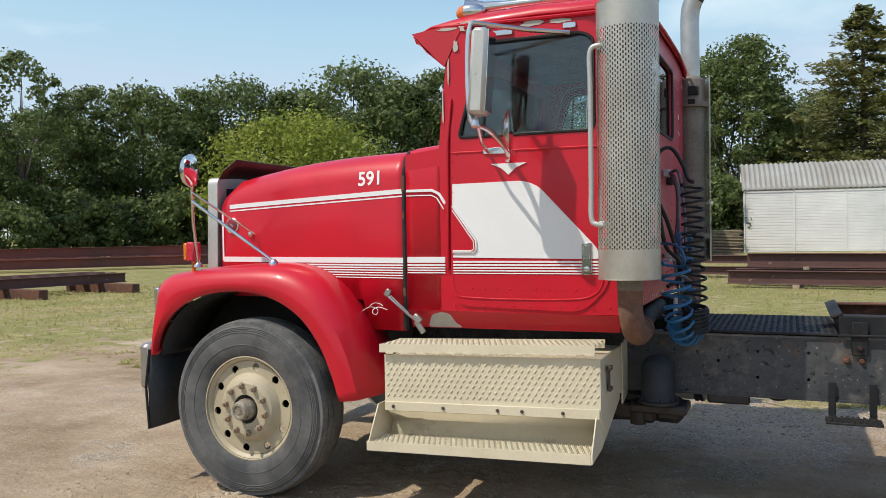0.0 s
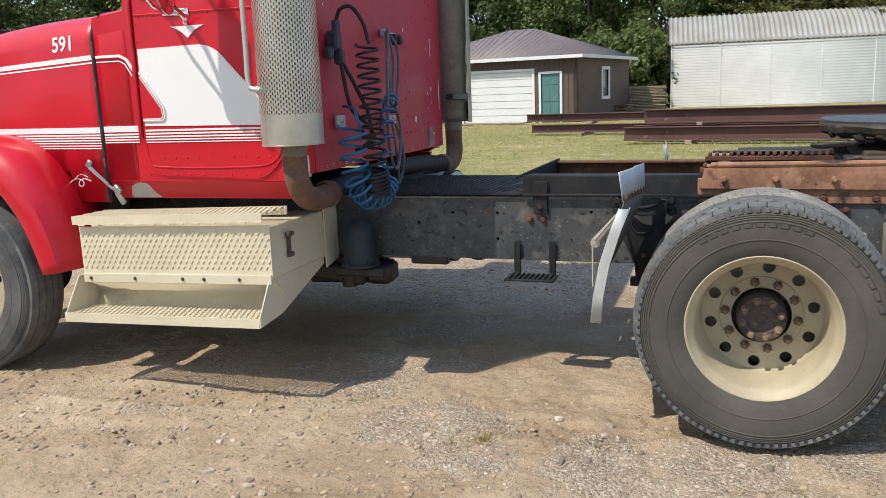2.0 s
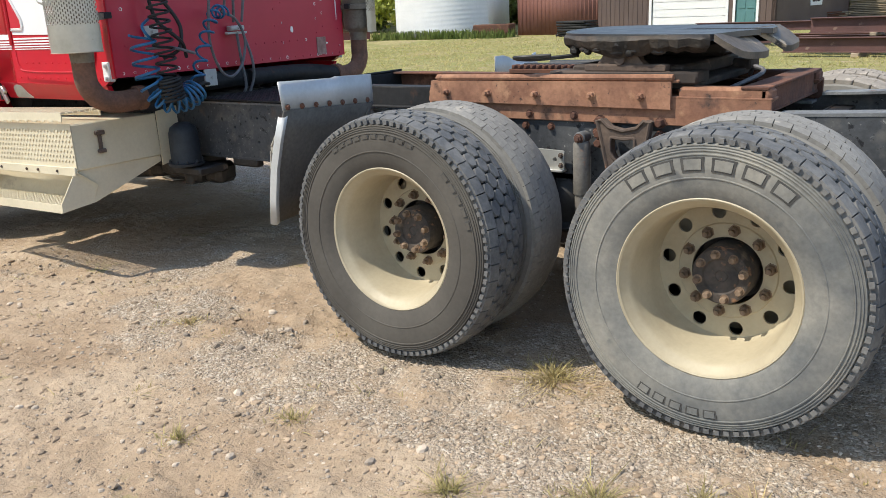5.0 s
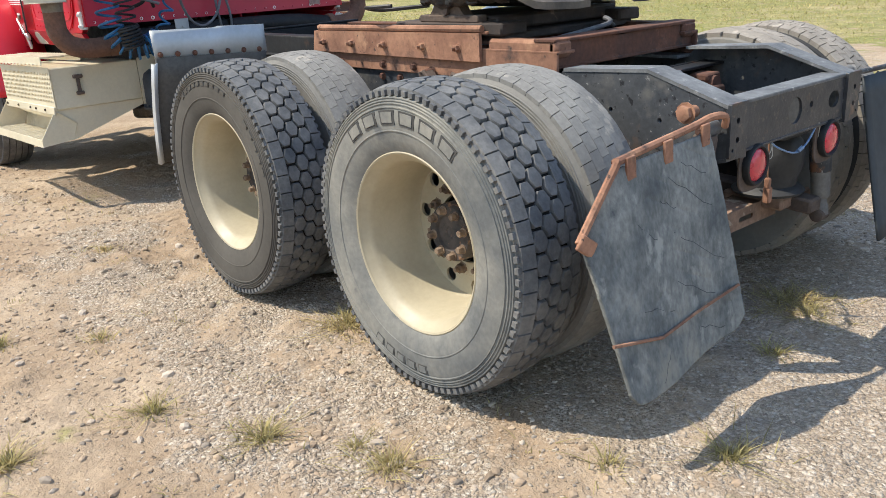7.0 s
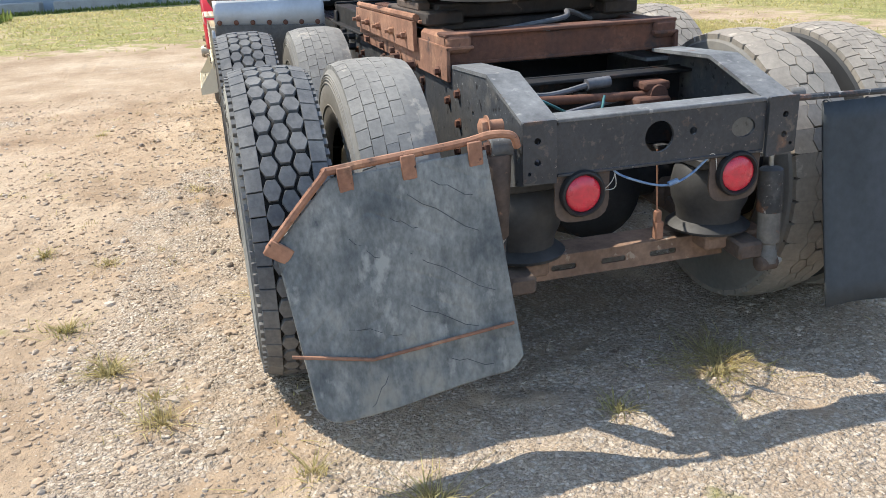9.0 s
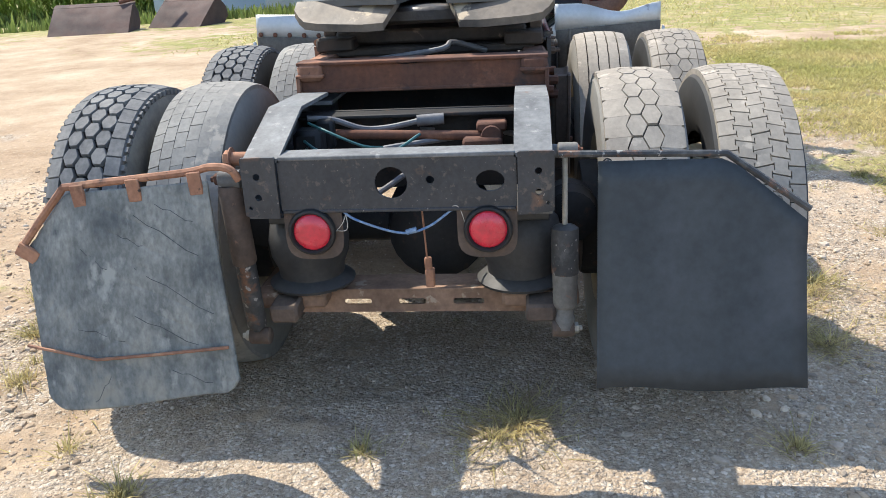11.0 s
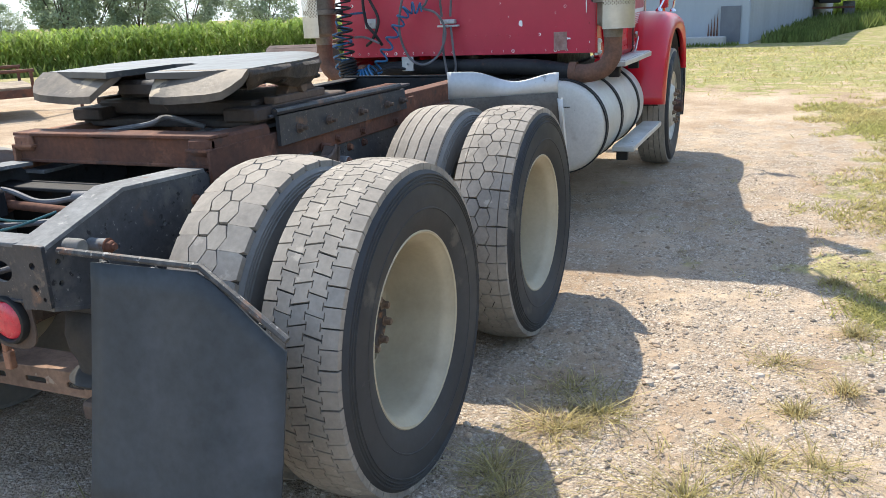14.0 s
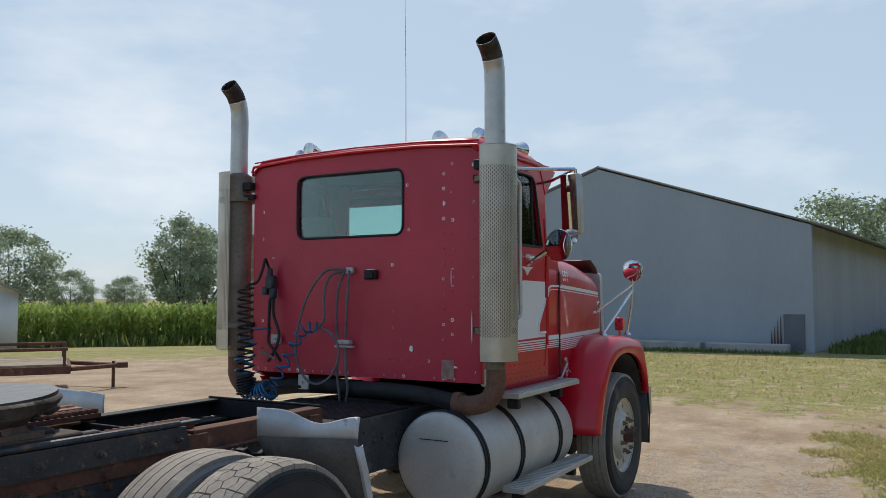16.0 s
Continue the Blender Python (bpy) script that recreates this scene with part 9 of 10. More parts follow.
bp_("patch_panel", pt, mat("patched_panel", (0.15, 0.165, 0.19), (0.12, 0.13, 0.15), 2, 0.8), "darker patch panel")
pt = Build()
for k in range(4):
    pt.plate([(0.91 + 0.09 * k, 0.1), (0.97 + 0.09 * k, 0.1), (0.94 + 0.09 * k, 1.1 - 0.15 * k)], [], 0.02, lambda u, v, w: bf(u, v, w - 0.03))
bp_("rust_streaks", pt, RUST_DARK, "rusty torn edge")

# ---- things in the yard ----
mat_red_steel = mat("red_primed_steel", (0.21, 0.06, 0.05), (0.12, 0.05, 0.042), 0.6, 0.7, bump=0.2)
mat_bucket = mat("dark_rust_bucket", (0.095, 0.055, 0.045), (0.06, 0.04, 0.035), 1.5, 0.8, bump=0.3)
def beam_thing(name, p0, p1, h, w, material, label, group):
    """An I-beam lying from p0 to p1, its foot at their height."""
    p0, p1 = Vector(p0), Vector(p1)
    t = (p1 - p0)
    L = t.length
    rz = math.degrees(math.atan2(t.y, t.x))
    b = Build()
    b.box((L / 2, 0, h / 2), (L, 0.014, h - 0.03), b=0.002)
    b.box((L / 2, 0, 0.010), (L, w, 0.020), b=0.003)
    b.box((L / 2, 0, h - 0.010), (L, w, 0.020), b=0.003)
    ob = part(name, b, material)
    ob.matrix_basis = pose(p0.x, p0.y, p0.z, 0, 0, rz)
    return tagged(ob, label, "steel beam", group)


def block_thing(p, d, rz, label="weathered timber block under the beams"):
    b = Build()
    b.box((0, 0, d[2] / 2), d, b=0.01)
    ob = part("timber_block", b, DIRTY_WOOD)
    ob.matrix_basis = pose(p[0], p[1], p[2], 0, 0, rz)
    return tagged(ob, label, "timber", "blocks under the beams")


G1 = "stacked steel beams"
beam_thing("steel_beam", (-4.85, 16.7, 0.10), (13.0, 14.7, 0.10), 0.33, 0.22, BROWN_STEEL, "long brown-primed steel I-beam on timber blocks", G1)
beam_thing("steel_beam", (-4.40, 17.2, 0.50), (13.5, 15.2, 0.50), 0.34, 0.22, BROWN_STEEL, "long brown-primed steel I-beam on top of the stack", G1)
beam_thing("steel_beam", (-4.70, 17.6, 0.10), (13.2, 15.6, 0.10), 0.33, 0.22, BROWN_STEEL, "long brown-primed steel I-beam on timber blocks", G1)
beam_thing("steel_beam", (-8.30, 21.1, 0.10), (9.5, 19.0, 0.10), 0.24, 0.20, BROWN_STEEL, "long slender brown steel beam on blocks", G1)
beam_thing("steel_beam", (-8.55, 21.5, 0.42), (9.2, 19.4, 0.42), 0.24, 0.20, BROWN_STEEL, "long slender brown steel beam on blocks", G1)
for x, y in ((-3.2, 17.0), (0.4, 16.6), (4.2, 16.1), (8.4, 15.7), (-6.6, 21.1), (-3.4, 20.7), (1.2, 20.2), (6.0, 19.7)):
    block_thing((x, y, 0.0), (0.16, 1.4, 0.10), -6)
for x, y, z in ((-3.0, 17.2, 0.43), (1.0, 16.7, 0.43), (6.0, 16.1, 0.43), (-6.4, 21.2, 0.34), (-2.6, 20.8, 0.34), (3.0, 20.1, 0.34)):
    block_thing((x, y, z), (0.14, 0.7, 0.08), -6)
G2 = "steel stacked by the field"
for k in range(4):
    beam_thing("steel_beam", (-20.6 - 0.55 * k, 12.6 + 0.15 * k, 0.24), (-22.6 - 0.55 * k, 5.5 + 0.1 * k, 0.24), 0.26, 0.18, RUST_DARK if k % 2 else BROWN_STEEL, "short rusty steel beam on supports in the grass", G2)
for y in (7.0, 9.6, 12.0):
    b = Build()
    b.box((0, 0, 0.12), (2.6, 0.25, 0.24), b=0.01)
    ob = part("beam_support", b, RUST_DARK)
    ob.matrix_basis = pose(-22.2 + (y - 7) * 0.27, y, 0, 0, 0, -4)
    tagged(ob, "low rusty support under short beams", "support", G2)
G3 = "long steel at the wood's edge"
for k, (z, o) in enumerate(((0.14, 0.0), (0.14, 0.6), (0.62, 0.2), (0.14, 1.3))):
    beam_thing("steel_beam", (-42 - o, 12.5 + o, z), (-27.0 - o, 28.0 + o, z), 0.42, 0.25, mat_red_steel, "long red-brown steel beam before the woods", G3)

# lumber and scrap beside the shed
rng = random.Random(77)
def board_pile(x, y, n, layers, rz, w, L, label, z0=0.0):
    t = thing("lumber_pile", label, "lumber pile", at=(x, y, z0))
    t.matrix_basis = pose(x, y, z0, 0, 0, rz)
    for j in range(layers):
        for i in range(n):
            b = Build()
            b.box((rng.uniform(-0.12, 0.12), (i - n / 2) * w + rng.uniform(-0.02, 0.02), 0.05 + j * 0.075), (L * rng.uniform(0.8, 1.05), w * 0.92, 0.055), rot=(0, 0, rng.uniform(-3, 3)), b=0.006)
            part("board", b, DIRTY_WOOD, t)
board_pile(-6.6, 38.6, 4, 18, 8, 0.30, 1.9, "stack of weathered boards beside the shed")
board_pile(-8.3, 37.0, 4, 7, 4, 0.28, 2.4, "low heap of grey boards on the grass")
b = Build()
for k in range(7):
    b.box((rng.uniform(-0.2, 0.2), rng.uniform(-0.2, 0.2), 0.10 + 0.08 * k), (3.4 * rng.uniform(0.6, 1), 0.12, 0.06), rot=(0, rng.uniform(-2, 2), rng.uniform(-12, 12)))
ob = part("scrap_steel", b, RUST_DARK)
ob.matrix_basis = pose(-8.8, 35.2, 0, 0, 0, 5)
tagged(ob, "rusty heap of scrap steel lengths", "scrap")
ob = thing("board_pile", "dark pile of flat boards beside the garage wall", "pile", at=(-16.6, 29.6, 0))
ob.matrix_basis = pose(-16.6, 29.6, 0, 0, 0, -8)
for k in range(6):
    b = Build()
    b.box((rng.uniform(-0.1, 0.1), 0, 0.06 + 0.11 * k), (1.5, 1.0, 0.09), rot=(0, 0, rng.uniform(-8, 8)), b=0.02)
    part("board", b, HOSE, ob)
b = Build()
for k in range(5):
    b.box((0.75 * k - 1.4, rng.uniform(-0.1, 0.1), 0.05), (0.70, 0.5, 0.05), rot=(0, 0, rng.uniform(-10, 10)), b=0.008)
ob = part("loose_boards", b, DIRTY_WOOD)
ob.matrix_basis = pose(-12.6, 29.6, 0, 0, 0, -8)
tagged(ob, "loose grey boards before the garage door", "boards")

# white clapboard shed beyond the garage
ws = thing("white_shed", "white clapboard shed beyond the garage", "shed", at=(-24.5, 31.5, 0))
wv = ws.matrix_basis.inverted()
A0, A1 = Vector((-26.9, 30.0, 0)), Vector((-22.4, 31.6, 0))
ad = (A1 - A0).normalized()
an_ = Vector((ad.y, -ad.x, 0))
b = Build()
rows = []
for k in range(31):
    z = 3.3 * k / 30
    rows.append([A0 + an_ * (0.03 if k % 2 else 0) + Vector((0, 0, z)), A1 + an_ * (0.03 if k % 2 else 0) + Vector((0, 0, z))])
b.grid(rows)
for p in (A0, A1):
    b.grid([[p, p + Vector((0, 0, 3.3))], [p - an_ * 5, p - an_ * 5 + Vector((0, 0, 3.3))]])
b.grid([[A0 - an_ * 5, A0 - an_ * 5 + Vector((0, 0, 3.3))], [A1 - an_ * 5, A1 - an_ * 5 + Vector((0, 0, 3.3))]])
o = part("wall", b, GARAGE_WHITE, ws, "white clapboard wall", solid=0.04)
o.matrix_parent_inverse = wv
b = Build()
b.grid([[A0 - ad * 0.3 + an_ * 0.3 + Vector((0, 0, 3.25)), A1 + ad * 0.3 + an_ * 0.3 + Vector((0, 0, 3.25))], [A0 - ad * 0.3 - an_ * 2.5 + Vector((0, 0, 4.6)), A1 + ad * 0.3 - an_ * 2.5 + Vector((0, 0, 4.6))],
        [A0 - ad * 0.3 - an_ * 5.3 + Vector((0, 0, 3.25)), A1 + ad * 0.3 - an_ * 5.3 + Vector((0, 0, 3.25))]])
o = part("roof", b, SHED_ROOF, ws, solid=0.08)
o.matrix_parent_inverse = wv
b = Build()
b.lathe([(0.30, -0.14), (0.50, -0.13), (0.52, 0.0), (0.50, 0.13), (0.30, 0.14)], (0, 0, 0.14), (0, 0, 1), 24)
ob = part("old_tyre", b, TREAD_DARK)
ob.matrix_basis = pose(-25.2, 29.8, 0)
tagged(ob, "old black tyre lying in the weeds", "tyre")
b = Build()
b.box((0, 0, 0.3), (1.8, 0.9, 0.6), b=0.03)
ob = part("rusty_bin", b, RUST_DARK)
ob.matrix_basis = pose(-21.2, 30.2, 0, 0, 0, 10)
tagged(ob, "rusty steel bin beside the brown wall", "bin")

# little white building at the edge of the corn
hs = thing("white_outbuilding", "small white outbuilding before the corn", "outbuilding", at=(-17.6, -28.5, -0.2))
c0 = Vector((-18.7, -26.3, -0.25))
u, v_ = Vector((0.84, -0.54, 0)), Vector((-0.54, -0.84, 0))
b = Build()
q = [c0, c0 + u * 3.6, c0 + u * 3.6 + v_ * 4, c0 + v_ * 4]
for i in range(4):
    a, e = q[i], q[(i + 1) % 4]
    b.grid([[a, a + Vector((0, 0, 2.1))], [e, e + Vector((0, 0, 2.1))]])
b.add([q[0] + Vector((0, 0, 2.1)), q[1] + Vector((0, 0, 2.1)), (q[0] + q[1]) / 2 + Vector((0, 0, 3.0))], [(0, 1, 2)])
o = part("wall", b, GARAGE_WHITE, hs, "white painted wall", solid=0.05)
o.matrix_parent_inverse = hs.matrix_basis.inverted()
b = Build()
r0, r1 = (q[0] + q[1]) / 2 + Vector((0, 0, 3.05)), (q[2] + q[3]) / 2 + Vector((0, 0, 3.05))
for a, e in ((q[0], q[3]), (q[1], q[2])):
    sgn = -0.3 if a is q[0] else 0.3
    b.grid([[a + u * sgn - v_ * 0.3 + Vector((0, 0, 2.0)), r0 - v_ * 0.3], [e + u * sgn + v_ * 0.3 + Vector((0, 0, 2.0)), r1 + v_ * 0.3]])
o = part("roof", b, SHED_ROOF, hs, solid=0.08)
o.matrix_parent_inverse = hs.matrix_basis.inverted()
b = Build()
b.plate([(0.9, 0.1), (1.9, 0.1), (1.9, 1.6), (0.9, 1.6)], [], 0.04, lambda x, z, w: tuple(c0 + u * x - v_ * (0.03 + w) + Vector((0, 0, z))))
o = part("door", b, GALV, hs, "grey door")
o.matrix_parent_inverse = hs.matrix_basis.inverted()

# flat utility trailer with wooden deck
tr = thing("utility_trailer", "rusty flat utility trailer with a wooden deck", "trailer", at=(0, 0, 0))
fr_ = Build()
for y in (0.0, 2.0):
    fr_.box((2.6, y, 0.42), (5.0, 0.06, 0.13))
    fr_.tube([(0.15, y, 0.78), (5.0, y, 0.78)], 0.03, 6)
    for x in (0.2, 1.4, 2.6, 3.8, 5.0):
        fr_.box((x, y, 0.62), (0.05, 0.05, 0.32))
for x in (0.12, 5.05):
    fr_.box((x, 1.0, 0.44), (0.06, 2.0, 0.10))
fr_.tube([(0.1, 0.2, 0.42), (-0.75, 1.0, 0.40)], 0.04, 6)
fr_.tube([(0.1, 1.8, 0.42), (-0.75, 1.0, 0.40)], 0.04, 6)
fr_.tube([(-0.65, 1.0, 0.0), (-0.65, 1.0, 0.48)], 0.03, 8)
fr_.box((-0.8, 1.0, 0.40), (0.2, 0.10, 0.10))
part("frame", fr_, RUST_DARK, tr, "rusty steel frame and rails")
for k in range(12):
    b = Build()
    b.box((2.6, 0.09 + k * 0.166, 0.505), (4.9, 0.155, 0.035), b=0.004)
    part("deck_board", b, DIRTY_WOOD, tr)
for x in (2.5, 3.3):
    for y in (-0.18, 2.18):
        b = Build()
        b.lathe([(0.14, -0.10), (0.32, -0.10), (0.34, 0.0), (0.32, 0.10), (0.14, 0.10)], (x, y, 0.34), (0, 1, 0), 22, True)
        part("wheel", b, TREAD_DARK, tr)
tr.matrix_basis = pose(-9.9, -10.9, 0.0, 0, 0, -35)
for k in range(4):
    b = Build()
    b.box((0, 0, 0.03), (0.9, 0.16, 0.06), b=0.008)
    ob = part("scrap_board", b, DIRTY_WOOD)
    ob.matrix_basis = pose(-7.9 + 0.35 * k, -11.6 - 0.12 * k, 0.525 + 0.055 * (k % 2), 0, 8 if k % 2 else 0, 20 * k - 60)
    tagged(ob, "loose weathered board on the trailer deck", "board", "boards on the trailer")

# loader buckets before the barn
for x, y, L, h, rz, lab in ((-18.6, -10.4, 1.9, 0.62, 12, "rusty steel loader bucket in front of the barn"), (-19.9, -8.3, 1.5, 0.62, -10, "smaller rusty steel bucket in front of the barn")):
    b = Build()
    prof = [(0.0, 0.0), (1.25, 0.0), (0.95, h * 0.35), (0.35, h), (0.1, h * 1.05), (-0.2, h * 0.7), (-0.25, h * 0.3)]
    b.plate(prof, [], L, lambda u_, z_, w: (u_, w - L / 2, z_))
    b.box((0.2, 0, h + 0.02), (0.3, L * 1.03, 0.05), rot=(0, 14, 0), b=0.01)
    for y2 in (-L / 3, L / 3):
        b.box((-0.15, y2, h * 0.7), (0.2, 0.08, h * 0.5), rot=(0, 20, 0), b=0.01)
    ob = part("loader_bucket", b, mat_bucket)
    ob.matrix_basis = pose(x, y, -0.02, 0, 0, rz)
    tagged(ob, lab, "bucket", "loader buckets")
b = Build()
b.tube([(-18.4, -9.7, 0.68), (-19.4, -8.6, 0.95)], 0.05, 8)
tagged(part("steel_pipe", b, RUST_DARK), "thin steel pipe leaning on the buckets", "pipe")

# box trailer beyond the barn
bt = thing("box_trailer", "dirty white box trailer parked beyond the barn", "trailer", at=(-51, 3.55, -0.1))
for nm, c, d, m_, lb in (("body", (0, 0, 2.55), (9.0, 2.5, 2.75), GARAGE_WHITE, "dirty white trailer body"), ("chassis", (0, 0, 1.08), (9.0, 1.0, 0.2), BLACK, "")):
    b = Build()
    b.box(c, d, b=0.03)
    part(nm, b, m_, bt, lb)
for y in (-0.62, 0.62):
    b = Build()
    b.box((4.515, y, 2.55), (0.03, 1.18, 2.6), b=0.01)
    for dy in (-0.25, 0.25):
        b.tube([(4.55, y + dy, 1.3), (4.55, y + dy, 3.8)], 0.02, 6)
    part("rear_door", b, SHED_STEEL, bt, "trailer rear door with lock rods")
for x in (2.4, 3.6):
    for y in (-0.95, 0.95):
        b = Build()
        b.lathe([(0.2, -0.25), (0.5, -0.25), (0.52, 0), (0.5, 0.25), (0.2, 0.25)], (x, y, 0.52), (0, 1, 0), 22, True)
        part("wheel", b, TREAD_DARK, bt)
b = Build()
b.box((4.45, 0, 0.75), (0.08, 2.3, 0.10))
part("under_guard", b, RUST_DARK, bt)
# weeds along the barn's side wall and sheds
WEED = mat("green_weeds", (0.115, 0.165, 0.042), (0.20, 0.235, 0.075), 0.6, 0.75, island=0.35, bump=0, spec=0.2)
rng = random.Random(40)
v, f = [], []
for _ in range(12000):
    k = rng.random()
    if k < 0.55:
        u_ = rng.random() ** 1.5
        x, y = -26.8 - 26 * u_ + rng.uniform(-0.4, 0.4), 1.15 + 2.3 * u_ + rng.uniform(0, 1.6 + 2.5 * u_)
        h = rng.uniform(0.2, 0.75) * (0.45 + 0.9 * u_)
    elif k < 0.75:
        x, y, h = -25.5 + rng.uniform(-0.5, 0.5), rng.uniform(-14, 0.5), rng.uniform(0.05, 0.17)
    elif k < 0.9:
        x, y, h = rng.uniform(-28, -20), 29.6 + rng.uniform(-0.6, 0.8), rng.uniform(0.15, 0.5)
    else:
        x, y, h = -22.0 + rng.uniform(-0.9, 0.9), rng.uniform(-15, -6), rng.uniform(0.08, 0.4)
    a = rng.uniform(0, 6.28)
    w = h * 0.13 + 0.015
    l = h * rng.uniform(0.1, 0.6)
    o = len(v)
    z = float(land(np.array(x), np.array(y))) - 0.02
    v += [(x - math.sin(a) * w, y + math.cos(a) * w, z), (x + math.sin(a) * w, y - math.cos(a) * w, z), (x + math.cos(a) * l, y + math.sin(a) * l, z + h)]
    f += [(o, o + 1, o + 2)]
stuff("weeds", v, f, leafy(WEED), "tall green weeds along the walls", "weeds")

# ---- trees and crops ----
def leaf_mat(name, a, b, k=0.3):
    return leafy(mat(name, a, b, 0.25, 0.5, island=k, bump=0, spec=0.45, fine=3.0))


# the last leaf colour is paled to imitate distance haze
LEAF = [leaf_mat("oak_leaves", (0.112, 0.155, 0.045), (0.165, 0.205, 0.065), 0.5), leaf_mat("bright_leaves", (0.25, 0.30, 0.04), (0.32, 0.35, 0.06), 0.35),
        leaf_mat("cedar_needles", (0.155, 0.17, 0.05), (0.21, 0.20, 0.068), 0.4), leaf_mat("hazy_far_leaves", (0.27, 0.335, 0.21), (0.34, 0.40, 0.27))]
BARK = mat("bark", (0.12, 0.095, 0.075), (0.075, 0.06, 0.048), 5, 0.95, bump=0.6, stretch=(1, 1, 0.2))


def make_tree(name, h, w, kind, seed, label, leaf=0.155, dens=1.0, mats=None, trunk_h=0.3, group="trees", stem=1.0):
    """A tapered trunk with limbs and a crown of many leaf clumps."""
    rng = random.Random(seed)
    t = thing(name, label, "tree", group)
    tk = Build()
    tips = []
    boughs = []
    if kind == "cedar":
        tk.tube([(0, 0, 0), (0.05, 0, h * 0.5), (0, 0, h * 0.97)], [0.022 * h, 0.014 * h, 0.02], 7)
        n = int(190 * dens)
        for i in range(n):
            u = (i + 0.5) / n
            z = h * (0.05 + 0.93 * u)
            r = w * 0.5 * (1 - u) ** 0.8 * rng.uniform(0.5, 1.12) + 0.25
            a = rng.uniform(0, 6.28)
            boughs.append((a, r, z))
            if i % 4 == 0:
                tk.tube([(0, 0, z - 0.2), (math.cos(a) * r * 0.8, math.sin(a) * r * 0.8, z - 0.08 * r)], [0.045, 0.012], 5)
    else:
        th = h * trunk_h
        tk.tube([(0, 0, -0.1), (0.08, 0.03, th * 0.5), (0, 0.05, th)], [0.026 * h * stem, 0.019 * h * stem, 0.016 * h * stem], 8)
        limbs = 7
        for i in range(limbs):
            a = 2 * math.pi * i / limbs + rng.uniform(-0.3, 0.3)
            r, z = w * 0.33 * rng.uniform(0.6, 1.1), th + (h - th) * rng.uniform(0.35, 0.75)
            e = Vector((math.cos(a) * r, math.sin(a) * r, z))
            tk.tube(glide([(0, 0.05, th * 0.9), e * 0.45 + Vector((0, 0, th * 0.5)), e], 4), [(0.010 * h - 0.0009 * h * k) * stem for k in range(9)], 6)
        tk.tube([(0, 0.05, th), (0.1, 0, h * 0.85)], [0.014 * h * stem, 0.02], 6)
        n = int(100 * dens)
        for i in range(n):
            u, a = rng.random(), rng.uniform(0, 6.28)
            zz = rng.uniform(-0.95, 1.0)
            rr = math.sqrt(max(0.0, 1 - zz * zz)) * (0.35 + 0.65 * u ** 0.4)
            top = trunk_h * 0.65
            p = Vector((math.cos(a) * rr * w * 0.44, math.sin(a) * rr * w * 0.44, h * (top + (1 - top) * 0.5 * (1 + zz * 0.86))))
            tips.append((p, w * rng.uniform(0.065, 0.16), 0.75))
    cr = Build()
    vs, fs = [], []
    sprays = []
    for c, r, flat in tips:
        for _ in range(int(92 * dens ** 0.2)):
            d = Vector((rng.gauss(0, 1), rng.gauss(0, 1), rng.gauss(0, 1))).normalized()
            p = c + Vector((d.x * r, d.y * r, d.z * r * flat)) * rng.uniform(0.45, 1.15)
            n_ = (d + Vector((rng.gauss(0, 0.6), rng.gauss(0, 0.6), rng.gauss(0.3, 0.6)))).normalized()
            sprays.append((p, n_, Matrix.Rotation(rng.uniform(0, 6.28), 3, n_) @ n_.orthogonal().normalized(), 0.5))
    for a, r, z in boughs:
        out = Vector((math.cos(a), math.sin(a), 0))
        across = Vector((-math.sin(a), math.cos(a), 0))
        for _ in range(int(22 + 18 * r)):
            u = rng.uniform(0.15, 1.0)
            p = out * r * u + across * rng.gauss(0, 0.13 * r * (1.15 - u) + 0.08) + Vector((0, 0, z - 0.22 * r * u + 0.20 * r * u ** 3 + rng.gauss(0, 0.07)))
            n_ = Vector((rng.gauss(0, 0.45), rng.gauss(0, 0.45), 1)).normalized()
            x = out + across * rng.gauss(0, 0.7) + Vector((0, 0, rng.uniform(-0.5, 0.4)))
            sprays.append((p, n_, (x - n_ * x.dot(n_)).normalized(), 0.26))
    for p, n_, x, slim in sprays:
        if p.z < 0.12:
            continue
        y = n_.cross(x)
        s = leaf * rng.uniform(0.5, 1.2)
        o = len(vs)
        vs += [p - x * s + y * s * rng.uniform(-0.3, 0.3), p + x * s * 0.6 - y * s * slim * 1.5 + n_ * s * 0.2, p + x * s * rng.uniform(0.5, 1.0) + y * s * slim * 1.4]
        fs += [(o, o + 1, o + 2)]
    part("trunk", tk, BARK, t)
    me = bpy.data.meshes.new("crown")
    me.from_pydata([tuple(p) for p in vs], [], fs)
    me.materials.append(mats or LEAF[0])
    co = new("crown", me)
    co.parent = t
    tagged(co, "crown of many small leaf clumps")
    return t


oak_a = make_tree("oak_tree", 12.5, 9.5, "oak", 1, "tall dense green broadleaf tree in the treeline", dens=1.5, trunk_h=0.16)
oak_b = make_tree("oak_tree", 11.0, 8.0, "oak", 2, "dense green broadleaf tree in the treeline", dens=1.35, trunk_h=0.14)
oak_c = make_tree("oak_tree", 14.0, 7.0, "oak", 3, "tall slim green broadleaf tree in the treeline", dens=1.4, trunk_h=0.12)
lime = make_tree("round_tree", 8.8, 12.5, "oak", 4, "rounded bright green tree before the woods", dens=2.0, mats=LEAF[1], trunk_h=0.12, leaf=0.14)
cedar = make_tree("cedar_tree", 12.0, 14.0, "cedar", 5, "olive-green cedar tree with feathery boughs", dens=1.5, mats=LEAF[2], leaf=0.20)
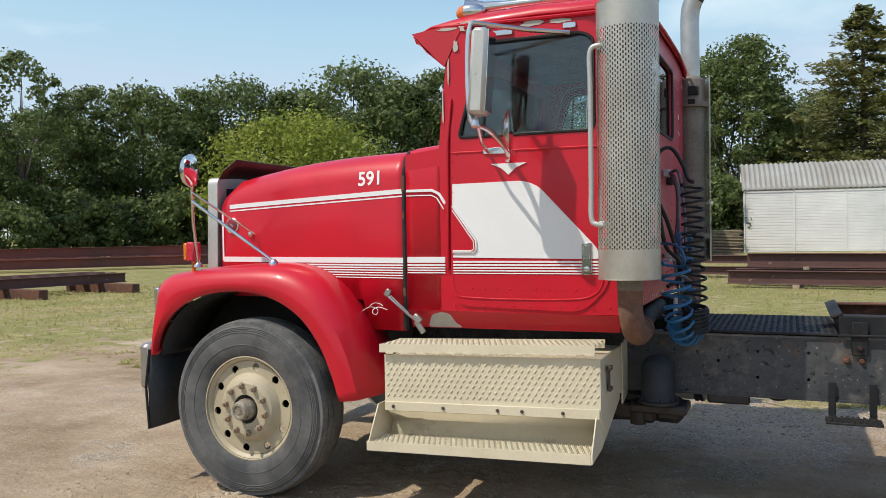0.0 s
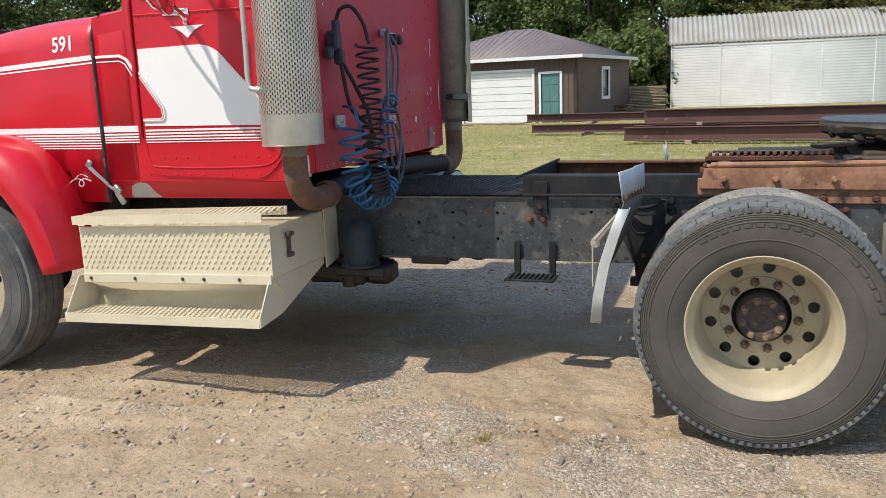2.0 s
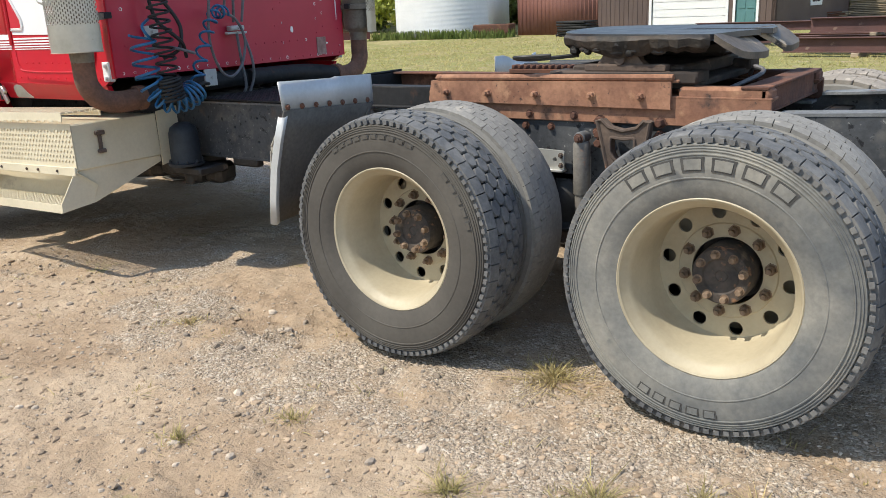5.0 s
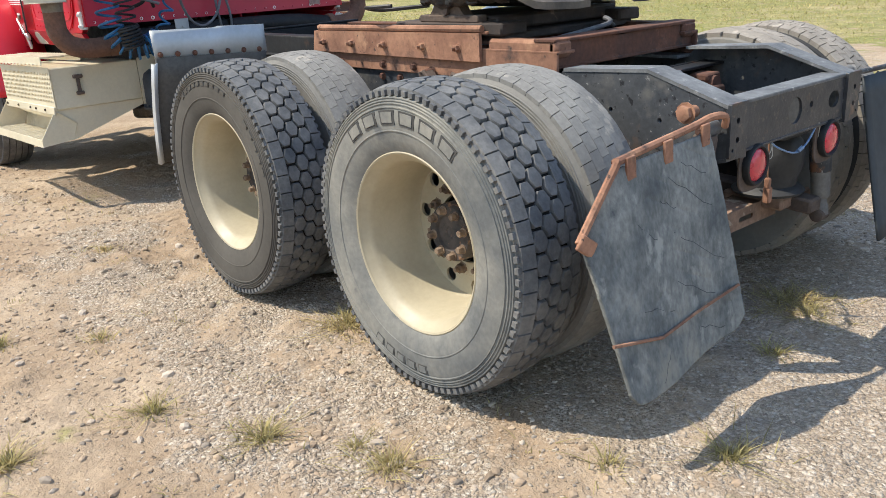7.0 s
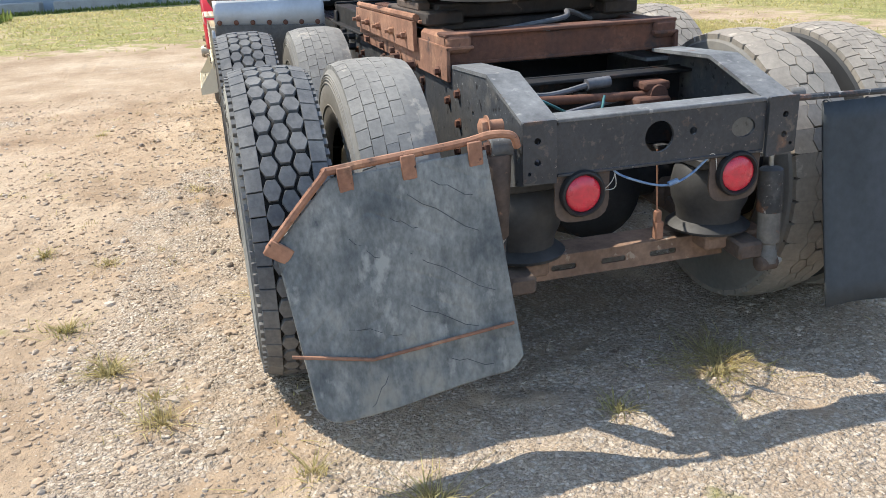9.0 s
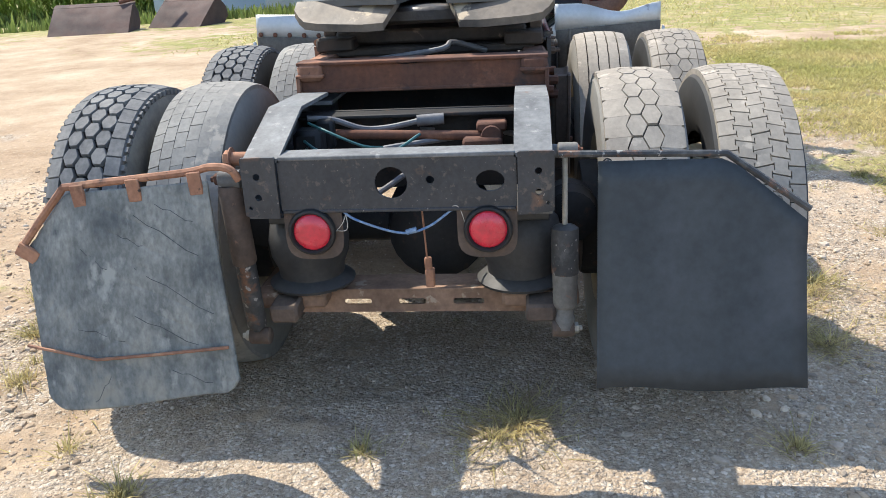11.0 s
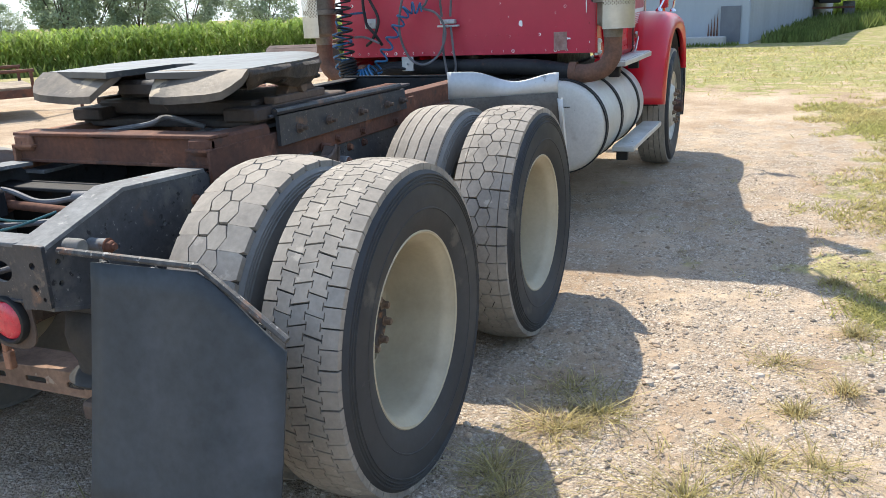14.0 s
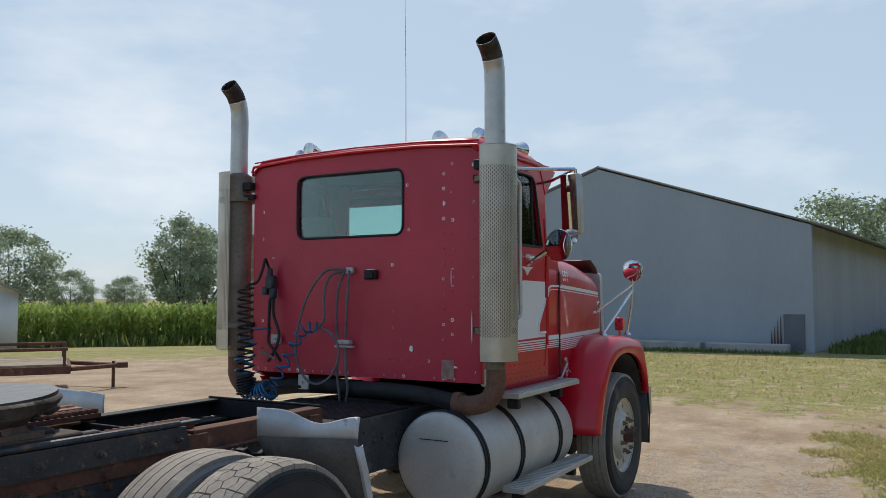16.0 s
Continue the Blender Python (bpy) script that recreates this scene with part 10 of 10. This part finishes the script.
bare = make_tree("thin_tree", 13.0, 6.0, "oak", 6, "half-bare thin tree with sparse leaves", dens=0.6, trunk_h=0.4, stem=0.4)
shrub = make_tree("shrub", 3.4, 5.0, "oak", 7, "low dense green shrub at the foot of the woods", dens=0.9, trunk_h=0.05, leaf=0.14)
haze_a = make_tree("field_tree", 11.5, 13.0, "oak", 8, "rounded tree across the corn field, haze tinted into its leaves", dens=1.15, mats=LEAF[3], trunk_h=0.06, leaf=0.22)
haze_b = make_tree("field_tree", 13.5, 10.0, "oak", 9, "tall tree across the corn field, haze tinted into its leaves", dens=1.0, mats=LEAF[3], trunk_h=0.07, leaf=0.22)


def around(az, d, eye=(-3.0, -4.8)):
    a = radians(az)
    return eye[0] + d * math.cos(a), eye[1] + d * math.sin(a)


def place(ob, az, d, turn, k, first, eye=(-3.0, -4.8), kz=None):
    x, y = around(az, d, eye)
    m = pose(x, y, float(land(np.array(x), np.array(y))) - 0.05, 0, 0, turn)
    sc = Matrix.Diagonal((k, k, kz or k, 1))
    if first:
        ob.matrix_basis = m @ sc
        return ob
    o = copy_thing(ob, m)
    o.scale = (k, k, kz or k)
    return o


used = set()


def plant(ob, az, d, turn, k=1.0, eye=(-3.0, -4.8), kz=None):
    first = ob.name not in used
    used.add(ob.name)
    return place(ob, az, d, turn, k, first, eye, kz)


# the woods behind the truck, seen from the driver's side
for ob, az, d, turn, k in [
        (bare, 140.5, 52, 0, 0.95), (oak_b, 143.5, 56, 10, 0.95), (oak_a, 139.5, 60, 50, 0.82), (oak_c, 136.4, 60, 30, 0.86), (oak_b, 133.4, 62, 80, 1.12), (oak_c, 130.4, 64, 200, 0.92),
        (oak_a, 127.0, 66, 140, 1.1), (oak_b, 124.0, 66, 210, 1.18), (lime, 123.6, 50, 0, 0.98), (oak_a, 119.4, 66, 280, 1.2), (oak_b, 116.2, 64, 300, 1.22), (oak_c, 113.4, 66, 20, 1.05), (oak_a, 110.6, 64, 60, 0.98),
        (oak_b, 107.6, 62, 100, 1.0), (oak_a, 104.6, 64, 190, 1.0), (oak_b, 101.4, 62, 15, 1.0), (oak_c, 98.4, 60, 120, 1.0), (oak_a, 94.6, 62, 250, 1.12), (oak_c, 93.0, 58, 45, 1.03), (oak_b, 90.0, 64, 330, 0.86),
        (cedar, 86.2, 58, 0, 1.28), (cedar, 82.0, 56, 120, 1.12), (oak_a, 78.5, 62, 30, 1.0), (oak_b, 74.0, 62, 70, 1.0), (oak_c, 69.5, 62, 160, 1.0), (oak_a, 65, 64, 220, 1.0), (cedar, 61, 62, 200, 0.9), (oak_b, 57, 62, 260, 1.0),
        (oak_a, 146.5, 62, 15, 0.9), (oak_c, 150, 64, 75, 0.85), (oak_b, 153.5, 66, 135, 0.9),
        (oak_b, 138, 70, 5, 1.05), (oak_a, 131.8, 74, 95, 1.0), (oak_b, 128.4, 74, 215, 1.0), (oak_a, 121.5, 76, 25, 1.1), (oak_b, 117.6, 76, 145, 1.1), (oak_a, 112, 76, 75, 1.05), (oak_b, 106, 74, 265, 1.05), (oak_a, 99.8, 74, 35, 1.1), (oak_a, 88, 74, 85, 1.0),
        (shrub, 141.5, 50, 0, 1.0), (shrub, 137.8, 53, 40, 1.2), (shrub, 134.6, 55, 80, 1.1), (shrub, 131.4, 56, 120, 1.25), (shrub, 128.2, 57, 160, 1.1), (shrub, 118, 58, 240, 1.2), (shrub, 112, 57, 280, 1.2), (shrub, 106.5, 56, 320, 1.2),
        (shrub, 101.2, 50, 20, 1.1), (shrub, 98.2, 49, 60, 1.2), (shrub, 95.6, 50, 100, 1.3), (shrub, 91, 54, 140, 1.3), (shrub, 144.8, 52, 180, 1.2)]:
    plant(ob, az, d, turn, k)
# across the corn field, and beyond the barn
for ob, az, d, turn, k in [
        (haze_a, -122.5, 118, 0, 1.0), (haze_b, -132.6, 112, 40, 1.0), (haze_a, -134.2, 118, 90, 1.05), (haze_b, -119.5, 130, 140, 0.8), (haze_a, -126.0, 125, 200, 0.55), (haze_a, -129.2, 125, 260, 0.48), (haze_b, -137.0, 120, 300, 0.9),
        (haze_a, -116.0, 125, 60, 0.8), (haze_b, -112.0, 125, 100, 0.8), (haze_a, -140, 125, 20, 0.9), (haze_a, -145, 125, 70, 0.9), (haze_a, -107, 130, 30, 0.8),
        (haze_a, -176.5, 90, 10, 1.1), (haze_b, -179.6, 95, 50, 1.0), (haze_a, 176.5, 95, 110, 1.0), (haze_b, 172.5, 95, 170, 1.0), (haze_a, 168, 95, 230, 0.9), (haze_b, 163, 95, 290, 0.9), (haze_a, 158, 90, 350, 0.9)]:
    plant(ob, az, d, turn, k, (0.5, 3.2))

CORN = leafy(mat("corn_leaves", (0.215, 0.31, 0.062), (0.30, 0.385, 0.085), 0.4, 0.6, island=0.35, bump=0, spec=0.3))
rg = np.random.RandomState(31)
cd = Vector((-0.69, 0.72, 0)).normalized()      # along the edge of the field
cn = Vector((-0.72, -0.69, 0)).normalized()     # into the field
edge0 = Vector((0.5, 3.2, 0)) + cn * 44
v, f = [], []
for row, (dist, sp) in enumerate([(0, 0.20), (0.75, 0.22), (1.5, 0.26), (2.3, 0.34), (3.2, 0.42), (4.5, 0.55), (6.5, 0.7), (9, 0.9), (12, 1.1), (16, 1.3), (21, 1.5), (27, 1.8), (34, 2.2)]):
    u = -48.0
    while u < 62:
        u += sp * rg.uniform(0.7, 1.3)
        p = edge0 + cd * u + cn * (dist + rg.uniform(-0.2, 0.2))
        z0 = float(land(np.array(p.x), np.array(p.y))) - 0.05
        h = rg.uniform(1.75, 2.2)
        wsc = 1.0 + row * 0.10
        nl = 24 if row < 3 else 7
        for k in range(nl):
            a = rg.uniform(0, 6.28)
            zz = h * ((0.12 + 0.83 * k / nl) if row < 3 else (0.55 + 0.42 * k / nl))
            L = rg.uniform(0.34, 0.70)
            c_, s_ = math.cos(a), math.sin(a)
            w = 0.038 * wsc
            o = len(v)
            v += [(p.x - s_ * w, p.y + c_ * w, z0 + zz), (p.x + s_ * w, p.y - c_ * w, z0 + zz),
                  (p.x + c_ * L * 0.5 - s_ * w, p.y + s_ * L * 0.5 + c_ * w, z0 + zz + 0.28), (p.x + c_ * L * 0.5 + s_ * w, p.y + s_ * L * 0.5 - c_ * w, z0 + zz + 0.28),
                  (p.x + c_ * L, p.y + s_ * L, z0 + zz + rg.uniform(-0.1, 0.2))]
            f += [(o, o + 1, o + 3, o + 2), (o + 2, o + 3, o + 4)]
        if row < 3:
            o = len(v)
            v += [(p.x - 0.015, p.y, z0), (p.x + 0.015, p.y, z0), (p.x, p.y, z0 + h + 0.25)]
            f += [(o, o + 1, o + 2)]
stuff("corn_field", v, f, CORN, "tall green corn field with pale tassels", "corn")
v, f = [], []
for _ in range(9000):
    p = edge0 + cd * rg.uniform(-48, 62) - cn * (0.1 + 1.3 * rg.random_sample() ** 1.6)
    h, a = rg.uniform(0.15, 0.75), rg.uniform(0, 6.28)
    w, l = h * 0.12 + 0.02, h * rg.uniform(0.15, 0.7)
    z0 = float(land(np.array(p.x), np.array(p.y))) - 0.03
    o = len(v)
    v += [(p.x - math.sin(a) * w, p.y + math.cos(a) * w, z0), (p.x + math.sin(a) * w, p.y - math.cos(a) * w, z0), (p.x + math.cos(a) * l, p.y + math.sin(a) * l, z0 + h)]
    f += [(o, o + 1, o + 2)]
stuff("field_edge_weeds", v, f, WEED, "rough green weeds at the foot of the corn", "weeds")
